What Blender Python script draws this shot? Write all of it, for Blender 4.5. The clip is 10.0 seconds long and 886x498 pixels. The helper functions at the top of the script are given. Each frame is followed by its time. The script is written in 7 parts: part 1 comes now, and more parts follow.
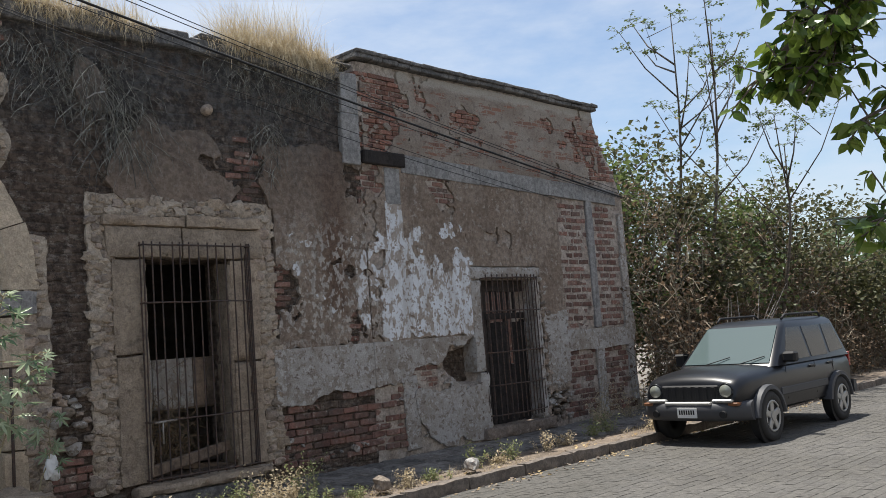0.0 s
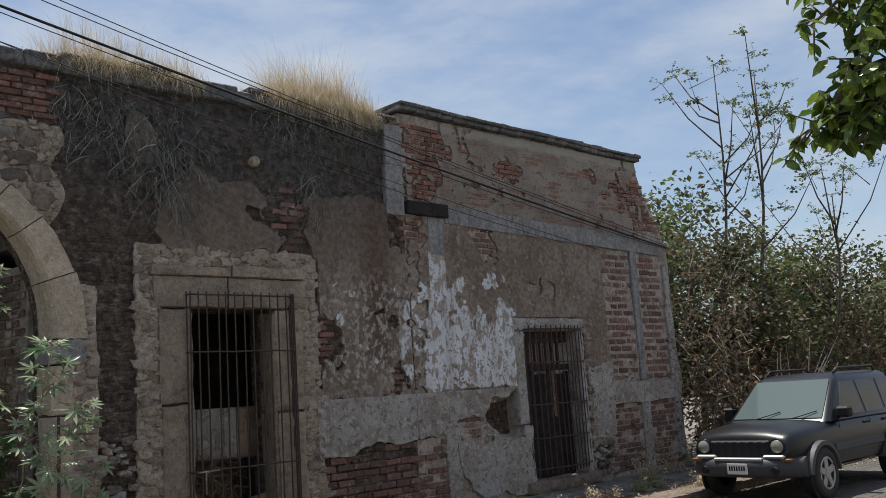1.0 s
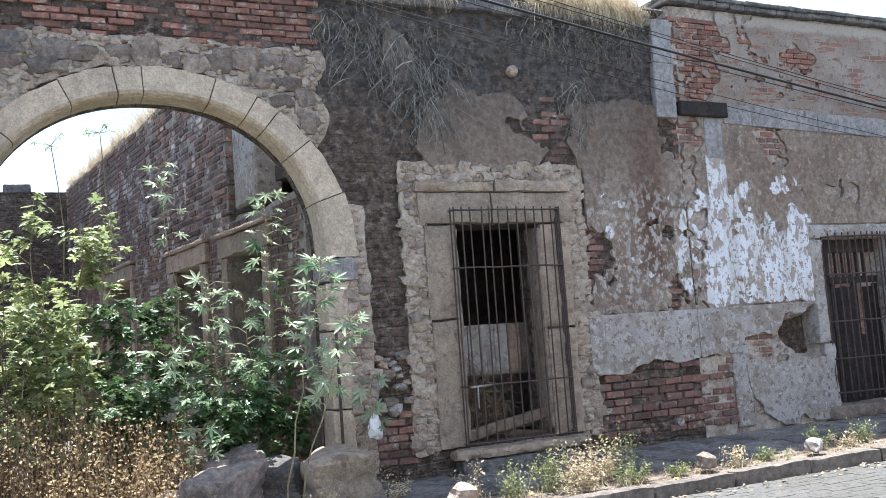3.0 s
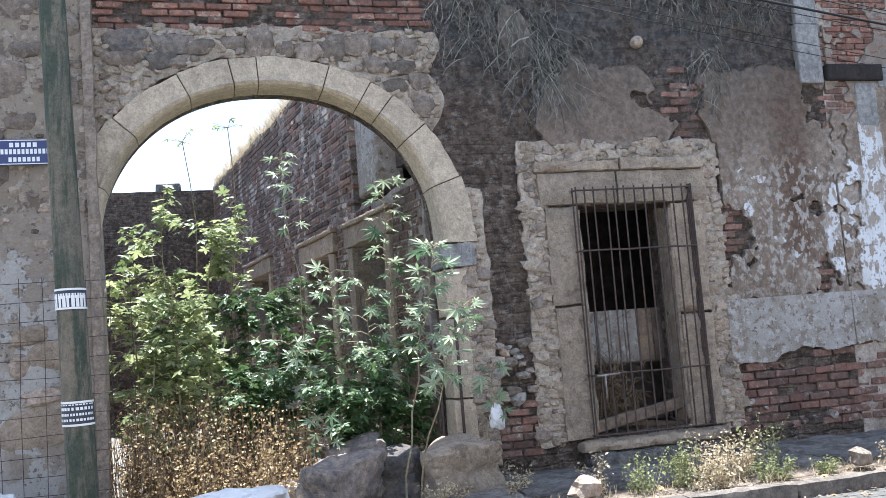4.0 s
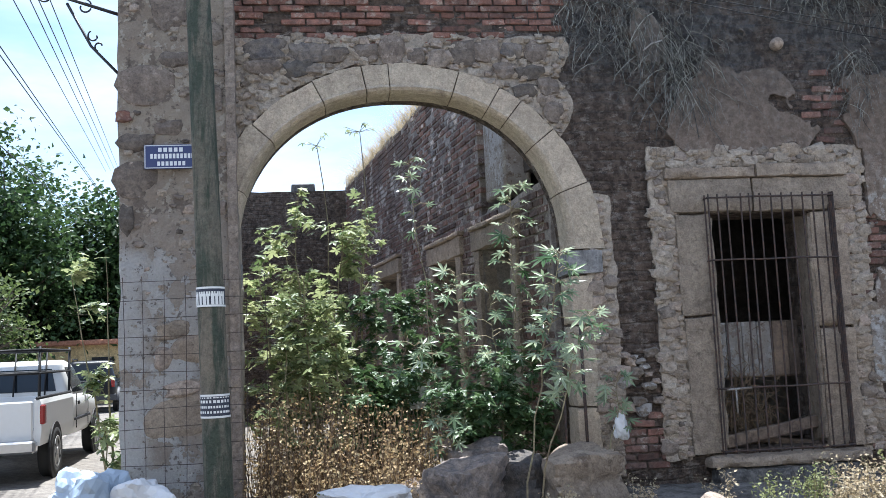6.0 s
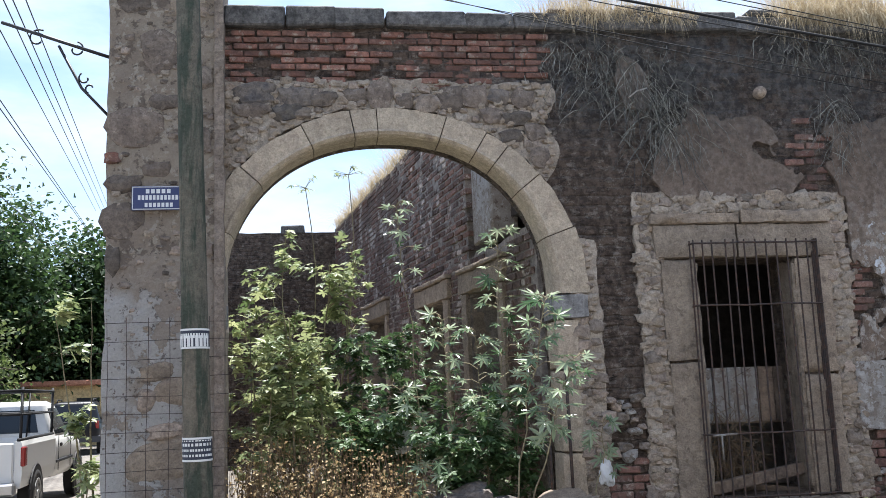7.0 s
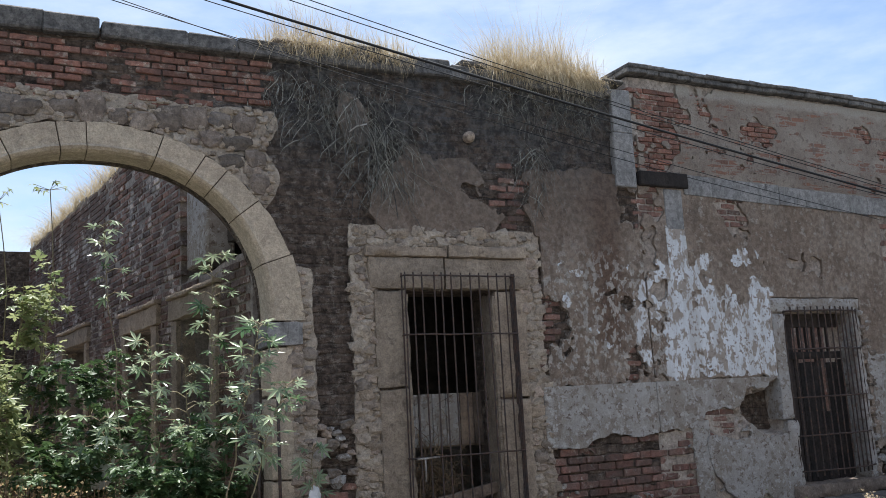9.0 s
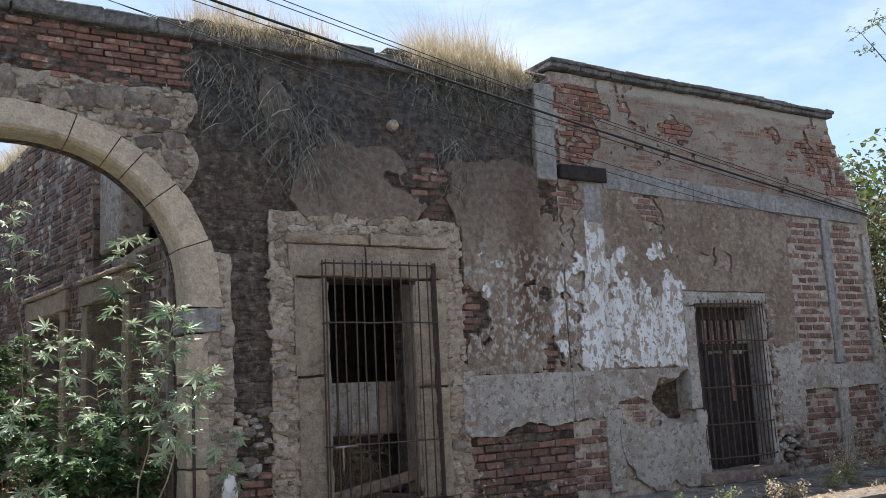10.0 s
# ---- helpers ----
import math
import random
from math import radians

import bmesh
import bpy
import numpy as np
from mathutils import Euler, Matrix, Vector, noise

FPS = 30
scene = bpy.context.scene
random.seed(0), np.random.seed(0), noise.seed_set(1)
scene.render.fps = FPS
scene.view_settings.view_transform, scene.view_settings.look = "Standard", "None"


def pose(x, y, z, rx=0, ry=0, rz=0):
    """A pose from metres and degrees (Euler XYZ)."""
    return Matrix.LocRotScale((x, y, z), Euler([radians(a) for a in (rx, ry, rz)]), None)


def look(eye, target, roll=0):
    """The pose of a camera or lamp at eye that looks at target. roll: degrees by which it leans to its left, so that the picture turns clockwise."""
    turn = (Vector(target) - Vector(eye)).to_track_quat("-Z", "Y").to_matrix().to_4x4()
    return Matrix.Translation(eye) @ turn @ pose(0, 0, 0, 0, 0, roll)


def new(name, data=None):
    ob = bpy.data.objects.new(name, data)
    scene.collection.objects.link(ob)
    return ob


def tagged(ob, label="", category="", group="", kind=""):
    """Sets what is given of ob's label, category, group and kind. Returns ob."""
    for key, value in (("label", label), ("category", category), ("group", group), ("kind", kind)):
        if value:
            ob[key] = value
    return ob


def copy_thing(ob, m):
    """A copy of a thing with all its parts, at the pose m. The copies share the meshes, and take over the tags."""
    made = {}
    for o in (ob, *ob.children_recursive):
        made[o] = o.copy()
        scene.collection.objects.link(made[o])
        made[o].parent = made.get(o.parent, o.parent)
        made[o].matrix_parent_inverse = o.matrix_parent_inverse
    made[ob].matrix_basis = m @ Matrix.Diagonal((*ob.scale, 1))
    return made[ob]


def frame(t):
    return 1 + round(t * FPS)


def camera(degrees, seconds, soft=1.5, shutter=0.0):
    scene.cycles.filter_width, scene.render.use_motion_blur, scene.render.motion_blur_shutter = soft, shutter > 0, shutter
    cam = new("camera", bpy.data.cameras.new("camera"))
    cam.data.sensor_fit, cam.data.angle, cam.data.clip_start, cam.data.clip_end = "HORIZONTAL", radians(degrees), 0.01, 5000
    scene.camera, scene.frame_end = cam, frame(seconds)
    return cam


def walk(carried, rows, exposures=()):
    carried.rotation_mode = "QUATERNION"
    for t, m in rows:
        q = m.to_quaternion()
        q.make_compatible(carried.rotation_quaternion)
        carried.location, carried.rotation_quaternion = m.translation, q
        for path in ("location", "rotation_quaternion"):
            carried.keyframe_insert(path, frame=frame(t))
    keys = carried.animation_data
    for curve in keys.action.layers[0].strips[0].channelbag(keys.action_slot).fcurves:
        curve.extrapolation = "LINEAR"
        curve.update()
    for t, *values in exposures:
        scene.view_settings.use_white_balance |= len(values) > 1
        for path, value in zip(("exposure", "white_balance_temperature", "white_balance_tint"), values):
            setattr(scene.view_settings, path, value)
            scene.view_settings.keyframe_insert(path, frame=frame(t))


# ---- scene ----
cam = camera(52.5, 10.0, 0.8)
PATH = [
    (0, (-0.195, -10.252, 1.883), (1.228, -8.859, 2.077), -4.3),
    (0.5, (-0.204, -10.241, 1.886), (1.186, -8.819, 2.099), -4.2),
    (1, (-0.208, -10.216, 1.884), (1.145, -8.776, 2.196), -3.9),
    (1.5, (-0.182, -10.197, 1.873), (1.104, -8.698, 2.187), -3.8),
    (2, (-0.101, -10.179, 1.846), (1.091, -8.595, 2.113), -4.2),
    (2.5, (0.08, -10.054, 1.797), (1.14, -8.364, 1.941), -4.8),
    (2.7, (0.178, -9.997, 1.786), (1.141, -8.251, 1.943), -4.5),
    (3.8, (0.732, -9.685, 1.693), (1.302, -7.78, 1.904), -4.2),
    (4, (0.778, -9.678, 1.689), (1.294, -7.756, 1.885), -4.5),
    (4.5, (0.794, -9.697, 1.703), (1.186, -7.744, 1.887), -4.9),
    (5, (0.789, -9.714, 1.714), (1.052, -7.741, 1.911), -4.4),
    (6.5, (0.803, -9.716, 1.752), (1.049, -7.745, 1.986), -2.3),
    (7, (0.839, -9.747, 1.753), (1.1, -7.788, 2.058), -2.2),
    (7.5, (0.842, -9.76, 1.749), (1.277, -7.838, 2.09), -1.8),
    (8, (0.821, -9.793, 1.741), (1.436, -7.92, 2.083), -1.4),
    (8.5, (0.804, -9.83, 1.725), (1.566, -8.013, 2.073), -2.1),
    (9, (0.804, -9.845, 1.712), (1.662, -8.072, 2.055), -3.1),
    (9.5, (0.785, -9.851, 1.699), (1.698, -8.103, 2.033), -3.5),
    (10, (0.784, -9.831, 1.688), (1.8, -8.138, 2.002), -2.9),
]
EXPOSURES = [(0.0, 0.83, 6450, 9), (0.6, 0.68, 6400, 9), (1.0, 0.47, 6450, 9), (1.5, 0.69, 6400, 9), (2.1, 1.27, 5960, 9), (2.6, 1.97, 5860, 9), (4.0, 2.07, 5760, 9), (5.0, 1.77, 5710, 8), (6.5, 1.58, 5810, 9), (7.0, 1.5, 6050, 10), (7.5, 1.22, 6050, 9), (8.0, 1.22, 6050, 9), (8.5, 1.02, 6100, 9), (9.5, 1.22, 6200, 9), (10.0, 1.27, 6200, 9)]
walk(cam, [(t, look(e, g, r)) for t, e, g, r in PATH], EXPOSURES)

# ---- light: hazy midday sun from behind the facade, thin clouds ----
SUN_FROM = Vector((0.0, 0.25, 1.0)).normalized()
world = bpy.data.worlds.new("sky")
scene.world = world
world.use_nodes = True
wt = world.node_tree
wt.nodes.clear()
sky = wt.nodes.new("ShaderNodeTexSky")
sky.sky_type = "NISHITA"
sky.sun_disc = False
sky.sun_elevation = math.asin(SUN_FROM.z)
sky.sun_rotation = math.atan2(SUN_FROM.x, SUN_FROM.y)
sky.dust_density = 1.2
coord = wt.nodes.new("ShaderNodeTexCoord")
stretch = wt.nodes.new("ShaderNodeMapping")
stretch.inputs["Scale"].default_value = (1.6, 1.6, 5.0)
cloud = wt.nodes.new("ShaderNodeTexNoise")
cloud.inputs["Scale"].default_value = 1.9
cloud.inputs["Detail"].default_value = 9
cloud.inputs["Roughness"].default_value = 0.58
cramp = wt.nodes.new("ShaderNodeMapRange")
cramp.interpolation_type = "SMOOTHSTEP"
cramp.inputs["From Min"].default_value = 0.32
cramp.inputs["From Max"].default_value = 0.72
cramp.inputs["To Max"].default_value = 0.9
cmix = wt.nodes.new("ShaderNodeMix")
cmix.data_type = "RGBA"
cmix.inputs["B"].default_value = (4.7, 5.15, 5.9, 1)
back = wt.nodes.new("ShaderNodeBackground")
back.inputs["Strength"].default_value = 0.09
wout = wt.nodes.new("ShaderNodeOutputWorld")
wt.links.new(coord.outputs["Generated"], stretch.inputs["Vector"])
wt.links.new(stretch.outputs["Vector"], cloud.inputs["Vector"])
wt.links.new(cloud.outputs["Fac"], cramp.inputs["Value"])
wt.links.new(cramp.outputs["Result"], cmix.inputs["Factor"])
wt.links.new(sky.outputs["Color"], cmix.inputs["A"])
wt.links.new(cmix.outputs["Result"], back.inputs["Color"])
wt.links.new(back.outputs["Background"], wout.inputs["Surface"])
sun_data = bpy.data.lights.new("sun", "SUN")
sun_data.energy, sun_data.angle, sun_data.color = 4.4, radians(0.6), (1.0, 0.95, 0.87)
sun = new("sun", sun_data)
sun.matrix_world = look(SUN_FROM * 40, (0, 0, 0))


# ---- materials ----
class Surface:
    """A node material under construction."""

    def __init__(self, name):
        self.mat = bpy.data.materials.new(name)
        self.mat.use_nodes = True
        self.nt = self.mat.node_tree
        self.bsdf = self.nt.nodes["Principled BSDF"]
        self.pos = self.nt.nodes.new("ShaderNodeNewGeometry").outputs["Position"]

    def link(self, a, b):
        self.nt.links.new(a, b)

    def scaled(self, v):
        n = self.nt.nodes.new("ShaderNodeVectorMath")
        n.operation = "MULTIPLY"
        n.inputs[1].default_value = v
        self.link(self.pos, n.inputs[0])
        return n.outputs[0]

    def noise(self, scale, detail=5, rough=0.6, stretch=None, warp=0.0):
        n = self.nt.nodes.new("ShaderNodeTexNoise")
        n.inputs["Scale"].default_value = scale
        n.inputs["Detail"].default_value = detail
        n.inputs["Roughness"].default_value = rough
        n.inputs["Distortion"].default_value = warp
        self.link(self.scaled(stretch) if stretch else self.pos, n.inputs["Vector"])
        return n.outputs["Fac"]

    def ramp(self, value, lo, hi, a=0.0, b=1.0):
        n = self.nt.nodes.new("ShaderNodeMapRange")
        n.interpolation_type = "SMOOTHSTEP"
        for key, v in (("From Min", lo), ("From Max", hi), ("To Min", a), ("To Max", b)):
            n.inputs[key].default_value = v
        self.link(value, n.inputs["Value"])
        return n.outputs["Result"]

    def math(self, op, a, b):
        n = self.nt.nodes.new("ShaderNodeMath")
        n.operation = op
        for k, v in enumerate((a, b)):
            if isinstance(v, (int, float)):
                n.inputs[k].default_value = v
            else:
                self.link(v, n.inputs[k])
        return n.outputs[0]

    def mix(self, fac, a, b, blend="MIX"):
        n = self.nt.nodes.new("ShaderNodeMix")
        n.data_type = "RGBA"
        n.blend_type = blend
        for key, v in (("Factor", fac), ("A", a), ("B", b)):
            if isinstance(v, (int, float)):
                n.inputs[key].default_value = v
            elif isinstance(v, tuple):
                n.inputs[key].default_value = (*v, 1)
            else:
                self.link(v, n.inputs[key])
        return n.outputs["Result"]

    def stain(self, x0, x1, z0, z1, soft, wob=0.5, scale=1.6):
        """A worn-edged region of the facade, 0 to 1."""
        sep = self.nt.nodes.new("ShaderNodeSeparateXYZ")
        self.link(self.pos, sep.inputs[0])
        n = self.math("MULTIPLY", self.math("SUBTRACT", self.noise(scale, 6, 0.65), 0.5), wob * 2)
        x, z = self.math("ADD", sep.outputs["X"], n), self.math("ADD", sep.outputs["Z"], n)
        m = self.math("MULTIPLY", self.ramp(x, x0 - soft, x0 + soft), self.ramp(x, x1 - soft, x1 + soft, 1, 0))
        m2 = self.math("MULTIPLY", self.ramp(z, z0 - soft, z0 + soft), self.ramp(z, z1 - soft, z1 + soft, 1, 0))
        return self.math("MULTIPLY", m, m2)

    def done(self, color, rough=0.9, bump=None, strength=0.4, distance=0.02, metal=0.0, spec=0.3):
        self.link(color, self.bsdf.inputs["Base Color"])
        if isinstance(rough, (int, float)):
            self.bsdf.inputs["Roughness"].default_value = rough
        else:
            self.link(rough, self.bsdf.inputs["Roughness"])
        self.bsdf.inputs["Metallic"].default_value = metal
        self.bsdf.inputs["Specular IOR Level"].default_value = spec
        if bump is not None:
            b = self.nt.nodes.new("ShaderNodeBump")
            b.inputs["Strength"].default_value = strength
            b.inputs["Distance"].default_value = distance
            self.link(bump, b.inputs["Height"])
            self.link(b.outputs["Normal"], self.bsdf.inputs["Normal"])
        return self.mat


def grainy(name, c1, c2, big=1.5, fine=45.0, dirt=None, streak=False, vary=0.0, island=0.0, rough=0.9, bump=0.4, metal=0.0,
           spec=0.3, lo=0.35, hi=0.65, dirt_at=(0.5, 0.7), mottle=0.5):
    """Two colours in patches, grain, dirt or streaks, and a difference from piece to piece."""
    s = Surface(name)
    col = s.mix(s.ramp(s.noise(big, 6, 0.62), lo, hi), c1, c2)
    if dirt:
        d = s.noise(big * 1.7, 7, 0.7, (3.5, 3.5, 0.5) if streak else None, 0.3)
        col = s.mix(s.ramp(d, *dirt_at), col, dirt)
    g = s.noise(fine, 4, 0.7)
    col = s.mix(1.0, col, s.mix(g, (0.42, 0.42, 0.42), (1.55, 1.55, 1.55)), "MULTIPLY")
    mid = s.noise(fine * 0.28, 4, 0.64)
    col = s.mix(1.0, col, s.mix(s.ramp(mid, 0.36, 0.64), (1 - 0.36 * mottle,) * 3, (1 + 0.42 * mottle,) * 3), "MULTIPLY")
    # small pits, darkened in the albedo like shade in crevices
    pit_shade = s.ramp(s.noise(fine * 0.4, 3, 0.6, None, 0.4), 0.585, 0.64, 0.0, 0.7 * mottle)
    col = s.mix(pit_shade, col, s.mix(1.0, col, (0.35, 0.34, 0.33), "MULTIPLY"))
    if vary:
        r = s.nt.nodes.new("ShaderNodeObjectInfo").outputs["Random"]
        col = s.mix(1.0, col, s.mix(r, (1 - vary,) * 3, (1 + vary, 1 + 0.8 * vary, 1 + 0.7 * vary)), "MULTIPLY")
    if island:
        r = s.nt.nodes.new("ShaderNodeNewGeometry").outputs["Random Per Island"]
        col = s.mix(1.0, col, s.mix(r, (1 - island,) * 3, (1 + island, 1 + island, 1 + 0.6 * island)), "MULTIPLY")
    h = s.math("ADD", g, s.math("SUBTRACT", s.math("MULTIPLY", mid, 2.0), pit_shade))
    return s.done(col, rough, h, bump, 0.02, metal, spec)


def leafy(name, c1, c2, gloss=0.45, through_light=0.35, island=True):
    s = Surface(name)
    if island:
        r = s.nt.nodes.new("ShaderNodeNewGeometry").outputs["Random Per Island"]
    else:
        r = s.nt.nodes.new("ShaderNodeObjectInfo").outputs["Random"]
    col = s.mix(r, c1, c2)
    col = s.mix(1.0, col, s.mix(s.noise(6, 3), (0.7, 0.7, 0.7), (1.25, 1.25, 1.25)), "MULTIPLY")
    s.done(col, gloss, None, spec=0.4)
    tr = s.nt.nodes.new("ShaderNodeBsdfTranslucent")
    s.link(col, tr.inputs["Color"])
    mx = s.nt.nodes.new("ShaderNodeMixShader")
    mx.inputs[0].default_value = through_light
    s.link(s.bsdf.outputs[0], mx.inputs[1])
    s.link(tr.outputs[0], mx.inputs[2])
    s.link(mx.outputs[0], s.nt.nodes["Material Output"].inputs["Surface"])
    return s.mat


def plain(name, c, rough=0.5, metal=0.0, spec=0.5, grain=0.12):
    s = Surface(name)
    col = s.mix(s.noise(14, 5, 0.7), tuple(v * (1 - grain) for v in c), tuple(v * (1 + grain) for v in c))
    return s.done(col, rough, s.noise(60, 3), 0.05, 0.005, metal, spec)


def facade_plaster():
    """Old lime plaster: tan, with rusty runs, pale flaking and black damp towards the overgrown parapet."""
    s = Surface("tan_plaster")
    col = s.mix(s.ramp(s.noise(0.9, 8, 0.66), 0.38, 0.62), (0.255, 0.195, 0.15), (0.345, 0.28, 0.225))
    col = s.mix(s.ramp(s.noise(3.2, 7, 0.66, (1.0, 1.0, 0.7)), 0.54, 0.58, 0.0, 0.75), col, (0.215, 0.165, 0.13))
    col = s.mix(s.ramp(s.noise(9, 6, 0.66), 0.575, 0.60, 0.0, 0.8), col, (0.40, 0.355, 0.305))
    rust = s.stain(7.75, 8.25, 2.3, 5.0, 0.2, 0.18, 2.5)
    col = s.mix(s.math("MULTIPLY", rust, 0.8), col, (0.145, 0.088, 0.06))
    flakes = s.math("MULTIPLY", s.stain(6.9, 9.2, 1.9, 3.6, 0.35, 0.6), s.ramp(s.noise(11, 6, 0.66, (1.0, 1.0, 0.75)), 0.525, 0.545))
    col = s.mix(s.math("MULTIPLY", flakes, 0.8), col, (0.52, 0.485, 0.44))
    brown = s.stain(4.4, 8.35, 3.6, 5.2, 0.35, 0.8, 1.3)
    col = s.mix(s.math("MULTIPLY", brown, 0.55), col, (0.165, 0.122, 0.095))
    runs = s.ramp(s.noise(2.2, 8, 0.72, (3.5, 3.5, 0.4)), 0.52, 0.72)
    col = s.mix(s.math("MULTIPLY", runs, 0.5), col, (0.16, 0.13, 0.108))
    damp = s.math("MULTIPLY", s.stain(2.9, 8.4, 4.6, 7.5, 0.75, 1.1, 1.1), s.ramp(s.noise(3.0, 9, 0.78), 0.38, 0.56, 0.25, 1.0))
    col = s.mix(s.math("MULTIPLY", damp, 0.7), col, (0.14, 0.132, 0.125))
    g = s.noise(50, 5, 0.75)
    mid = s.noise(13, 4, 0.66)
    col = s.mix(1.0, col, s.mix(g, (0.62, 0.62, 0.62), (1.36, 1.36, 1.36)), "MULTIPLY")
    col = s.mix(1.0, col, s.mix(s.ramp(mid, 0.34, 0.66), (0.76, 0.75, 0.74), (1.2, 1.2, 1.2)), "MULTIPLY")
    dots = s.ramp(s.noise(26, 4, 0.6), 0.66, 0.70, 0.0, 0.7)
    col = s.mix(dots, col, (0.11, 0.085, 0.07))
    h = s.math("SUBTRACT", s.math("ADD", g, s.math("MULTIPLY", s.noise(7, 9, 0.75), 3.0)), dots)
    return s.done(col, 0.95, h, 0.8, 0.04)


def adobe_core():
    """Mud-brick core with faint courses, blackened by damp under the roof plants."""
    s = Surface("adobe")
    sep = s.nt.nodes.new("ShaderNodeSeparateXYZ")
    s.link(s.pos, sep.inputs[0])
    com = s.nt.nodes.new("ShaderNodeCombineXYZ")
    wob = s.math("MULTIPLY", s.noise(3, 3), 0.12)
    s.link(s.math("ADD", sep.outputs["X"], wob), com.inputs[0])
    s.link(s.math("ADD", sep.outputs["Z"], wob), com.inputs[1])
    br = s.nt.nodes.new("ShaderNodeTexBrick")
    for key, v in (("Scale", 1.0), ("Mortar Size", 0.018), ("Mortar Smooth", 0.7), ("Brick Width", 0.42), ("Row Height", 0.115)):
        br.inputs[key].default_value = v
    br.inputs["Color1"].default_value = (0.205, 0.15, 0.115, 1)
    br.inputs["Color2"].default_value = (0.15, 0.11, 0.086, 1)
    br.inputs["Mortar"].default_value = (0.19, 0.15, 0.12, 1)
    s.link(com.outputs[0], br.inputs["Vector"])
    col = s.mix(s.ramp(s.noise(1.8, 6, 0.7), 0.4, 0.65), br.outputs["Color"], (0.18, 0.135, 0.105))
    col = s.mix(s.ramp(s.noise(4, 10, 0.8), 0.56, 0.62), col, (0.29, 0.24, 0.195))
    col = s.mix(s.ramp(s.noise(10, 6, 0.68, (0.7, 0.7, 1.3)), 0.57, 0.60, 0.0, 0.85), col, (0.33, 0.28, 0.235))
    col = s.mix(s.ramp(s.noise(6, 10, 0.82, (0.6, 0.6, 1.5), 0.4), 0.54, 0.60, 0.0, 0.85), col, (0.062, 0.05, 0.042))
    damp = s.stain(2.9, 8.4, 4.7, 7.5, 0.8, 1.2, 1.1)
    patch = s.ramp(s.noise(2.6, 10, 0.8), 0.40, 0.56, 0.25, 0.97)
    col = s.mix(s.math("MULTIPLY", damp, patch), col, (0.142, 0.136, 0.132))
    g = s.noise(40, 5, 0.75)
    col = s.mix(1.0, col, s.mix(g, (0.55, 0.55, 0.55), (1.45, 1.45, 1.45)), "MULTIPLY")
    col = s.mix(1.0, col, s.mix(s.ramp(s.noise(12, 4, 0.66), 0.36, 0.64), (0.6, 0.6, 0.6), (1.38, 1.38, 1.38)), "MULTIPLY")
    h = s.math("ADD", s.math("MULTIPLY", g, 0.7), s.math("MULTIPLY", s.noise(5, 8, 0.75), 4.0))
    h = s.math("SUBTRACT", h, br.outputs["Fac"])
    return s.done(col, 0.97, h, 1.0, 0.06)


def pier_mortar():
    """Lime mortar of the corner pier: buff, crumbling, with whitish coats of old plaster low down."""
    s = Surface("lime_mortar")
    col = s.mix(s.ramp(s.noise(1.2, 8, 0.66), 0.38, 0.62), (0.47, 0.395, 0.31), (0.37, 0.30, 0.235))
    col = s.mix(s.ramp(s.noise(3.2, 6, 0.66), 0.56, 0.60, 0.0, 0.8), col, (0.20, 0.16, 0.13))
    col = s.mix(s.ramp(s.noise(9, 5, 0.66), 0.56, 0.59, 0.0, 0.8), col, (0.54, 0.475, 0.39))
    coat = s.math("MULTIPLY", s.stain(-2, 0, -0.2, 3.2, 0.2, 0.5), s.ramp(s.noise(1.3, 9, 0.62), 0.44, 0.46))
    col = s.mix(s.math("MULTIPLY", coat, 0.75), col, (0.42, 0.355, 0.295))
    white = s.math("MULTIPLY", s.stain(-2, -0.55, -0.2, 2.9, 0.25, 0.5), s.ramp(s.noise(1.9, 10, 0.66), 0.515, 0.53))
    edge = s.math("MULTIPLY", s.stain(-2, -1.16, -0.2, 2.9, 0.10, 0.22, 2.5), s.ramp(s.noise(2.6, 10, 0.68), 0.43, 0.45))
    white = s.math("MAXIMUM", white, edge)
    col = s.mix(s.math("MULTIPLY", white, 0.9), col, (0.60, 0.575, 0.545))
    spots = s.ramp(s.noise(15, 4, 0.62), 0.61, 0.65, 0.0, 0.75)
    col = s.mix(spots, col, (0.17, 0.135, 0.11))
    g = s.noise(38, 6, 0.8)
    col = s.mix(1.0, col, s.mix(g, (0.55, 0.55, 0.55), (1.4, 1.4, 1.4)), "MULTIPLY")
    h = s.math("SUBTRACT", s.math("ADD", g, s.math("MULTIPLY", s.noise(9, 8, 0.75), 2.5)), s.math("MULTIPLY", spots, 1.5))
    h = s.math("ADD", h, white)
    return s.done(col, 0.95, h, 0.9, 0.04)


def whitewash():
    """Chalky white paint, scraped away in upright ragged flakes."""
    s = Surface("flaking_whitewash")
    col = s.mix(s.ramp(s.noise(1.6, 7, 0.66, (2.5, 2.5, 0.7)), 0.4, 0.62), (0.68, 0.70, 0.725), (0.53, 0.53, 0.53))
    col = s.mix(s.ramp(s.noise(8, 7, 0.68, (1.3, 1.3, 0.65)), 0.515, 0.535, 0.0, 0.95), col, (0.335, 0.285, 0.24))
    col = s.mix(s.ramp(s.noise(17, 5, 0.65), 0.58, 0.60, 0.0, 0.9), col, (0.25, 0.20, 0.165))
    g = s.noise(55, 4, 0.7)
    col = s.mix(1.0, col, s.mix(g, (0.78, 0.78, 0.78), (1.15, 1.15, 1.15)), "MULTIPLY")
    return s.done(col, 0.9, s.math("ADD", g, s.math("MULTIPLY", s.noise(14, 9, 0.8), 1.6)), 0.5, 0.025)


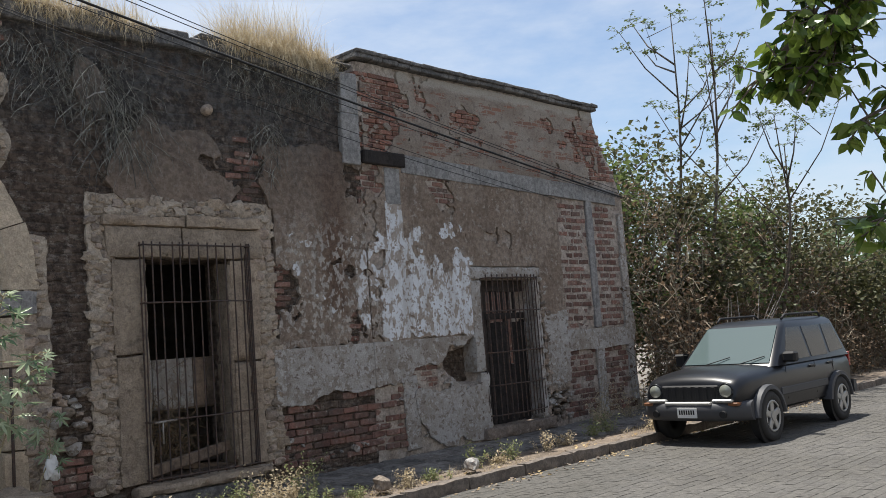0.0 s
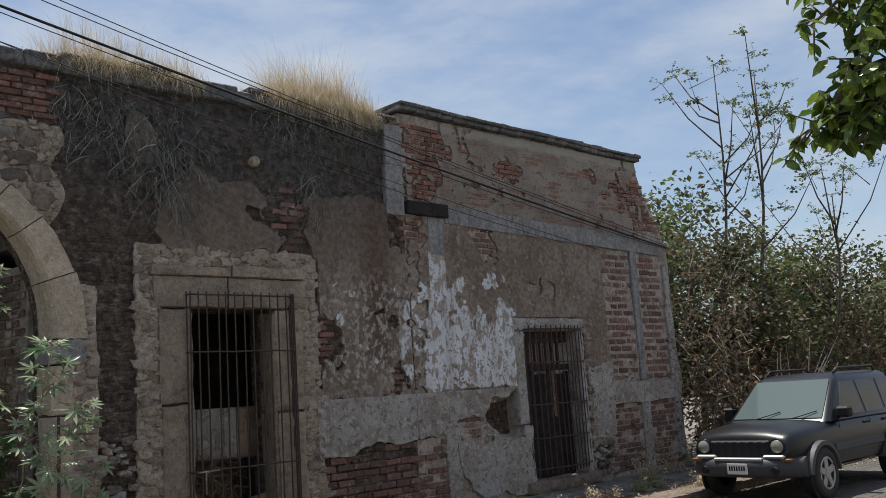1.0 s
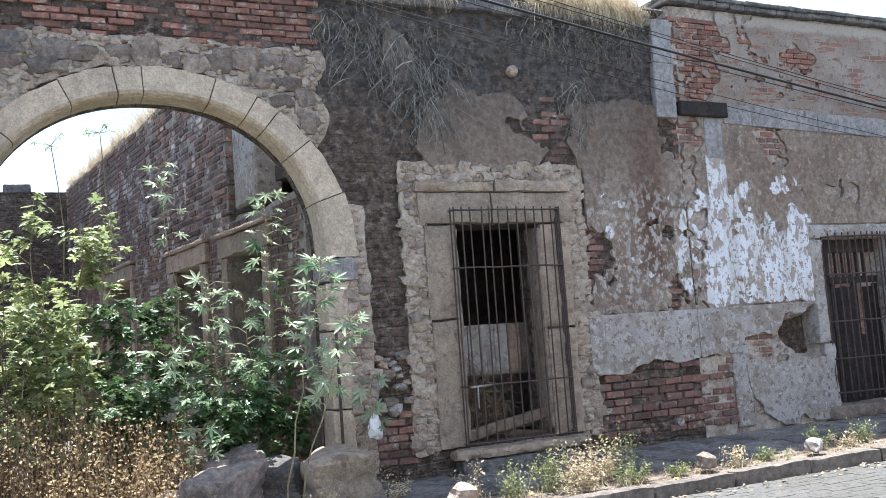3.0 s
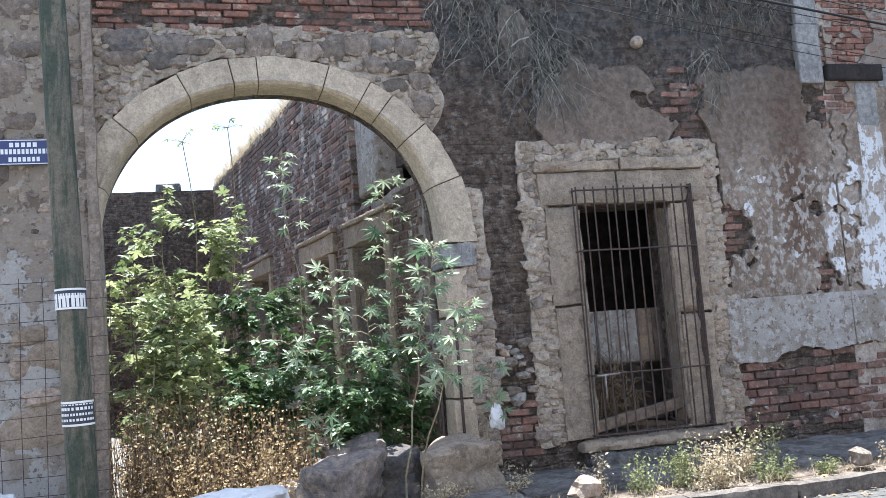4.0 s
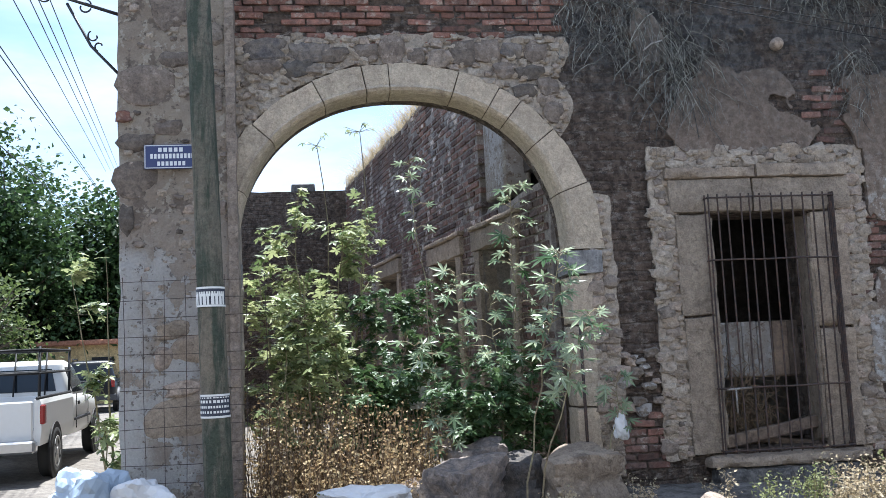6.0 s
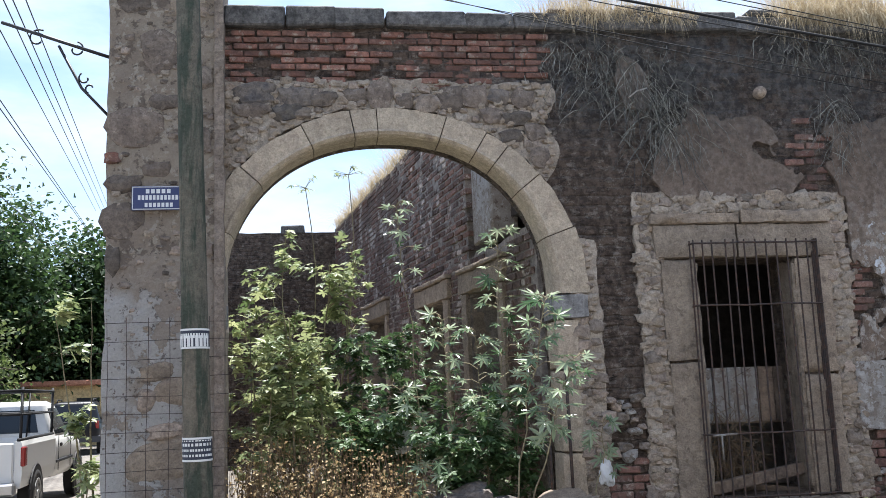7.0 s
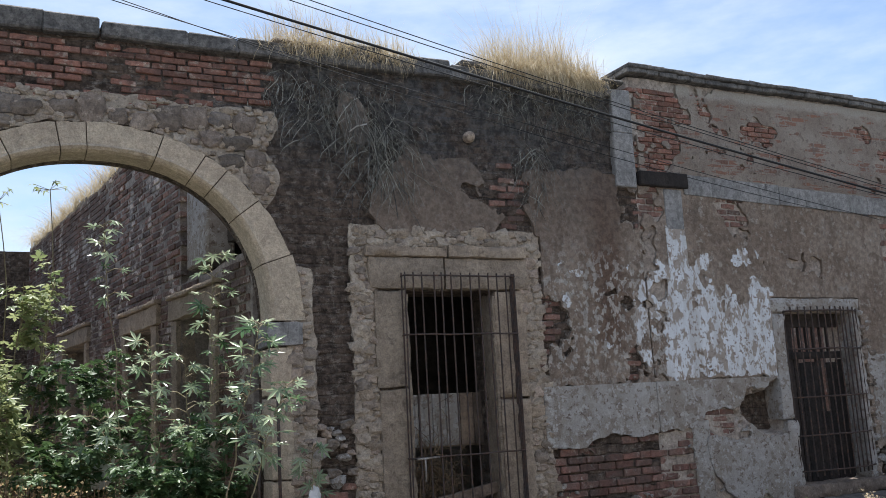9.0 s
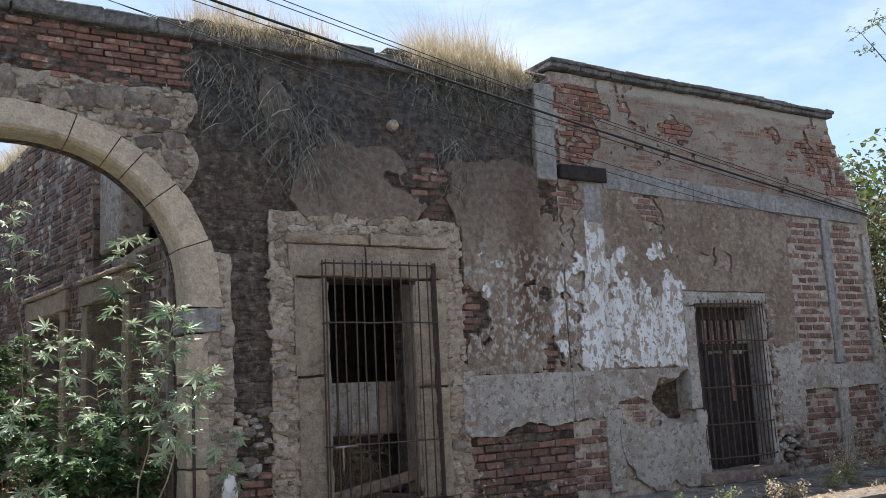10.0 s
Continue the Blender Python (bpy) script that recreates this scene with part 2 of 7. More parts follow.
def dado_coat():
    """Rough grey-white lower plaster, pitted to its tan ground."""
    s = Surface("pale_dado_plaster")
    col = s.mix(s.ramp(s.noise(1.4, 8, 0.68), 0.4, 0.6), (0.51, 0.487, 0.46), (0.38, 0.335, 0.288))
    col = s.mix(s.ramp(s.noise(9, 6, 0.68), 0.53, 0.555, 0.0, 0.85), col, (0.31, 0.26, 0.215))
    col = s.mix(s.ramp(s.noise(18, 5, 0.64), 0.60, 0.63, 0.0, 0.8), col, (0.19, 0.15, 0.125))
    col = s.mix(s.ramp(s.noise(13, 5, 0.66), 0.57, 0.59, 0.0, 0.85), col, (0.58, 0.565, 0.54))
    g = s.noise(46, 5, 0.75)
    col = s.mix(1.0, col, s.mix(g, (0.6, 0.6, 0.6), (1.38, 1.38, 1.38)), "MULTIPLY")
    return s.done(col, 0.93, s.math("ADD", g, s.math("MULTIPLY", s.noise(12, 9, 0.8), 2.0)), 0.9, 0.035)


def parapet_coat():
    """Thin grey-brown plaster through which courses of red brick show in worn patches."""
    s = Surface("parapet_plaster")
    sep = s.nt.nodes.new("ShaderNodeSeparateXYZ")
    s.link(s.pos, sep.inputs[0])
    com = s.nt.nodes.new("ShaderNodeCombineXYZ")
    s.link(sep.outputs["X"], com.inputs[0])
    s.link(s.math("ADD", sep.outputs["Z"], s.math("MULTIPLY", s.noise(2, 3), 0.05)), com.inputs[1])
    br = s.nt.nodes.new("ShaderNodeTexBrick")
    for key, v in (("Scale", 1.0), ("Mortar Size", 0.012), ("Mortar Smooth", 0.4), ("Brick Width", 0.28), ("Row Height", 0.08)):
        br.inputs[key].default_value = v
    br.inputs["Color1"].default_value = (0.30, 0.145, 0.10, 1)
    br.inputs["Color2"].default_value = (0.215, 0.115, 0.085, 1)
    br.inputs["Mortar"].default_value = (0.31, 0.26, 0.215, 1)
    s.link(com.outputs[0], br.inputs["Vector"])
    col = s.mix(s.ramp(s.noise(1.4, 8, 0.7), 0.4, 0.6), (0.345, 0.295, 0.245), (0.265, 0.215, 0.175))
    col = s.mix(s.ramp(s.noise(3.0, 7, 0.66, (0.5, 1.0, 1.9)), 0.53, 0.57, 0.0, 0.9), col, br.outputs["Color"])
    col = s.mix(s.ramp(s.noise(9, 6, 0.66), 0.57, 0.60, 0.0, 0.7), col, (0.19, 0.15, 0.125))
    band = s.stain(8.7, 14.9, 6.02, 6.3, 0.05, 0.12, 3.0)
    col = s.mix(s.math("MULTIPLY", band, 0.75), col, (0.44, 0.40, 0.345))
    g = s.noise(48, 5, 0.75)
    col = s.mix(1.0, col, s.mix(g, (0.6, 0.6, 0.6), (1.38, 1.38, 1.38)), "MULTIPLY")
    h = s.math("ADD", g, s.math("MULTIPLY", s.noise(9, 9, 0.78), 2.0))
    return s.done(col, 0.95, h, 0.8, 0.035)


M_PLASTER, M_ADOBE, M_PIER, M_WHITE = facade_plaster(), adobe_core(), pier_mortar(), whitewash()
M_DADO, M_PARAPET = dado_coat(), parapet_coat()
M_CEMENT = grainy("grey_cement", (0.205, 0.20, 0.195), (0.265, 0.255, 0.245), 2.0, 50, (0.14, 0.135, 0.128), True, bump=0.3)
M_BRICK = grainy("red_brick", (0.25, 0.125, 0.092), (0.175, 0.105, 0.085), 5.0, 60, (0.31, 0.25, 0.205), False, vary=0.38, bump=0.7, dirt_at=(0.54, 0.62))
M_BRICK_DARK = grainy("weathered_brick", (0.185, 0.10, 0.08), (0.15, 0.105, 0.088), 5.0, 60, (0.30, 0.26, 0.225), False, vary=0.35, bump=0.6, dirt_at=(0.54, 0.66))
M_OLDBRICK = grainy("blackened_brick", (0.19, 0.115, 0.09), (0.13, 0.098, 0.085), 1.2, 60, (0.42, 0.38, 0.34), False, vary=0.5, bump=0.7, dirt_at=(0.53, 0.60))
M_OLDJOINT = grainy("dark_mortar", (0.30, 0.265, 0.23), (0.17, 0.145, 0.125), 3.0, 50, None, bump=0.6)
M_JOINT = grainy("brick_mortar", (0.40, 0.35, 0.30), (0.30, 0.25, 0.21), 3.0, 50, (0.15, 0.12, 0.10), False, bump=0.6)
M_ARCH = grainy("carved_sandstone", (0.53, 0.445, 0.335), (0.43, 0.355, 0.27), 2.4, 55, (0.33, 0.265, 0.205), False, vary=0.08, bump=0.8, dirt_at=(0.58, 0.7), mottle=0.3)
M_FRAME = grainy("worn_stone", (0.36, 0.295, 0.225), (0.27, 0.22, 0.17), 2.6, 55, (0.20, 0.16, 0.125), False, vary=0.12, bump=0.9, dirt_at=(0.56, 0.66), mottle=0.35)
M_RUBBLE = grainy("rubble_stone", (0.32, 0.27, 0.22), (0.24, 0.20, 0.165), 6.0, 60, None, vary=0.35, bump=0.6)
M_DARKSTONE = grainy("dark_basalt", (0.105, 0.10, 0.10), (0.19, 0.165, 0.14), 7.0, 60, (0.27, 0.24, 0.21), False, vary=0.4, bump=0.5, dirt_at=(0.64, 0.76))
M_TANSTONE = grainy("brown_fieldstone", (0.185, 0.155, 0.128), (0.13, 0.108, 0.09), 5.0, 60, (0.27, 0.235, 0.20), False, vary=0.3, bump=0.6, dirt_at=(0.57, 0.68))
M_BED = grainy("lime_bed", (0.42, 0.36, 0.29), (0.32, 0.265, 0.21), 3.5, 50, (0.19, 0.155, 0.13), False, bump=0.8, dirt_at=(0.56, 0.68))
M_COPING = grainy("blackened_concrete", (0.10, 0.096, 0.092), (0.17, 0.16, 0.15), 3.5, 50, (0.055, 0.052, 0.05), False, bump=0.7)
M_IRON = grainy("rusted_iron", (0.075, 0.05, 0.04), (0.05, 0.042, 0.04), 12, 90, (0.13, 0.07, 0.045), False, bump=0.3, rough=0.75)
M_BLACKIRON = plain("black_iron", (0.02, 0.02, 0.022), 0.55)
M_OLDWOOD = grainy("weathered_wood", (0.20, 0.155, 0.115), (0.13, 0.10, 0.08), 2.5, 30, (0.08, 0.065, 0.055), True, vary=0.25, bump=0.5)
M_DARKWOOD = grainy("dark_planks", (0.036, 0.03, 0.027), (0.026, 0.023, 0.022), 3, 30, (0.055, 0.046, 0.04), True, vary=0.35, bump=0.4)
M_POLE = grainy("pole_wood", (0.125, 0.12, 0.093), (0.185, 0.158, 0.12), 1.1, 60, (0.06, 0.072, 0.053), True, bump=0.7, dirt_at=(0.44, 0.58), mottle=0.35)
M_ASPHALT = grainy("dusty_ground", (0.20, 0.182, 0.16), (0.155, 0.138, 0.12), 0.6, 25, (0.115, 0.10, 0.085), False, bump=0.4)
M_PAVER = grainy("concrete_paver", (0.098, 0.094, 0.089), (0.083, 0.079, 0.073), 0.5, 60, (0.071, 0.065, 0.058), False, mottle=0.45, vary=0.08, island=0.08, bump=0.4, dirt_at=(0.58, 0.8))
M_WALKWAY = grainy("worn_concrete", (0.20, 0.19, 0.176), (0.14, 0.13, 0.118), 1.8, 45, (0.085, 0.076, 0.067), False, vary=0.2, bump=0.8, dirt_at=(0.46, 0.66))
M_KERB = grainy("kerb_concrete", (0.165, 0.142, 0.122), (0.12, 0.105, 0.092), 2.0, 50, (0.09, 0.08, 0.07), False, vary=0.15, bump=0.5)
M_SOIL = grainy("dry_soil", (0.15, 0.118, 0.09), (0.20, 0.16, 0.125), 2.0, 40, (0.09, 0.072, 0.055), False, bump=0.7)
# room walls: the dimness indoors is put into this dark colour
M_ROOM_DARK = grainy("room_shade_plaster", (0.12, 0.105, 0.095), (0.08, 0.07, 0.065), 1.5, 40, None, bump=0.3)
# near-white so that walls of it throw light back
M_BOUNCE_WALL = grainy("pale_bounce_render", (0.74, 0.70, 0.64), (0.68, 0.64, 0.58), 0.8, 40, None, bump=0.3)


# ---- geometry helpers ----
RNG = random.Random(7)


def mesh_from(name, verts, faces, smooth=False):
    me = bpy.data.meshes.new(name)
    me.from_pydata([tuple(v) for v in verts], [], faces)
    if smooth:
        me.shade_smooth()
    me.update()
    return me


def put(name, me, material, parent=None, label="", m=None):
    ob = new(name, me)
    if material and not me.materials:
        me.materials.append(material)
    if m is not None:
        ob.matrix_basis = m
    if parent is not None:
        ob.parent = parent
    if label:
        ob["label"] = label
    return ob


def part(name, bm, material, parent=None, label="", smooth=False):
    me = bpy.data.meshes.new(name)
    bm.to_mesh(me)
    bm.free()
    if smooth:
        me.shade_smooth()
    return put(name, me, material, parent, label)


def thing(name, at=(0, 0, 0), label="", category="", group="", kind="", turn=0.0):
    ob = new(name)
    ob.matrix_basis = pose(*at, 0, 0, turn)
    return tagged(ob, label, category, group, kind)


def add_box(bm, a, b, bevel=0.0, m=None, jitter=0.0, rng=None):
    """A box between two corners, bevelled, a little uneven."""
    got = bmesh.ops.create_cube(bm, size=1)["verts"]
    for v in got:
        v.co = Vector([a[i] if v.co[i] < 0 else b[i] for i in range(3)])
        if jitter and rng:
            v.co += Vector([rng.uniform(-jitter, jitter) for _ in range(3)])
    if bevel:
        edges = list({e for v in got for e in v.link_edges})
        made = bmesh.ops.bevel(bm, geom=edges, offset=bevel, segments=1, affect="EDGES", profile=0.5)
        got = list({v for f in made["faces"] for v in f.verts} | {v for v in got if v.is_valid})
    if m is not None:
        bmesh.ops.transform(bm, matrix=m, verts=[v for v in got if v.is_valid])
    return bm


def box(name, a, b, material, parent=None, label="", bevel=0.0, jitter=0.0, m=None):
    return part(name, add_box(bmesh.new(), a, b, bevel, m, jitter, RNG), material, parent, label)


def tube_data(points, radii, sides=6):
    """A tapered tube along a line of points: vertices and faces."""
    pts = [Vector(p) for p in points]
    verts, faces = [], []
    n = len(pts)
    for i, p in enumerate(pts):
        d = (pts[min(i + 1, n - 1)] - pts[max(i - 1, 0)]).normalized()
        u = d.cross(Vector((0.31, 0.17, 0.93)) if abs(d.z) < 0.9 else Vector((1, 0, 0))).normalized()
        w = d.cross(u)
        r = radii[i] if isinstance(radii, (list, tuple)) else radii
        for k in range(sides):
            a = 2 * math.pi * k / sides
            verts.append(p + u * (r * math.cos(a)) + w * (r * math.sin(a)))
    for i in range(n - 1):
        for k in range(sides):
            a, b = i * sides + k, i * sides + (k + 1) % sides
            faces.append((a, b, b + sides, a + sides))
    faces.append(tuple(range(sides))[::-1])
    faces.append(tuple((n - 1) * sides + k for k in range(sides)))
    return verts, faces


class Soup:
    """Many small pieces gathered into one mesh."""

    def __init__(self):
        self.v, self.f = [], []

    def add(self, verts, faces):
        o = len(self.v)
        self.v += verts
        self.f += [tuple(i + o for i in f) for f in faces]

    def tube(self, points, radii, sides=5):
        self.add(*tube_data(points, radii, sides))

    def mesh(self, name, smooth=False):
        return mesh_from(name, self.v, self.f, smooth)


def tube(name, points, radii, material, parent=None, label="", sides=8):
    return put(name, mesh_from(name, *tube_data(points, radii, sides), True), material, parent, label)


def vnoise(x, z, seed=0):
    """Smooth value noise, 0 to 1, on arrays."""
    xi, zi = np.floor(x).astype(np.int64), np.floor(z).astype(np.int64)
    fx, fz = x - xi, z - zi
    fx, fz = fx * fx * (3 - 2 * fx), fz * fz * (3 - 2 * fz)

    def lattice(a, b):
        h = (a * 374761393 + b * 668265263 + seed * 974634777) & 0x7FFFFFFF
        h = ((h ^ (h >> 13)) * 1274126177) & 0x7FFFFFFF
        return ((h ^ (h >> 16)) & 0xFFFF) / 65535.0

    a, b, c, d = lattice(xi, zi), lattice(xi + 1, zi), lattice(xi, zi + 1), lattice(xi + 1, zi + 1)
    return (a * (1 - fx) + b * fx) * (1 - fz) + (c * (1 - fx) + d * fx) * fz


def fbm(x, z, scale, seed=0, octaves=4):
    out, amp, tot = 0.0, 1.0, 0.0
    for k in range(octaves):
        out = out + amp * vnoise(x * scale * 2**k + 17.3 * k, z * scale * 2**k + 5.1 * k, seed + k)
        tot, amp = tot + amp, amp * 0.55
    return out / tot - 0.5


def rect(x, z, x0, x1, z0, z1):
    return np.minimum(np.minimum(x - x0, x1 - x), np.minimum(z - z0, z1 - z))


def disc(x, z, cx, cz, rx, rz=None):
    rz = rz or rx
    return (1 - np.sqrt(((x - cx) / rx) ** 2 + ((z - cz) / rz) ** 2)) * min(rx, rz)


def sheet_mesh(name, field, x0, x1, z0, z1, step, y0, thick, relief=None, back=False):
    """A slab in the facade's plane wherever field(x, z) > 0, with true edges; relief moves its face in and out."""
    nx, nz = int(round((x1 - x0) / step)) + 1, int(round((z1 - z0) / step)) + 1
    gx, gz = np.meshgrid(np.linspace(x0, x1, nx), np.linspace(z0, z1, nz), indexing="ij")
    f = field(gx, gz)
    inside = f > 0
    index, px, pz, faces = {}, [], [], []

    def corner(i, j):
        key = (i, j)
        if key not in index:
            index[key] = len(px)
            px.append(gx[i, j])
            pz.append(gz[i, j])
        return index[key]

    def cut(i, j, k, l):
        key = (i, j, k, l) if (i, j) < (k, l) else (k, l, i, j)
        if key not in index:
            t = f[i, j] / (f[i, j] - f[k, l])
            t = min(max(t, 0.03), 0.97)
            index[key] = len(px)
            px.append(gx[i, j] + t * (gx[k, l] - gx[i, j]))
            pz.append(gz[i, j] + t * (gz[k, l] - gz[i, j]))
        return index[key]

    some = inside[:-1, :-1] | inside[1:, :-1] | inside[1:, 1:] | inside[:-1, 1:]
    for i, j in zip(*np.nonzero(some)):
        ring = ((i, j), (i + 1, j), (i + 1, j + 1), (i, j + 1))
        poly = []
        for n in range(4):
            a, b = ring[n], ring[(n + 1) % 4]
            if inside[a]:
                poly.append(corner(*a))
            if inside[a] != inside[b]:
                poly.append(cut(*a, *b))
        if len(poly) > 2:
            faces.append(tuple(poly))
    ax, az = np.array(px), np.array(pz)
    ay = np.full(len(ax), float(y0)) + (relief(ax, az) if relief is not None and len(ax) else 0.0)
    verts = np.stack([ax, ay, az], 1).tolist()
    edges = {}
    for fc in faces:
        for n in range(len(fc)):
            a, b = fc[n], fc[(n + 1) % len(fc)]
            if (b, a) in edges:
                del edges[(b, a)]
            else:
                edges[(a, b)] = 1
    o, behind = len(verts), {}
    if back:
        behind = {k: o + k for k in range(o)}
        verts += [[v[0], y0 + thick, v[2]] for v in verts]
        faces += [tuple(behind[k] for k in fc[::-1]) for fc in list(faces)]
    for a, b in edges:
        for k in (a, b):
            if k not in behind:
                behind[k] = len(verts)
                verts.append([verts[k][0], y0 + thick, verts[k][2]])
        faces.append((b, a, behind[a], behind[b]))
    return mesh_from(name, verts, faces)


def rough_block(name, a, b, rng, cuts=0, jitter=0.004, bevel=0.008):
    bm = add_box(bmesh.new(), a, b, bevel, None, jitter, rng)
    me = bpy.data.meshes.new(name)
    bm.to_mesh(me)
    bm.free()
    return me


def worn_block(name, a, b, rng, wear=0.014, step=0.06):
    """A dressed stone with uneven faces and nibbled edges."""
    bm = bmesh.new()
    size = [b[i] - a[i] for i in range(3)]
    n = [max(2, min(40, int(v / step))) for v in size]
    seen = {}

    def vert(i, j, k):
        if (i, j, k) not in seen:
            t = Vector((i / n[0], j / n[1], k / n[2]))
            p = Vector([a[c] + size[c] * t[c] for c in range(3)])
            rim = sum(1 for c in range(3) if t[c] in (0.0, 1.0))
            off = Vector((noise.noise(p * 3.1), noise.noise(p * 3.1 + Vector((7, 0, 0))), noise.noise(p * 3.1 + Vector((0, 7, 0)))))
            off += 0.8 * Vector((noise.noise(p * 11), noise.noise(p * 11 + Vector((3, 0, 0))), noise.noise(p * 11 + Vector((0, 3, 0)))))
            p += off * wear
            if rim > 1:
                mid = Vector([(a[c] + b[c]) / 2 for c in range(3)])
                d = Vector([(mid[c] - p[c]) if t[c] in (0.0, 1.0) else 0.0 for c in range(3)])
                p += Vector([math.copysign(min(abs(v), wear * (0.6 + 1.6 * max(0.0, noise.noise(p * 6 + Vector((1, 5, 2)))))), v) for v in d])
            seen[(i, j, k)] = bm.verts.new(p)
        return seen[(i, j, k)]

    for c in range(3):
        u, w = (c + 1) % 3, (c + 2) % 3
        for end in (0, n[c]):
            for i in range(n[u]):
                for j in range(n[w]):
                    ring = []
                    for du, dw in ((0, 0), (1, 0), (1, 1), (0, 1)):
                        q = [0, 0, 0]
                        q[c], q[u], q[w] = end, i + du, j + dw
                        ring.append(vert(*q))
                    bm.faces.new(ring if end else ring[::-1])
    me = bpy.data.meshes.new(name)
    bm.to_mesh(me)
    bm.free()
    me.shade_smooth()
    me.set_sharp_from_angle(angle=radians(38))
    return me


def rock_mesh(name, rng, detail=2, rough=0.28, boxy=0.0):
    bm = bmesh.new()
    bmesh.ops.create_icosphere(bm, subdivisions=detail, radius=1)
    off = Vector([rng.uniform(-50, 50) for _ in range(3)])
    for v in bm.verts:
        d = v.co.normalized()
        if boxy:
            d = d.lerp(d / max(abs(c) for c in d), boxy)
        v.co = d * (1 + rough * noise.noise(v.co * 1.3 + off) + 0.12 * rough * noise.noise(v.co * 4 + off))
    me = bpy.data.meshes.new(name)
    bm.to_mesh(me)
    bm.free()
    return me


BRICKS = {}


def brick_set(material, size):
    """Six worn bricks of one size, shared by all walls that use them."""
    key = (material.name, size)
    if key not in BRICKS:
        rng = random.Random(len(BRICKS) + 3)
        BRICKS[key] = []
        for _ in range(6):
            w, d, h = (s / 2 for s in size)
            me = rough_block("brick", (-w, -d, -h), (w, d, h), rng, 0, min(h * 0.16, 0.007), h * 0.22)
            me.materials.append(material)
            BRICKS[key].append(me)
    return BRICKS[key]


def lay_bricks(wall, field, x0, x1, z0, z1, size, pitch, y, material, seed, m=None, loose=0.012, skip=0.04):
    """Courses of single bricks, in bond, wherever the field is positive."""
    rng = random.Random(seed)
    meshes = brick_set(material, size)
    row, z = 0, z0 + pitch[1] / 2
    while z < z1:
        x = x0 + (pitch[0] / 2 if row % 2 else 0) + rng.uniform(-0.03, 0.03)
        while x < x1:
            if rng.random() > skip and float(field(np.array(x), np.array(z))) > 0:
                at = pose(x + rng.uniform(-0.006, 0.006), y + rng.uniform(-loose, loose), z + rng.uniform(-0.004, 0.004), 0, rng.uniform(-1.5, 1.5), rng.uniform(-2, 2))
                put("brick", rng.choice(meshes), None, wall, "", (m @ at) if m is not None else at)
            x += pitch[0]
        z += pitch[1]
        row += 1


# ---- plan of the facade: x along the street, z up, front at y = 0 ----
ARCH_X, ARCH_Z, ARCH_R = 1.55, 2.74, 1.81
TOP_L, TOP_R = 5.98, 6.22


def arch_reach(angle, share):
    """Distance from the arch's centre to its inner (0) or outer (1) line; the ring is a little squarer than a circle."""
    a, b, n = 1.82 + 0.40 * share, 1.82 + 0.33 * share, 2.2 - 0.15 * share
    return (np.abs(np.cos(angle) / a) ** n + np.abs(np.sin(angle) / b) ** n) ** (-1 / n)


def arch_hole(x, z, share):
    reach = arch_reach(np.arctan2(z - ARCH_Z, x - ARCH_X), share)
    ring = np.where(z > ARCH_Z, reach - np.hypot(x - ARCH_X, z - ARCH_Z), -9.0)
    half = 1.82 + 0.40 * share
    return np.maximum(ring, rect(x, z, ARCH_X - half, ARCH_X + half, -2, ARCH_Z + 0.01))


def window_hole(x, z):
    return rect(x, z, 5.02, 6.24, 0.45, 3.1)


def door_hole(x, z):
    return rect(x, z, 11.1, 12.5, 0.3, 2.8)


def left_core(x, z):
    top = TOP_L + 0.10 * fbm(x, z * 0, 1.3, 4) - z
    f = np.minimum(rect(x, z, -0.3, 8.63, -0.3, 9), top)
    return np.minimum(f, -np.maximum(arch_hole(x, z, 0.07), window_hole(x, z)))


def right_outline(x, z):
    slope = np.where(x < 14.86, 9.0, 5.86 - (x - 14.95) * 1.95) + 0.28 * np.floor(fbm(x, z, 2.2, 9) * 5) / 5 - z
    f = np.minimum(rect(x, z, 8.63, 15.72 + 0.03 * fbm(x, z, 2.5, 8), -0.3, TOP_R), slope + 0 * x)
    return f


def right_core(x, z):
    return np.minimum(right_outline(x, z), -door_hole(x, z))


def brick_arch(x, z):
    return rect(x, z, -0.28, 3.38 + 0.14 * fbm(x, z, 2, 3), 5.2 - 0.10 * np.sin(x * 1.1), 5.84)


def brick_low(x, z):
    return rect(x, z, 6.78, 9.36, 0.28, 1.48) + 0.0 * x


def brick_pier(x, z):
    return np.minimum(rect(x, z, 13.30 + 0.10 * (z > 2.4), 15.4, 1.82, 4.36), -rect(x, z, 14.33, 14.56, 1, 5))


def brick_parapet(x, z):
    return np.minimum(rect(x, z, 8.68, 15.5, 4.72, 6.14), right_outline(x, z) - 0.06)


def brick_foot(x, z):
    return np.minimum(rect(x, z, 13.2, 15.6, 0.2, 1.46), -rect(x, z, 14.3, 14.58, 0, 2))


def brick_nook(x, z):
    return np.maximum(np.minimum(rect(x, z, 9.35, 10.25, 1.05, 1.5), -hollow(x, z)), np.maximum(rect(x, z, 8.3, 9.1, 3.95, 4.6), rect(x, z, 10.05, 10.75, 4.0, 4.55)))


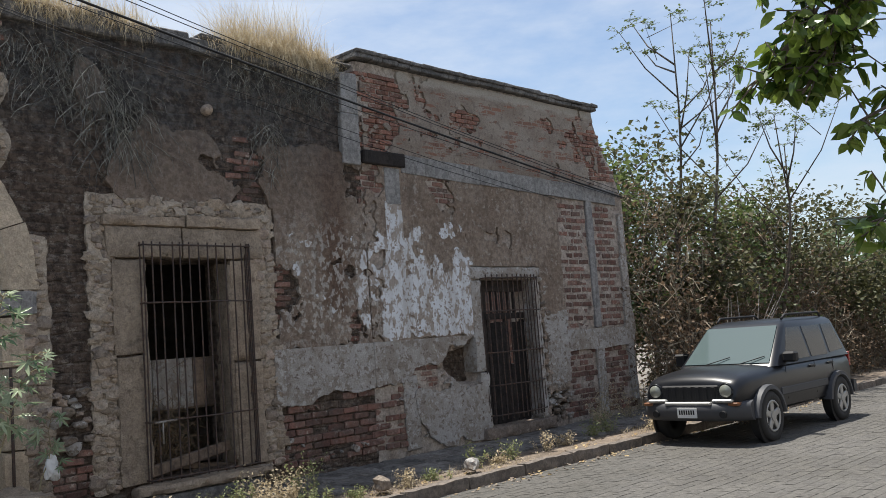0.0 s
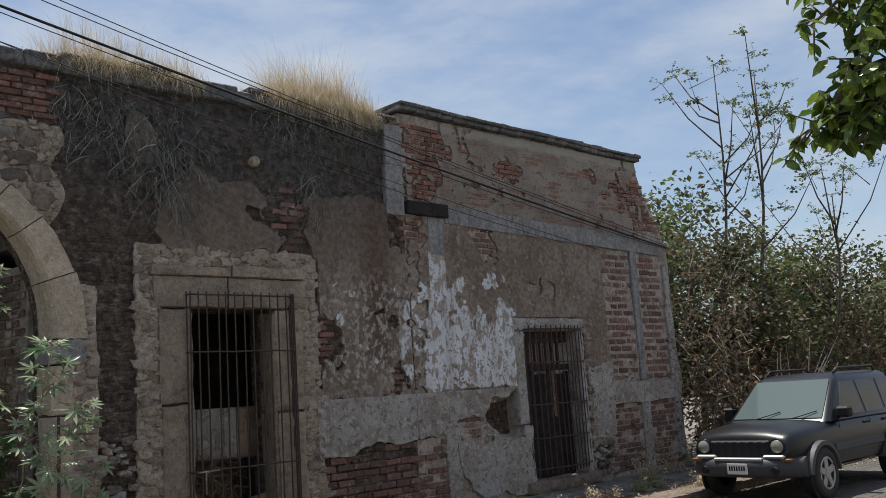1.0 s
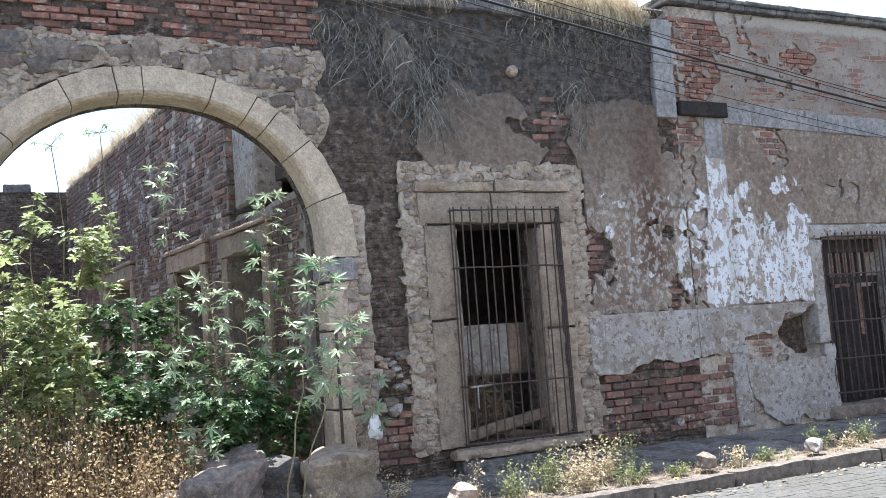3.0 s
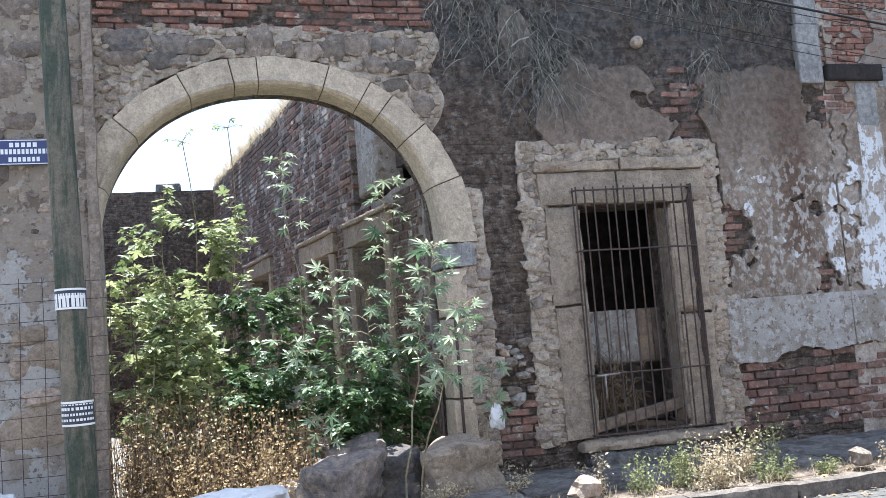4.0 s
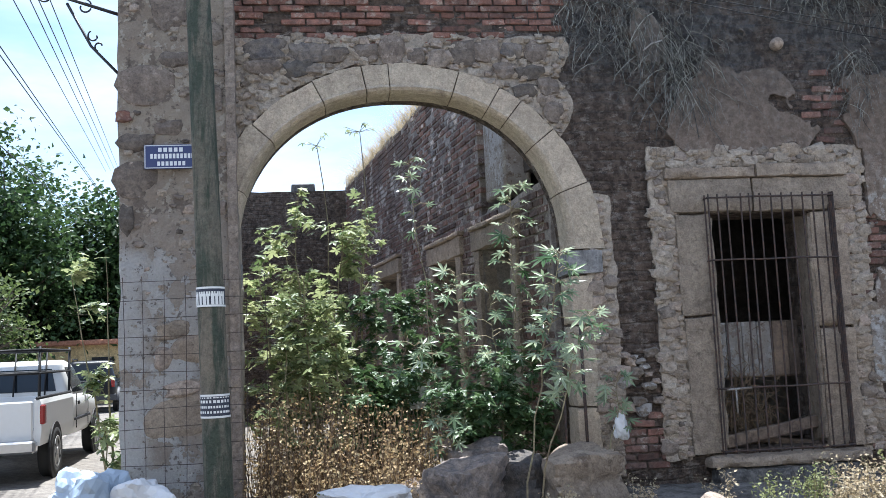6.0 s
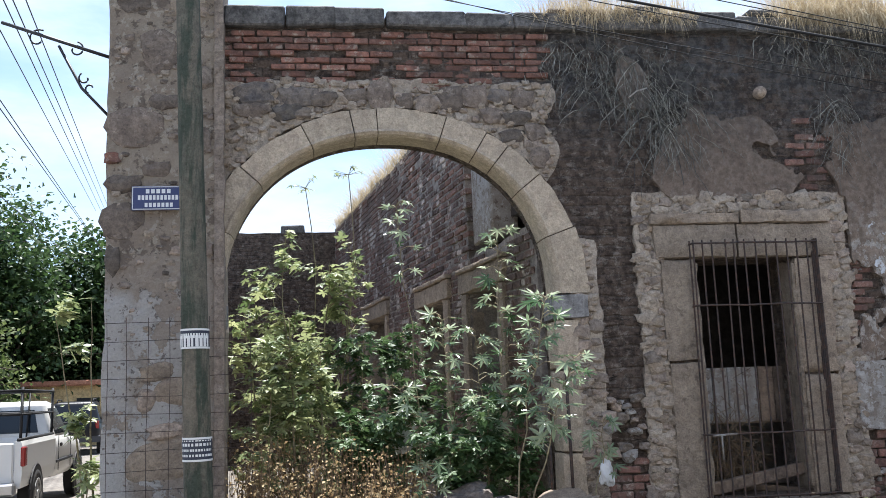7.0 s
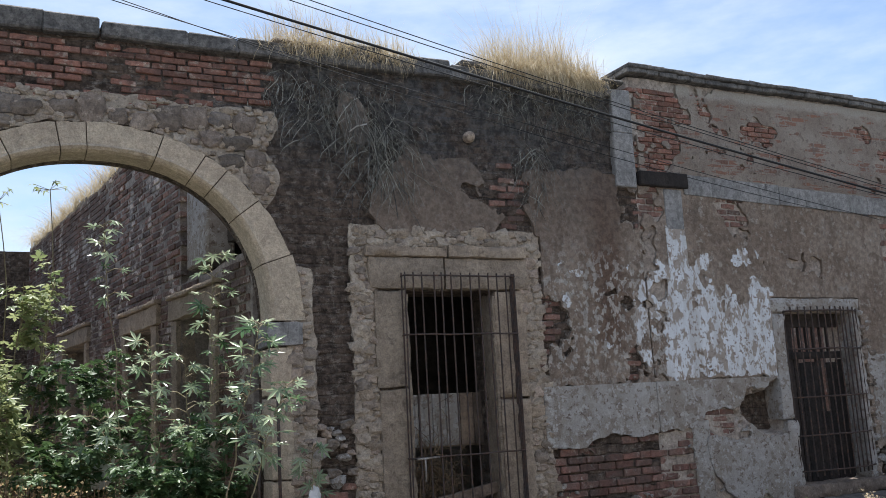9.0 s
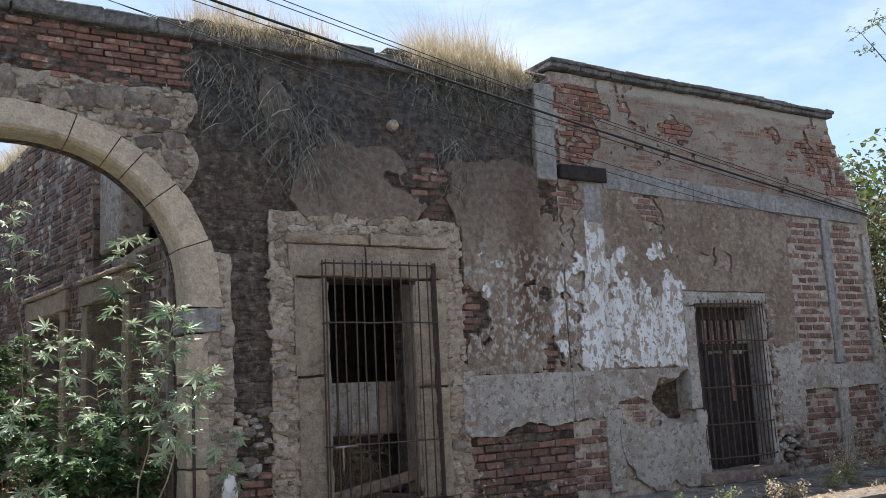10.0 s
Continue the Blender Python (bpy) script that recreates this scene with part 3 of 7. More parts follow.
def tan_plaster(x, z):
    n = fbm(x, z, 1.5, 21, 6)
    main = rect(x, z, 6.92, 13.42, 1.87, 4.62) + 0.22 * n + 0.10 * fbm(x, z, 7, 22, 4)
    bare = [disc(x, z, 8.33, 2.12, 0.22, 0.16), disc(x, z, 8.72, 4.33, 0.34, 0.26), disc(x, z, 8.55, 4.08, 0.2, 0.1),
            disc(x, z, 10.35, 4.3, 0.26, 0.28), disc(x, z, 7.1, 2.55, 0.2, 0.42), disc(x, z, 11.55, 3.56, 0.22, 0.09),
            disc(x, z, 8.78 + 0.06 * np.sin(z * 5), 3.2, 0.035, 1.0), disc(x, z, 8.62, 2.95, 0.17, 0.05), disc(x, z, 13.2, 4.2, 0.12, 0.3)]
    for b in bare:
        main = np.minimum(main, -b - 0.7 * fbm(x, z, 4.8, 31, 6))
    above = np.maximum(disc(x, z, 5.42, 4.22, 0.95, 0.52), rect(x, z, 6.75, 8.25, 3.7, 4.75)) + 0.5 * fbm(x, z, 2.2, 5, 7)
    above = np.minimum(above, -disc(x, z, 6.42, 4.35, 0.4, 0.34) - 0.75 * fbm(x, z, 3.4, 6, 6))
    above = np.minimum(above, -disc(x + 0.55 * (z - 3.85), z, 6.86, 3.85, 0.10, 0.4) - 0.12 * fbm(x, z, 5, 7))
    east = rect(x, z, 12.72, 13.4, 0.75, 4.4) + 0.28 * fbm(x, z, 2.2, 13, 6)
    patch = disc(x, z, 4.45, 5.2, 0.2, 0.28) + 0.2 * fbm(x, z, 3, 8)
    scraps = np.minimum(rect(x, z, 3.45, 8.2, 0.9, 5.75), 0.1) + 1.05 * fbm(x, z, 2.1, 15, 7) - 0.37
    f = np.maximum(np.maximum(np.maximum(main, above), scraps), np.maximum(east, patch))
    f = np.minimum(f, -rect(x, z, 10.88, 12.72, 0.2, 3.03))
    f = np.minimum(f, -rect(x, z, 4.4, 6.97, 0.2, 3.82) - 0.05 * fbm(x, z, 4, 2))
    return np.minimum(f, np.where(x < 8.63, left_core(x, z), right_core(x, z)))


def parapet_plaster(x, z):
    n = fbm(x, z, 1.1, 41, 6)
    f = rect(x, z, 8.7, 14.9, 4.64, 6.17)
    bare = 0.9 * n + 0.55 * fbm(x, z, 5, 42, 5) + 0.14 * np.exp(-((z - 5.62) / 0.22) ** 2) - 0.20 + 0.26 * np.exp(-((x - 9.0) / 0.5) ** 2) + 0.2 * np.exp(-((x - 14.6) / 0.4) ** 2)
    return np.minimum(np.minimum(f, -bare), right_outline(x, z) - 0.03)


def hollow(x, z):
    """Where the wall has crumbled away beside the doorway."""
    return np.maximum(np.minimum(disc(x, z, 10.72, 1.42, 0.62, 0.32), 10.88 - x), disc(x, z, 12.98, 0.6, 0.34, 0.36)) + 0.34 * fbm(x, z, 3.6, 52, 6)


def dado(x, z):
    low = 1.16 + 0.05 * (x > 8.0) + 0.5 * fbm(x, z, 1.9, 51, 6)
    f = np.minimum(rect(x, z, 6.86, 10.86, 0, 1.875), z - low)
    f = np.minimum(np.minimum(f, -hollow(x, z) - 0.02), -disc(x, z, 9.75, 1.28, 0.42, 0.22) - 0.2 * fbm(x, z, 5, 59))
    foot = rect(x, z, 9.45, 10.95, 0.22, 1.12) + 0.6 * fbm(x, z, 2.2, 53, 6)
    bits = np.minimum(rect(x, z, 6.8, 9.4, 0.25, 1.3), 0.12) + 0.9 * fbm(x, z, 2.6, 54, 7) + 0.3 * fbm(x, z, 11, 57, 4) - 0.32
    east = np.minimum(rect(x, z, 13.2, 15.66, 1.44, 1.83), 9) + 0.06 * fbm(x, z, 2, 55)
    east2 = rect(x, z, 12.7, 13.5, 0.8, 2.3) + 0.5 * fbm(x, z, 2, 56, 5) - 0.12
    corner = rect(x, z, 15.35, 15.68, 0.3, 4.2) + 0.3 * fbm(x, z, 1.6, 58, 5) - 0.05
    every = np.maximum(np.maximum(np.maximum(f, foot), np.maximum(bits, east)), np.maximum(east2, corner))
    return np.minimum(every, -hollow(x, z) - 0.01)


def wash(x, z):
    n = fbm(x, z * 0.75, 3.2, 61, 7)
    strip = rect(x, z, 9.05, 9.4, 1.9, 4.0 + 0.3 * fbm(x, z, 4, 62)) + 0.02 * n
    field = np.minimum(rect(x, z, 8.72, 10.98, 1.9, 3.75), 0.2) + 1.1 * n - 0.02 - 0.26 * np.maximum(z - 2.55, 0) + 0.25 * fbm(x, z, 14, 64, 4)
    west = np.minimum(rect(x, z, 8.45, 9.1, 1.92, 3.6), 0.12) + 1.0 * n - 0.08
    spots = np.minimum(rect(x, z, 7.0, 8.75, 1.95, 3.5), 0.15) + 1.3 * fbm(x, z, 4.0, 63, 7) - 0.36
    f = np.minimum(np.maximum(np.maximum(strip, field), np.maximum(west, spots)), tan_plaster(x, z) - 0.02)
    return f


# ---- ground ----
def ground():
    g = tagged(new("ground"), kind="structure", label="dusty grey earth and distant street surface", category="ground")
    n, r = 40, 400.0
    t = np.linspace(-1, 1, n)
    s = np.sign(t) * np.abs(t) ** 2.2 * r
    verts = [(x, y, -0.05) for y in s for x in s]
    faces = [(j * n + i, j * n + i + 1, (j + 1) * n + i + 1, (j + 1) * n + i) for j in range(n - 1) for i in range(n - 1)]
    put("earth", mesh_from("earth", verts, faces), M_ASPHALT, g)


ground()
SIDE_X = -2.3
KERB_Y = -2.45
road = tagged(new("road"), label="grey concrete block street paving, dusty", category="road", kind="structure")
box("bed", (-60, -9.0, -0.3), (70, KERB_Y - 0.02, -0.004), M_PAVER, road)
box("side_bed", (-9.0, KERB_Y - 0.02, -0.3), (SIDE_X, 60, -0.005), M_ASPHALT, road)
pavement = tagged(new("pavement"), label="narrow cracked concrete pavement with weeds, beside the ruin", category="pavement", kind="structure")
box("base", (SIDE_X, KERB_Y + 0.15, -0.3), (40, 0.3, 0.085), M_SOIL, pavement)
far_walk = tagged(new("pavement_2"), label="concrete pavement across the street", category="pavement", kind="structure")
box("slab", (-60, -13.0, -0.3), (70, -9.0, 0.12), M_WALKWAY, far_walk, bevel=0.02)
# added behind the camera, never in view: reflects sun onto the shaded facade
fill_wall = tagged(new("wall_across"), label="unseen pale wall added across the street to bounce light", category="wall", kind="structure")
box("render", (-40, -13.6, -0.3), (50, -13.0, 6.2), M_BOUNCE_WALL, fill_wall)

# ---- facade ----
relief = lambda x, z: 0.02 * fbm(x, z, 0.7, 71) + 0.012 * fbm(x, z, 4, 72)
deep_relief = lambda x, z: 0.03 * fbm(x, z, 1.0, 73) + 0.045 * fbm(x, z, 5, 74, 5) + 0.05 * np.maximum(fbm(x, z, 1.6, 75, 4), 0)
adobe_relief = lambda x, z: deep_relief(x, z) + 0.022 * np.maximum(np.sin((z + 0.05 * fbm(x, z, 1.5, 77)) * 54), 0) * (0.5 + fbm(x, z, 2.0, 76)) + 0.05 * np.maximum(fbm(x, z, 2.4, 78, 4) - 0.08, 0)
wall_left = tagged(new("wall_1"), label="crumbling mud-brick street wall with fallen plaster", category="wall", kind="structure")
put("adobe_core", sheet_mesh("adobe_core", left_core, -0.3, 8.63, -0.2, 6.2, 0.035, 0.03, 0.58, adobe_relief, True), M_ADOBE, wall_left)
wall_right = tagged(new("wall_2"), label="patched brick street wall with flaking white plaster", category="wall", kind="structure")
worn_relief = lambda x, z: deep_relief(x, z) + 0.32 * np.clip(hollow(x, z) / 0.1, 0, 1)
put("brick_core", sheet_mesh("brick_core", right_core, 8.63, 15.78, -0.2, 6.3, 0.045, 0.03, 0.53, worn_relief, True), M_JOINT, wall_right)
# dark earth sheet inside the hollow, which also paints the shade under its rim
put("earth_fill", sheet_mesh("earth_fill", lambda x, z: np.minimum(hollow(x, z) + 0.06, right_core(x, z)), 9.9, 13.5, 0.2, 1.9, 0.05, 0.27, 0.05, deep_relief), M_ADOBE, wall_right, "dark earth fill of the broken wall, standing in for the hollow's shade")
coat = lambda lo, hi: (lambda x, z: np.minimum(tan_plaster(x, z), np.minimum(x - lo, hi - x)))
put("plaster", sheet_mesh("plaster", coat(3.4, 8.62), 3.4, 8.64, 0.8, 5.8, 0.035, -0.012, 0.07, relief), M_PLASTER, wall_left, "stained tan plaster")
put("plaster", sheet_mesh("plaster", coat(8.635, 20), 8.6, 13.6, 0.6, 4.8, 0.035, -0.012, 0.07, relief), M_PLASTER, wall_right, "stained tan plaster")
put("parapet_plaster", sheet_mesh("parapet_plaster", parapet_plaster, 8.64, 15.0, 4.6, 6.22, 0.035, -0.014, 0.07, relief), M_PARAPET, wall_right, "thin grey-brown plaster")
dado_l = lambda x, z: np.minimum(dado(x, z), 8.625 - x)
dado_r = lambda x, z: np.minimum(np.minimum(dado(x, z), x - 8.635), right_core(x, z))
put("dado", sheet_mesh("dado", dado_l, 6.7, 8.65, 0.2, 2.0, 0.03, -0.022, 0.08, relief), M_DADO, wall_left, "rough pale dado plaster")
put("dado", sheet_mesh("dado", dado_r, 8.6, 15.75, 0.15, 4.3, 0.03, -0.022, 0.08, relief), M_DADO, wall_right, "rough pale dado plaster")
put("whitewash", sheet_mesh("whitewash", wash, 6.9, 11.1, 1.85, 4.4, 0.018, -0.018, 0.02, relief), M_WHITE, wall_right, "flaking white paint layer")

# cement repairs
bm = bmesh.new()
for x0, x1 in ((9.45, 11.3), (11.3, 13.2), (13.2, 15.4)):
    add_box(bm, (x0, -0.03, -0.15), (x1 - 0.002, 0.2, 0.15), 0.006, Matrix.Translation((0, 0, 4.66)) @ Matrix.Translation((9.45, 0, 0)) @ pose(0, 0, 0, 0, 2.1, 0) @ Matrix.Translation((-9.45, 0, 0)), 0.008, RNG)
part("cement_beam", bm, M_CEMENT, wall_right, "grey cement beam")
box("cement_post", (14.36, -0.02, 1.84), (14.55, 0.2, 4.36), M_CEMENT, wall_right, "grey cement post", 0.012, 0.008)
box("cement_post", (14.31, -0.015, 0.16), (14.57, 0.2, 1.80), M_DADO, wall_right, "", 0.012, 0.01)
box("cement_post", (9.08, -0.02, 4.0), (9.4, 0.1, 4.58), M_CEMENT, wall_right, "", 0.01, 0.008)
box("cement_post", (9.2, -0.006, 0.2), (9.5, 0.1, 1.32), M_DADO, wall_right, "", 0.02, 0.02)
box("cement_column", (8.26, -0.05, 4.56), (8.61, 0.25, 5.34), M_CEMENT, wall_left, "grey cement column", 0.012, 0.006)
box("cement_column", (8.3, -0.03, 5.35), (8.62, 0.25, 5.98), M_CEMENT, wall_left, "", 0.012, 0.012)
box("lintel", (8.64, -0.07, 4.59), (9.5, 0.25, 4.80), M_DARKWOOD, wall_right, "dark timber lintel end", 0.015, 0.012)

# parapet tops
bm = bmesh.new()
x = -0.22
while x < 8.2:
    w = RNG.uniform(0.5, 1.1)
    add_box(bm, (x, -0.07, 5.84), (min(x + w, 8.28), 0.62, 6.06 + RNG.uniform(-0.03, 0.03)), 0.02, None, 0.018, RNG)
    x += w
for x, w, h in ((4.3, 0.55, 0.09), (5.95, 0.4, 0.07), (8.15, 0.4, 0.06)):
    add_box(bm, (x, -0.06, 6.05), (x + w, 0.4, 6.06 + h), 0.025, None, 0.02, RNG)
part("parapet", bm, M_COPING, wall_left, "blackened concrete parapet edge")
bm = bmesh.new()
x = 8.58
while x < 14.8:
    w = RNG.uniform(0.22, 0.34)
    z = 6.235 - 0.008 * (x - 8.6) + 0.012 * math.sin(x * 1.7)
    add_box(bm, (x, -0.10, z), (min(x + w, 14.92), 0.55, z + 0.075), 0.012, None, 0.01, RNG)
    add_box(bm, (x, -0.13, z + 0.076), (min(x + w + 0.1, 14.93), 0.55, z + 0.135), 0.012, None, 0.012, RNG)
    x += w
part("coping", bm, M_COPING, wall_right, "dark overhanging brick coping")

# corner pier, taller than the wall
pier = tagged(new("wall_3"), label="tall rubble-stone corner pier with worn lime mortar", category="wall", kind="structure")
pier_field = lambda x, z: rect(x, z, -1.44 + 0.05 * fbm(z, z, 1.6, 81), -0.26 + 0.03 * fbm(z, z, 2, 82), -0.2, 7.6)
pier_relief = lambda x, z: 0.04 * fbm(x, z, 1.2, 83) + 0.035 * fbm(x, z, 6, 84)
put("mortar", sheet_mesh("mortar", pier_field, -1.5, -0.2, -0.2, 7.6, 0.05, -0.10, 0.75, pier_relief, True), M_PIER, pier)
edge_f = lambda x, z: rect(x, z, -0.32, -0.22 + 0.03 * fbm(z, z, 3, 85), 0.0, 7.0)
put("corner_strip", sheet_mesh("corner_strip", edge_f, -0.36, -0.18, 0, 7.0, 0.04, -0.13, 0.2, lambda x, z: 0.05 * fbm(x, z, 8, 86)), M_RUBBLE, pier)
side_wall = tagged(new("wall_side"), label="rubble side wall along the side street", category="wall", kind="structure")
put("masonry", sheet_mesh("masonry", lambda x, z: rect(x, z, 0, 14.3, -0.2, 5.2 + 0.3 * fbm(x, z, 0.9, 87)), 0, 14.3, -0.2, 5.6, 0.12, 0, 0.4, pier_relief, True), M_PIER, side_wall, "",
    Matrix.Translation((-1.42, 0.66, 0)) @ pose(0, 0, 0, 0, 0, 99) @ Matrix.Translation((0, -0.4, 0)))

# ---- patio wall: runs back from the arch, a little askew ----
PATIO = pose(3.34, 0.62, 0, 0, 0, 99)  # local x runs back along the wall, local -y faces the rooms, +y the patio


def patio_field(x, z):
    top = np.where(x > 2.6, 6.15, 3.62) + 0.25 * fbm(x, z, 1.4, 91)
    f = np.minimum(rect(x, z, 0.0, 14.2, -0.2, 9), top - z)
    for a, b, lo, hi in ((1.33, 2.6, -1, 3.1), (3.82, 5.19, 0.9, 3.13), (8.1, 9.9, 0.2, 3.25)):
        f = np.minimum(f, -rect(x, z, a, b, lo, hi))
    return f


MIRROR = Matrix.Diagonal((1, -1, 1, 1))
patio_wall = tagged(new("wall_patio"), label="ruined patio wall of bare brick with stone-framed openings", category="wall", kind="structure")
me = sheet_mesh("masonry", patio_field, 0, 14.4, -0.2, 6.5, 0.06, 0.0, 0.45, lambda x, z: 0.03 * fbm(x, z, 2, 92), True)
me.transform(MIRROR)
me.flip_normals()
put("masonry", me, M_OLDJOINT, patio_wall, "", PATIO)
for a, b, lo, hi in ((1.33, 2.6, 0.0, 3.1), (3.82, 5.19, 0.9, 3.13), (8.1, 9.9, 0.2, 3.25)):
    for name, p, q in (("jamb", (a - 0.26, -0.3, lo), (a, 0.07, hi)), ("jamb", (b, -0.3, lo), (b + 0.26, 0.07, hi)),
                       ("lintel", (a - 0.34, -0.3, hi), (b + 0.34, 0.09, hi + 0.3)), ("cornice", (a - 0.36, -0.1, hi + 0.3), (b + 0.36, 0.13, hi + 0.38))):
        put(name, worn_block(name, p, q, RNG, 0.014, 0.1), M_FRAME, patio_wall, "pale worn stone frame", PATIO)
put("slab", rough_block("slab", (1.3, -0.3, 3.75), (2.25, 0.06, 5.2), RNG, 0, 0.03, 0.03), M_DADO, patio_wall, "leaning pale plaster slab", PATIO)

# back wall of the patio and rooms behind the front
back_wall = tagged(new("wall_back"), label="low brown mud-brick wall behind the patio", category="wall", kind="structure")
put("adobe", sheet_mesh("adobe", lambda x, z: rect(x, z, -3.3, 3, -0.2, 6.1 + 0.1 * fbm(x, z, 1, 93)), -6, 3, -0.2, 6.4, 0.15, 14.7, 0.4, deep_relief, True), M_ADOBE, back_wall)
box("block", (-0.35, 14.65, 6.05), (0.3, 15.1, 6.3), M_COPING, back_wall, "", 0.03, 0.02)


def prism(name, pts, z0, z1, material, parent):
    n = len(pts)
    verts = [(x, y, z0) for x, y in pts] + [(x, y, z1) for x, y in pts]
    faces = [tuple(range(n))[::-1], tuple(range(n, 2 * n))] + [(i, (i + 1) % n, (i + 1) % n + n, i + n) for i in range(n)]
    return put(name, mesh_from(name, verts, faces), material, parent)


# ceiling, party wall and back wall are added unseen to shut out daylight
rooms = [(3.55, 0.62), (8.63, 0.62), (8.63, 12.0), (1.75, 12.0)]
prism("ceiling", rooms, 4.0, 4.2, M_ROOM_DARK, tagged(new("ceiling_rooms"), label="unseen ceiling added to keep daylight out of the rooms", category="ceiling", kind="structure"))
prism("floor_slab", rooms, -0.04, 0.12, M_SOIL, tagged(new("floor_rooms"), label="dirt floor strewn with rubble", category="floor", kind="structure"))
box("partition", (8.65, 0.57, 0), (8.95, 12.0, 4.4), M_ROOM_DARK, tagged(new("wall_party"), label="unseen wall added between the two houses to keep the rooms dark", category="wall", kind="structure"))
box("partition", (1.8, 12.0, 0), (8.95, 12.3, 4.2), M_ROOM_DARK, tagged(new("wall_rooms_back"), label="unseen back wall added to keep the rooms dark", category="wall", kind="structure"))
box("partition", (3.0, 3.6, 0.1), (8.65, 3.8, 4.0), M_ROOM_DARK, tagged(new("wall_inner"), label="inner wall behind the barred window, room shade put into its dark plaster", category="wall", kind="structure"))
box("pale_strip", (3.1, 3.57, 0.1), (8.6, 3.6, 1.55), M_DADO, bpy.data.objects["wall_inner"], "pale lower wall")
court = tagged(new("wall_court"), label="wall of the roofless right house, sunlit look put into its pale colour", category="wall", kind="structure")
# near-white colour stands in for sunlight that this face doesn't get
box("plaster", (8.95, 5.0, 0), (15.7, 5.3, 1.9), M_BOUNCE_WALL, court)
box("floor_earth", (8.95, 0.56, -0.04), (15.7, 5.0, 0.14), M_SOIL, tagged(new("floor_court"), label="earth floor of the roofless right house", category="floor", kind="structure"))
box("gable", (15.25, 0.56, -0.1), (15.66, 5.3, 4.3), M_BRICK_DARK, tagged(new("wall_gable"), label="brick gable wall towards the thicket", category="wall", kind="structure"))

# ---- stone arch ----
arch = thing("stone_arch", label="pale carved sandstone arch of voussoirs on jambs", category="arch")
joints = [0, 20, 38.5, 51, 58.5, 71.5, 93, 101, 116, 137.5, 157, 180]
prof = ((0.0, 0.36), (0.0, 0.04), (0.06, -0.02), (0.15, -0.05), (0.24, -0.03), (0.98, -0.03), (1.0, 0.36))


def voussoir(a0, a1):
    n = 9
    verts, faces = [], []
    shift, worn = RNG.uniform(-0.008, 0.008), RNG.uniform(-0.05, 0.03)
    for k in range(n):
        a = radians(a0 + 0.16 + (a1 - a0 - 0.32) * k / (n - 1))
        for share, y in prof:
            grow = worn + RNG.uniform(-0.03, 0.03) if share > 0.9 else RNG.uniform(-0.008, 0.008)
            r = float(arch_reach(a, share + grow))
            verts.append((ARCH_X + r * math.cos(a), y + shift, ARCH_Z + r * math.sin(a)))
    p = len(prof)
    for k in range(n - 1):
        for i in range(p):
            a, b = k * p + i, k * p + (i + 1) % p
            faces.append((a, b, b + p, a + p))
    faces += [tuple(range(p))[::-1], tuple((n - 1) * p + i for i in range(p))]
    put("voussoir", mesh_from("voussoir", verts, faces), M_ARCH, arch)


for a0, a1 in zip(joints, joints[1:]):
    voussoir(a0, a1)
for sx in (1, -1):
    for z0, z1, inset in ((0.1, 1.0, 0.0), (1.0, 1.9, 0.005), (1.9, 2.45, 0.0)):
        a, b = sorted((ARCH_X + sx * (ARCH_R + inset), ARCH_X + sx * (ARCH_R + 0.26)))
        put("jamb_stone", worn_block("jamb_stone", (a, -0.02, z0 + 0.004), (b, 0.4, z1 - 0.004), RNG, 0.012), M_ARCH, arch)
    a, b = sorted((ARCH_X + sx * (ARCH_R - 0.03), ARCH_X + sx * (ARCH_R + 0.40)))
    put("impost", worn_block("impost", (a, -0.05, 2.46), (b, 0.4, 2.735), RNG, 0.01), M_CEMENT, arch, "grey weathered impost block")

# ---- barred window: stone surround, sill, grille ----
surround = thing("window_1", label="tall window with worn carved stone surround", category="window", kind="structure")
for name, a, b in (("jamb", (4.64, -0.045, 0.42), (5.03, 0.4, 1.93)), ("jamb", (4.62, -0.035, 1.95), (5.03, 0.4, 3.1)),
                   ("jamb", (6.23, -0.045, 0.42), (6.66, 0.4, 1.75)), ("jamb", (6.23, -0.035, 1.77), (6.68, 0.4, 3.1)),
                   ("lintel", (4.56, -0.05, 3.11), (5.55, 0.4, 3.5)), ("lintel", (5.56, -0.045, 3.11), (6.74, 0.4, 3.5)),
                   ("cornice", (4.52, -0.075, 3.5), (5.6, 0.2, 3.63)), ("cornice", (5.61, -0.085, 3.5), (6.72, 0.2, 3.66)),
                   ("moulding", (5.0, -0.025, 0.5), (5.07, 0.2, 3.05)), ("moulding", (6.19, -0.025, 0.5), (6.26, 0.2, 3.05))):
    put(name, worn_block(name, a, b, RNG), M_FRAME, surround)
put("sill", worn_block("sill", (4.78, -0.17, 0.27), (6.66, 0.45, 0.4), RNG, 0.02), M_FRAME, surround, "chipped stone sill")
put("step", worn_block("step", (4.85, -0.16, 0.05), (6.55, 0.2, 0.265), RNG, 0.02), M_COPING, surround)

doorway = thing("door_1", label="doorway with pale stone frame and broken plank door", category="doorway", kind="structure")
for name, a, b in (("jamb", (10.86, -0.035, 1.25), (11.11, 0.3, 2.8)), ("jamb", (10.92, -0.04, 0.3), (11.13, 0.3, 1.24)), ("jamb", (12.49, -0.035, 0.3), (12.68, 0.3, 2.8)),
                   ("lintel", (10.84, -0.04, 2.81), (12.72, 0.3, 3.02)), ("threshold", (10.9, -0.14, 0.12), (12.75, 0.24, 0.32))):
    put(name, worn_block(name, a, b, RNG, 0.018), M_DADO if name != "threshold" else M_TANSTONE, doorway)
x = 11.13
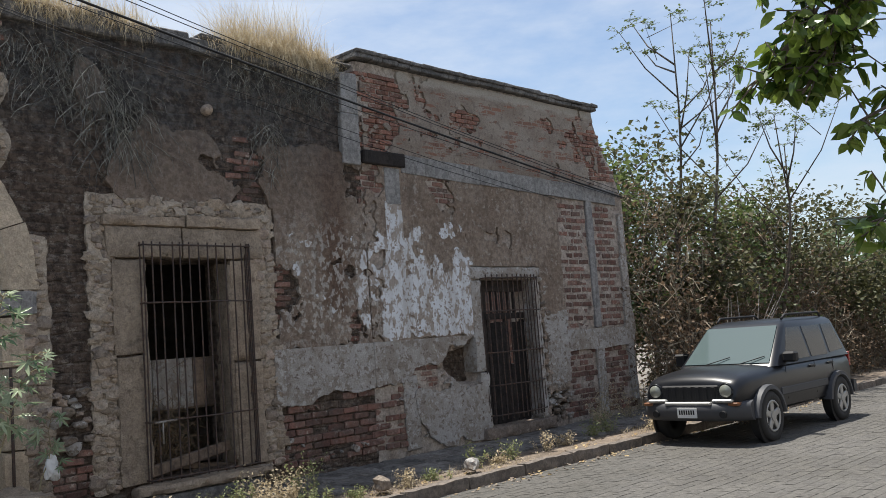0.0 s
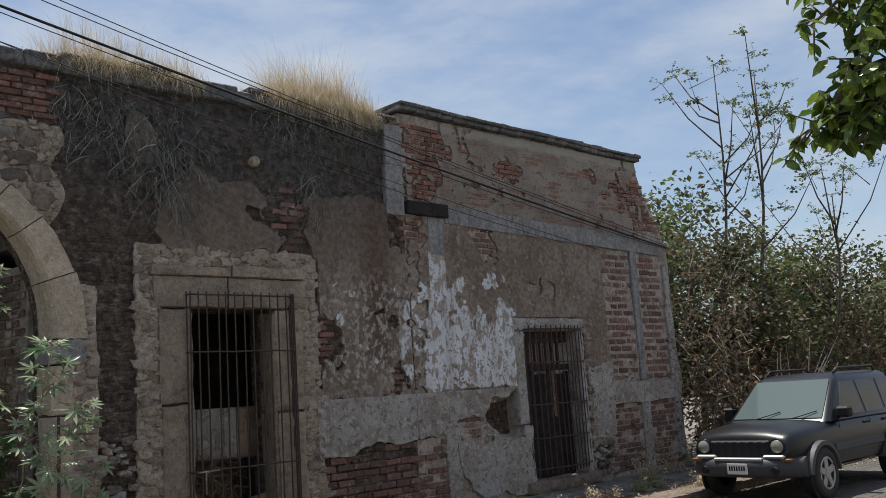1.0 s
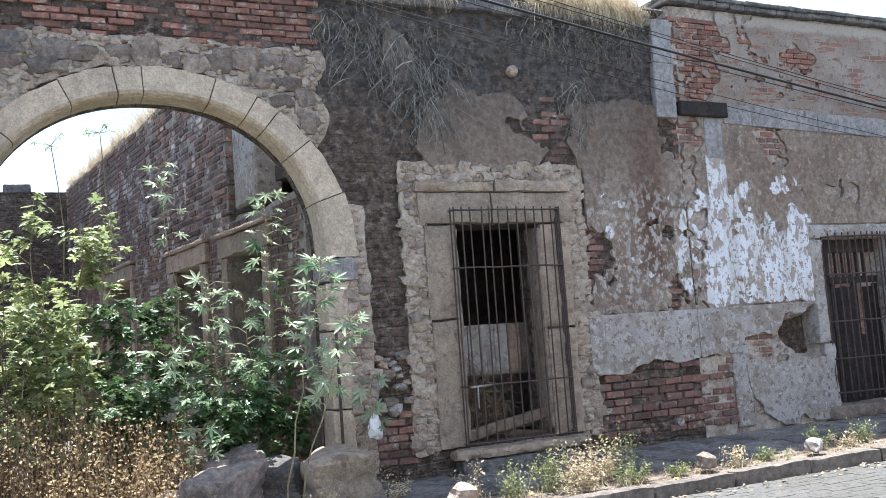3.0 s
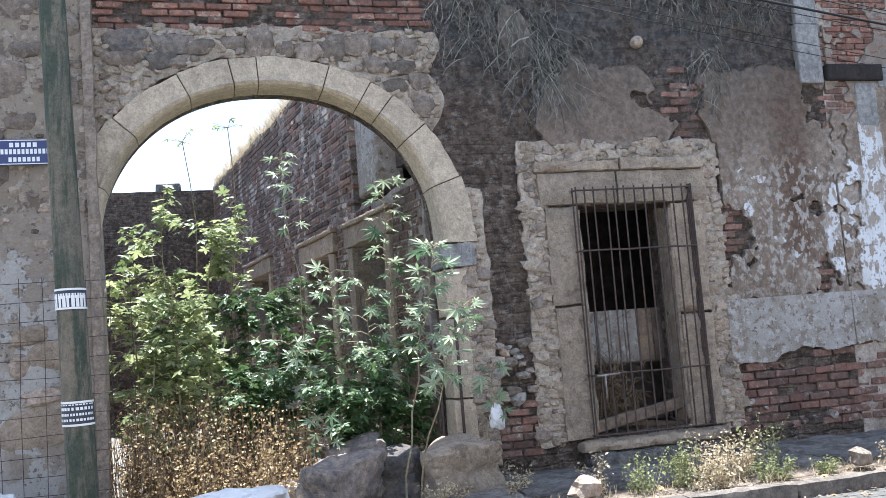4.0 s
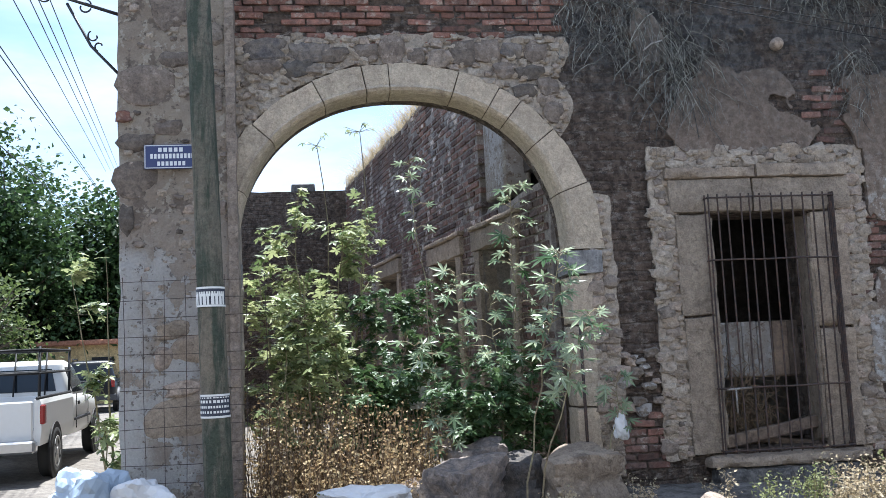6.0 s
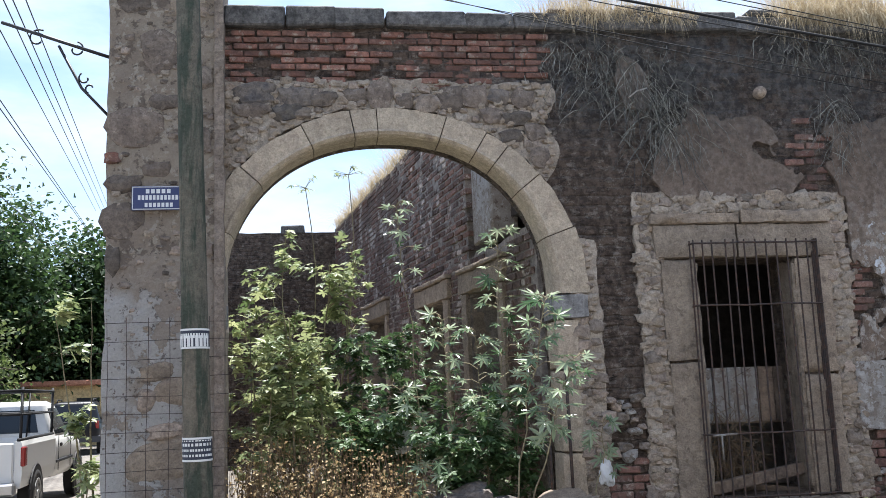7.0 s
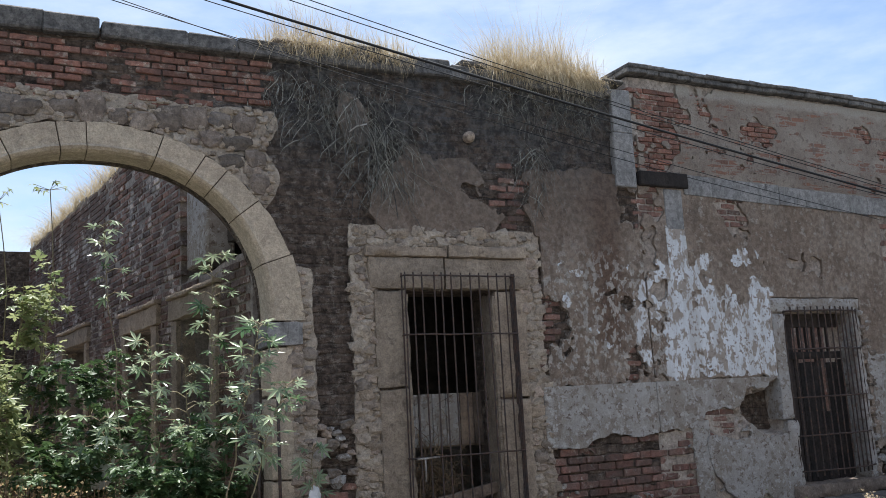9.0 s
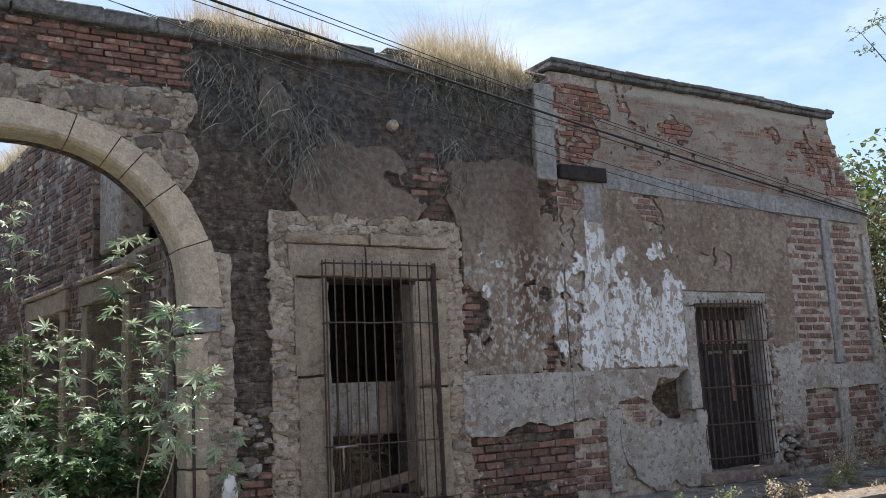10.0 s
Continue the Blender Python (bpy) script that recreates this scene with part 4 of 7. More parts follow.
while x < 12.45:
    w = RNG.uniform(0.09, 0.13)
    put("plank", rough_block("plank", (x, 0.26, 0.14), (x + w - 0.004, 0.30, RNG.uniform(2.05, 2.13) - (0.75 if 12.0 < x < 12.12 else 0.0)), RNG, 0, 0.006, 0.006), M_DARKWOOD, doorway)
    x += w
put("rail", rough_block("rail", (11.12, 0.22, 2.12), (12.48, 0.3, 2.22), RNG, 0, 0.006, 0.008), M_DARKWOOD, doorway)
put("rail", rough_block("rail", (11.12, 0.22, 2.60), (12.48, 0.3, 2.8), RNG, 0, 0.006, 0.008), M_DARKWOOD, doorway)
put("board", rough_block("board", (11.12, 0.23, 2.2), (11.48, 0.29, 2.62), RNG, 0, 0.006, 0.008), M_DARKWOOD, doorway)
for k in range(5):
    put("muntin", rough_block("muntin", (11.62 + k * 0.15, 0.24, 2.22), (11.645 + k * 0.15, 0.28, 2.6), RNG, 0, 0.003, 0.004), M_DARKWOOD, doorway)


# ---- ironwork ----
def grille(name, label, x0, x1, z0, z1, y, count, rails, r, bow=0.0, depth=0.0):
    g = thing(name, (0, 0, 0), label, "window grille")
    bar = mesh_from("bar", *tube_data([(0, 0, z0), (0, 0, z1)], r, 6))
    bar.materials.append(M_IRON)

    def front(u):
        return y - bow * math.sin(math.pi * u)

    for k in range(count):
        u = k / (count - 1)
        put("bar", bar, None, g, "", pose(x0 + (x1 - x0) * u + RNG.uniform(-0.004, 0.004), front(u), 0, RNG.uniform(-0.25, 0.25), RNG.uniform(-0.3, 0.3), 0))
    for z in rails:
        pts = [(x0 + (x1 - x0) * k / 8, front(k / 8) - r, z + RNG.uniform(-0.004, 0.004)) for k in range(9)]
        if depth:
            pts = [(x0, y + depth, z)] + pts + [(x1, y + depth, z)]
        tube("rail", pts, r * 1.15, M_IRON, g, sides=6)
    if depth:
        for k in (1, 2, 3):
            put("bar", bar, None, g, "", pose(x1, y + depth * k / 4, 0))
        put("bar", bar, None, g, "", pose(x0, y + depth * 0.5, 0))
    return g


g1 = grille("window_grille", "rusty projecting iron bars over the tall window", 4.96, 6.46, 0.42, 3.30, -0.15, 13, (0.45, 1.13, 2.55, 3.26), 0.0095, 0, 0.15)
grille("window_grille", "rusty bowed iron bars across the broken doorway", 11.08, 12.6, 0.42, 2.88, -0.03, 14, (0.5, 1.0, 1.55, 2.25, 2.82), 0.011, 0.14, 0.0)
tube("latch", [(5.02, -0.165, 1.12), (5.3, -0.165, 1.13)], 0.012, M_DADO, g1, "pale bent latch rod")
tube("latch", [(5.12, -0.165, 1.12), (5.12, -0.165, 0.86)], 0.010, M_DADO, g1)

# what stands behind the barred window
panel = thing("plank_panel", (0, 0, 0), "whitish boards closing the lower window from inside", "panel")
for k in range(7):
    box("board", (4.98 + k * 0.19, 0.50, 1.22), (5.16 + k * 0.19, 0.53, 1.86), M_DADO if k < 5 else M_OLDWOOD, panel, "", 0.004, 0.003)
for z in (1.2, 0.5):
    box("batten", (4.95, 0.53, z), (6.3, 0.57, z + 0.07), M_OLDWOOD, panel, "", 0.004, 0.003)
beam = thing("fallen_beam", (0, 0, 0), "fallen grey timber beam leaning inside the window", "beam")
put("timber", rough_block("timber", (-0.62, -0.05, -0.06), (0.62, 0.05, 0.06), RNG, 0, 0.01, 0.012), M_OLDWOOD, beam, "", pose(5.66, 0.12, 0.62, 0, -9, 4))
beam2 = thing("fallen_beam", (0, 0, 0), "short broken timber on the window sill", "beam")
put("timber", rough_block("timber", (-0.4, -0.04, -0.035), (0.4, 0.04, 0.035), RNG, 0, 0.01, 0.01), M_OLDWOOD, beam2, "", pose(5.85, 0.3, 0.47, 0, 6, -15))
nest = thing("debris_heap", (0, 0, 0), "heap of dry brown brush inside the window", "debris", kind="stuff")
sp = Soup()
for _ in range(500):
    c = Vector((RNG.gauss(5.45, 0.2), RNG.uniform(0.34, 0.46), 0.45 + abs(RNG.gauss(0.1, 0.33))))
    d = Vector((RNG.uniform(-1, 1), RNG.uniform(-0.4, 0.4), RNG.uniform(-1, 1))).normalized() * 0.12
    sp.tube([c - d, c + d], 0.004, 3)
M_TWIG = grainy("dry_twigs", (0.21, 0.15, 0.10), (0.15, 0.105, 0.075), 8, 60, None, island=0.4, bump=0.2)
put("twigs", sp.mesh("twigs"), M_TWIG, nest)

# wire mesh over the pier and across the arch
mesh_fence = thing("wire_mesh", (0, 0, 0), "rusty welded wire mesh tied against the pier and arch", "wire mesh")
x = -1.38
while x < 0.15:
    if x < -0.1 or RNG.random() > 0.25:
        tube("wire", [(x + 0.012 * math.sin(7 * k + x * 9), -0.20 + 0.02 * math.sin(3 * k + x), 0.1 + k * 0.62 / 1.0) for k in range(5)], 0.0032, M_IRON, mesh_fence, sides=4)
    x += 0.205
for k in range(14):
    z = 0.12 + k * 0.185
    tube("wire", [(-1.42 + 0.72 * i, -0.205 + 0.02 * math.sin(2.1 * i + k), z + 0.012 * math.sin(1.7 * i + k)) for i in range(3)], 0.0032, M_IRON, mesh_fence, sides=4)
tube("post", [(3.44, -0.07, 0.05), (3.43, -0.08, 1.9)], 0.018, M_IRON, mesh_fence, "rusty post")
tube("post", [(3.2, -0.06, 0.05), (3.22, -0.07, 1.7)], 0.012, M_IRON, mesh_fence)

# ---- utility pole ----
pole = thing("utility_pole", (-0.37, -0.83, 0.0), "weathered greenish wooden utility pole with paper bands", "utility pole")
lean = -0.0245
sides, rings = 20, 40
verts, faces = [], []
for i in range(rings + 1):
    z = -0.3 + 9.6 * i / rings
    r = 0.137 - 0.0035 * z
    for k in range(sides):
        a = 2 * math.pi * k / sides
        rr = r * (1 + 0.018 * noise.noise((math.cos(a) * 2, math.sin(a) * 2, z * 0.5))) - (0.012 if k in (13, 14) and noise.noise((0, 3, z * 0.35)) > -0.25 else 0)
        verts.append((lean * z + 0.012 + rr * math.cos(a), rr * math.sin(a), z))
for i in range(rings):
    for k in range(sides):
        a, b = i * sides + k, i * sides + (k + 1) % sides
        faces.append((a, b, b + sides, a + sides))
faces.append(tuple(rings * sides + k for k in range(sides)))
put("shaft", mesh_from("shaft", verts, faces, True), M_POLE, pole)
M_PAPER_W, M_PAPER_K = plain("white_paper", (0.72, 0.72, 0.70), 0.7), plain("navy_paper", (0.028, 0.034, 0.055), 0.6)


def band(z0, z1, grow, material, a0=0, a1=360, name="paper_band"):
    zc = (z0 + z1) / 2
    r = 0.137 - 0.0035 * zc + grow
    n = 24
    vs, fs = [], []
    for k in range(n + 1):
        a = radians(a0 + (a1 - a0) * k / n)
        for z in (z0, z1):
            vs.append((lean * z + 0.012 + r * math.cos(a), r * math.sin(a), z))
    for k in range(n):
        fs.append((2 * k, 2 * k + 2, 2 * k + 3, 2 * k + 1))
    put(name, mesh_from(name, vs, fs, True), material, pole, "printed paper band" if name == "paper_band" else "")


for z, h, dark_lines in ((2.21, 0.19, 0), (1.16, 0.22, 1)):
    band(z, z + h, 0.006, M_PAPER_K)
    band(z - 0.001, z + 0.018, 0.008, M_PAPER_W, name="white_edge")
    band(z + h - 0.018, z + h + 0.001, 0.008, M_PAPER_W, name="white_edge")
    rows = ((0.40, 0.75, 9), (0.82, 0.86, 14)) if not dark_lines else ((0.2, 0.3, 12), (0.42, 0.52, 14), (0.64, 0.76, 10), (0.84, 0.89, 12))
    for lo, hi, n in rows:
        if not dark_lines:
            lo, hi = lo - 0.3, hi - 0.1
        for k in range(n):
            a = 195 + 150 * k / n
            band(z + h * lo, z + h * hi, 0.009, M_PAPER_W, a, a + 150 / n * RNG.uniform(0.5, 0.8), "print_bar")
box("crossarm", (-0.75, -0.16, 6.55), (0.55, -0.06, 6.66), M_OLDWOOD, pole, "timber crossarm", 0.01)

# ---- street plate ----
plate = thing("street_sign", (0, 0, 0), "blue enamel street plate with white lettering bars on the pier", "street sign")
M_BLUE, M_ENAMEL = plain("blue_enamel", (0.028, 0.04, 0.13), 0.35), plain("white_enamel", (0.72, 0.73, 0.74), 0.4)
box("plate", (-1.165, -0.165, 3.715), (-0.60, -0.15, 3.975), M_BLUE, plate, "", 0.004)
for a, b in (((-1.158, 3.722), (-0.607, 3.730)), ((-1.158, 3.960), (-0.607, 3.968)), ((-1.158, 3.722), (-1.150, 3.968)), ((-0.615, 3.722), (-0.607, 3.968))):
    box("border", (a[0], -0.168, a[1]), (b[0], -0.1655, b[1]), M_ENAMEL, plate)
for z, h, x0, x1, n in ((3.895, 0.045, -1.02, -0.75, 5), (3.825, 0.05, -1.10, -0.64, 12), (3.748, 0.045, -1.03, -0.73, 7)):
    w = (x1 - x0) / n
    for k in range(n):
        box("lettering_bar", (x0 + k * w, -0.168, z), (x0 + k * w + w * 0.68, -0.1655, z + h), M_ENAMEL, plate)

# ---- scrolled iron bracket on the pier's side ----
bracket = thing("iron_bracket", (0, 0, 0), "black wrought-iron wall bracket with scrolls on the pier", "bracket")
tube("arm", [(-1.42, 0.05, 5.46), (-2.6, 0.05, 5.86)], 0.02, M_BLACKIRON, bracket)
tube("brace", [(-1.42, 0.05, 4.76), (-1.75, 0.05, 5.12), (-2.0, 0.05, 5.6)], 0.016, M_BLACKIRON, bracket)


def scroll(cx, cz, r, a0, a1):
    pts = [(cx + r * (1 - 0.6 * k / 14) * math.cos(radians(a0 + (a1 - a0) * k / 14)), 0.05, cz + r * (1 - 0.6 * k / 14) * math.sin(radians(a0 + (a1 - a0) * k / 14))) for k in range(15)]
    tube("scroll", pts, 0.010, M_BLACKIRON, bracket, sides=6)


scroll(-2.22, 5.68, 0.11, 60, 330)
scroll(-1.82, 5.56, 0.09, 80, -200)
scroll(-1.72, 5.23, 0.07, 120, 380)
scroll(-1.66, 5.12, 0.06, 250, 20)

# ---- boulders and loose stones ----
boulder_rng = random.Random(5)
for x, y, sx, sy, sz, turn, mat, lab in ((3.22, -0.42, 0.40, 0.30, 0.27, 14, M_FRAME, "large squared grey stone block fallen by the arch"),
                                         (2.52, -0.18, 0.36, 0.28, 0.25, -20, M_DARKSTONE, "large dark fallen stone block in the archway"),
                                         (1.98, -0.42, 0.34, 0.30, 0.26, 35, M_DARKSTONE, "rounded dark boulder in the archway"),
                                         (2.25, 0.25, 0.30, 0.26, 0.3, 5, M_DARKSTONE, "dark stone block behind the boulders"),
                                         (1.55, -0.1, 0.16, 0.14, 0.13, 60, M_RUBBLE, "small pale stone in dry weeds"),
                                         (0.15, -0.35, 0.15, 0.12, 0.1, 10, M_RUBBLE, "small stone at the pier foot")):
    me = rock_mesh("boulder", boulder_rng, 4, 0.34, 1.0)
    ob = put("boulder", me, mat, None, "", pose(x, y, 0.08 + sz * 0.82, 4, -5, turn) @ Matrix.Diagonal((sx, sy, sz, 1)))
    tagged(ob, lab, "boulder", "fallen stones at the arch")
for x, y, s, lab in ((6.92, -1.98, 0.12, "pale squared stone on the kerb verge"), (8.47, -2.0, 0.11, "dirty whitish stone on the kerb verge"), (4.1, -1.75, 0.13, "flat pale stone at the verge")):
    me = rock_mesh("stone", boulder_rng, 2, 0.38, 0.9)
    tagged(put("stone", me, M_DADO if s < 0.12 else M_RUBBLE, None, "", pose(x, y, 0.14 + s * 0.55, 10, 5, 30) @ Matrix.Diagonal((s * 1.1, s * 0.8, s * 0.7, 1))), lab, "stone", "loose stones")
ball = rock_mesh("stone", boulder_rng, 3, 0.06)
tagged(put("wall_stone", ball, M_RUBBLE, wall_left, "", pose(6.02, 0.0, 5.09) @ Matrix.Diagonal((0.075, 0.10, 0.075, 1))), "round pale stone set in the wall")


# sacks of rubble, torn plastic
def sack(at, size, turn, material, label, seed):
    rng = random.Random(seed)
    me = rock_mesh("sack", rng, 4, 0.55, 0.3)
    for v in me.vertices:
        v.co += 0.10 * Vector((noise.noise(v.co * 4), noise.noise(v.co * 4 + Vector((9, 0, 0))), noise.noise(v.co * 5 + Vector((0, 9, 0)))))
    ob = put("sack", me, material, None, "", pose(*at, 0, 0, turn) @ Matrix.Diagonal((*size, 1)))
    tagged(ob, label, "sack", "rubbish sacks")


M_SACK_W, M_SACK_B = plain("white_plastic", (0.62, 0.63, 0.64), 0.5), plain("bluish_plastic", (0.33, 0.40, 0.48), 0.45)
sack((-1.12, -0.85, 0.36), (0.26, 0.26, 0.27), 20, M_SACK_W, "crumpled white plastic rubble sack by the pier", 1)
sack((-1.55, -0.8, 0.40), (0.34, 0.3, 0.32), -30, M_SACK_B, "crumpled pale blue plastic sack by the pier", 2)
sack((1.05, -0.55, 0.22), (0.42, 0.24, 0.15), 10, M_SACK_W, "torn white plastic sack in dry weeds", 3)
sack((3.76, -0.26, 0.80), (0.07, 0.05, 0.12), 0, M_SACK_W, "small white plastic bag caught on twigs", 4)
sack((1.75, 1.2, 1.25), (0.12, 0.1, 0.22), 0, M_SACK_W, "pale cloth rag hung in shrubs", 5)


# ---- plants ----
# pale end of the range paints in sunlit sheen, dark end shaded leaves
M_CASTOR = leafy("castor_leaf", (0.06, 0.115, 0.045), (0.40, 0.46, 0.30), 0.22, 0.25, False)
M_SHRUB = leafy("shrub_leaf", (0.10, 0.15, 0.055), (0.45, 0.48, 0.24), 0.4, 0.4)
# darker copy of the shrub leaf, with the archway's shade in its colour
M_SHRUB_SHADE = leafy("shade_painted_leaf", (0.045, 0.09, 0.035), (0.10, 0.16, 0.06), 0.45, 0.3)
M_TREE_D = leafy("tree_leaf", (0.03, 0.06, 0.02), (0.07, 0.12, 0.038), 0.45, 0.35)
M_TREE_L = leafy("light_leaf", (0.07, 0.105, 0.03), (0.15, 0.19, 0.065), 0.45, 0.4)
M_THICKET = leafy("dusty_leaf", (0.048, 0.06, 0.024), (0.125, 0.115, 0.052), 0.6, 0.35)
M_DRYLEAF = leafy("dry_leaf", (0.33, 0.22, 0.11), (0.58, 0.46, 0.26), 0.7, 0.3)
M_GREYTWIG = grainy("grey_twigs", (0.225, 0.195, 0.162), (0.145, 0.122, 0.098), 8, 60, None, island=0.5, bump=0.2)
M_DRYVINE = leafy("dry_vine", (0.13, 0.085, 0.055), (0.25, 0.175, 0.11), 0.7, 0.3)
M_STRAW = leafy("straw", (0.40, 0.32, 0.20), (0.62, 0.53, 0.37), 0.7, 0.3)
M_ROOT = grainy("grey_roots", (0.27, 0.265, 0.265), (0.155, 0.15, 0.15), 8, 60, None, island=0.6, bump=0.2)
M_WEED = leafy("weed_leaf", (0.15, 0.185, 0.07), (0.34, 0.36, 0.17), 0.6, 0.35)
M_STEM = grainy("green_stem", (0.30, 0.27, 0.17), (0.21, 0.17, 0.11), 4, 50, None, bump=0.2)
M_BARK = grainy("bark", (0.14, 0.115, 0.09), (0.09, 0.075, 0.06), 4, 40, None, bump=0.6)
M_CITRUS = leafy("glossy_leaf", (0.045, 0.09, 0.02), (0.20, 0.27, 0.05), 0.25, 0.4)


def palmate(size, lobes=7, wide=0.17, droop=0.35, rng=RNG):
    """A star-shaped leaf: verts and faces, stalk end at the origin, in the xy plane."""
    verts, faces = [(0, 0, 0)], []
    span = 265.0
    for k in range(lobes):
        a = radians(-span / 2 + span * k / (lobes - 1))
        ln = size * (0.72 + 0.28 * math.cos(a)) * rng.uniform(0.92, 1.08)
        da = radians(span / (lobes - 1) / 2)

        def at(r, ang):
            return (r * math.sin(ang), r * math.cos(ang), -droop * r * r / size + 0.02 * size)

        o = len(verts)
        tip_a = a + rng.uniform(-0.06, 0.06)
        verts += [at(ln * 0.26, a - da), at(ln * 0.62, a - wide), at(ln, tip_a), at(ln * 0.62, a + wide), at(ln * 0.26, a + da)]
        verts.append((ln * 0.55 * math.sin(a), ln * 0.55 * math.cos(a), -droop * (ln * 0.55) ** 2 / size - 0.03 * size))
        faces += [(0, o, o + 5), (o, o + 1, o + 5), (o + 1, o + 2, o + 5), (o + 2, o + 3, o + 5), (o + 3, o + 4, o + 5), (o + 4, 0, o + 5)]
    return verts, faces


def oval(size, wide=0.3, droop=0.15):
    w = size * wide
    return [(0, 0, 0), (w, size * 0.35, 0.06 * size), (w * 0.8, size * 0.7, 0.03 * size - droop * size * 0.4), (0, size, -droop * size),
            (-w * 0.8, size * 0.7, 0.03 * size - droop * size * 0.4), (-w, size * 0.35, 0.06 * size), (0, size * 0.5, -0.03 * size)], \
           [(0, 1, 6), (1, 2, 6), (2, 3, 6), (3, 4, 6), (4, 5, 6), (5, 0, 6)]


def small_leaf(size, wide=0.32):
    w = size * wide
    return [(0, 0, 0), (w, size * 0.5, 0.08 * size), (0, size, -0.1 * size), (-w, size * 0.5, 0.08 * size)], [(0, 1, 2), (0, 2, 3)]


def placed(leaf, m):
    return [m @ Vector(v) for v in leaf[0]], leaf[1]


def leaf_pose(p, rng, tilt=35, out=None):
    """A leaf lying roughly face up, turned at random, or pointing away from a stem."""
    yaw = rng.uniform(0, 360) if out is None else math.degrees(math.atan2(-out[0], out[1])) + rng.uniform(-35, 35)
    return pose(p[0], p[1], p[2], rng.gauss(-8, tilt * 0.6), rng.gauss(0, tilt * 0.5), yaw)


def castor():
    rng = random.Random(21)
    plant = thing("castor_plant", (0, 0, 0), "tall castor-oil plant in the archway, star-shaped leaves, the pale ones coloured as sunlit", "shrub")
    meshes = []
    for k in range(5):
        me = mesh_from("leaf", *palmate(1.0, 7, 0.19, 0.08 + 0.06 * k, rng))
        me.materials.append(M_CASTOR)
        meshes.append(me)
    stems = Soup()
    #       base x, y      top x, y, z         leaves from z, count, reach, size
    plan = ((2.9, 1.0, 2.93, 0.95, 3.6, 1.8, 40, 0.34, 0.19), (2.6, -0.75, 2.93, -1.3, 2.57, 1.35, 40, 0.30, 0.18), (2.7, -0.95, 3.12, -1.5, 1.97, 1.1, 32, 0.28, 0.18),
            (2.35, 0.8, 2.2, 0.95, 2.6, 0.9, 40, 0.38, 0.19), (2.0, 0.7, 1.68, 0.9, 1.75, 0.7, 30, 0.38, 0.19), (2.6, 0.75, 2.7, 0.8, 1.6, 0.4, 34, 0.42, 0.18),
            (1.95, 1.0, 1.72, 1.1, 4.0, 3.0, 18, 0.34, 0.17), (3.62, -0.25, 3.74, -0.3, 1.35, 0.7, 16, 0.26, 0.15), (2.1, 0.3, 1.95, 0.2, 0.95, 0.3, 18, 0.36, 0.16),
            (2.7, 0.8, 2.6, 0.9, 2.4, 0.9, 28, 0.36, 0.18))
    for bx, by, tx, ty, tz, z0, n, reach, size in plan:
        n = int(n * 0.85)
        pts = []
        for k in range(9):
            t = k / 8
            bend = 0.10 * math.sin(t * 3.1)
            pts.append(Vector((bx + (tx - bx) * t**1.4 + bend * rng.uniform(-0.5, 0.5), by + (ty - by) * t + 0.04 * math.sin(5 * t), 0.05 + (tz - 0.05) * t)))
        stems.tube(pts, [0.011 - 0.0075 * k / 8 for k in range(9)], 6)
        for k in range(n):
            z = z0 + (tz + 0.08 - z0) * ((k + rng.random()) / n) ** 0.8
            t = min(max(z / tz, 0), 1) * 8
            i = min(int(t), 7)
            s = pts[i].lerp(pts[i + 1], t - i)
            a = rng.uniform(0, 2 * math.pi)
            r = reach * rng.uniform(0.35, 1.0) * (1.1 - 0.5 * z / max(tz, 1))
            o = Vector((math.cos(a), math.sin(a) * 0.9 - 0.12, rng.uniform(0.05, 0.35)))
            p = s + o * r
            stems.tube([s, s + o * r * 0.5 + Vector((0, 0, 0.03)), p], [0.006, 0.005, 0.004], 4)
            sc = size * rng.uniform(0.5, 1.0)
            face = pose(*p, rng.gauss(36, 16), rng.gauss(0, 16), 0) @ pose(0, 0, 0, 0, 0, math.degrees(math.atan2(-o.x, o.y)) + rng.uniform(-50, 50))
            put("leaf", rng.choice(meshes), None, plant, "", face @ Matrix.Diagonal((sc, sc, sc, 1)))
    put("stalk", stems.mesh("stalk"), M_STEM, plant)


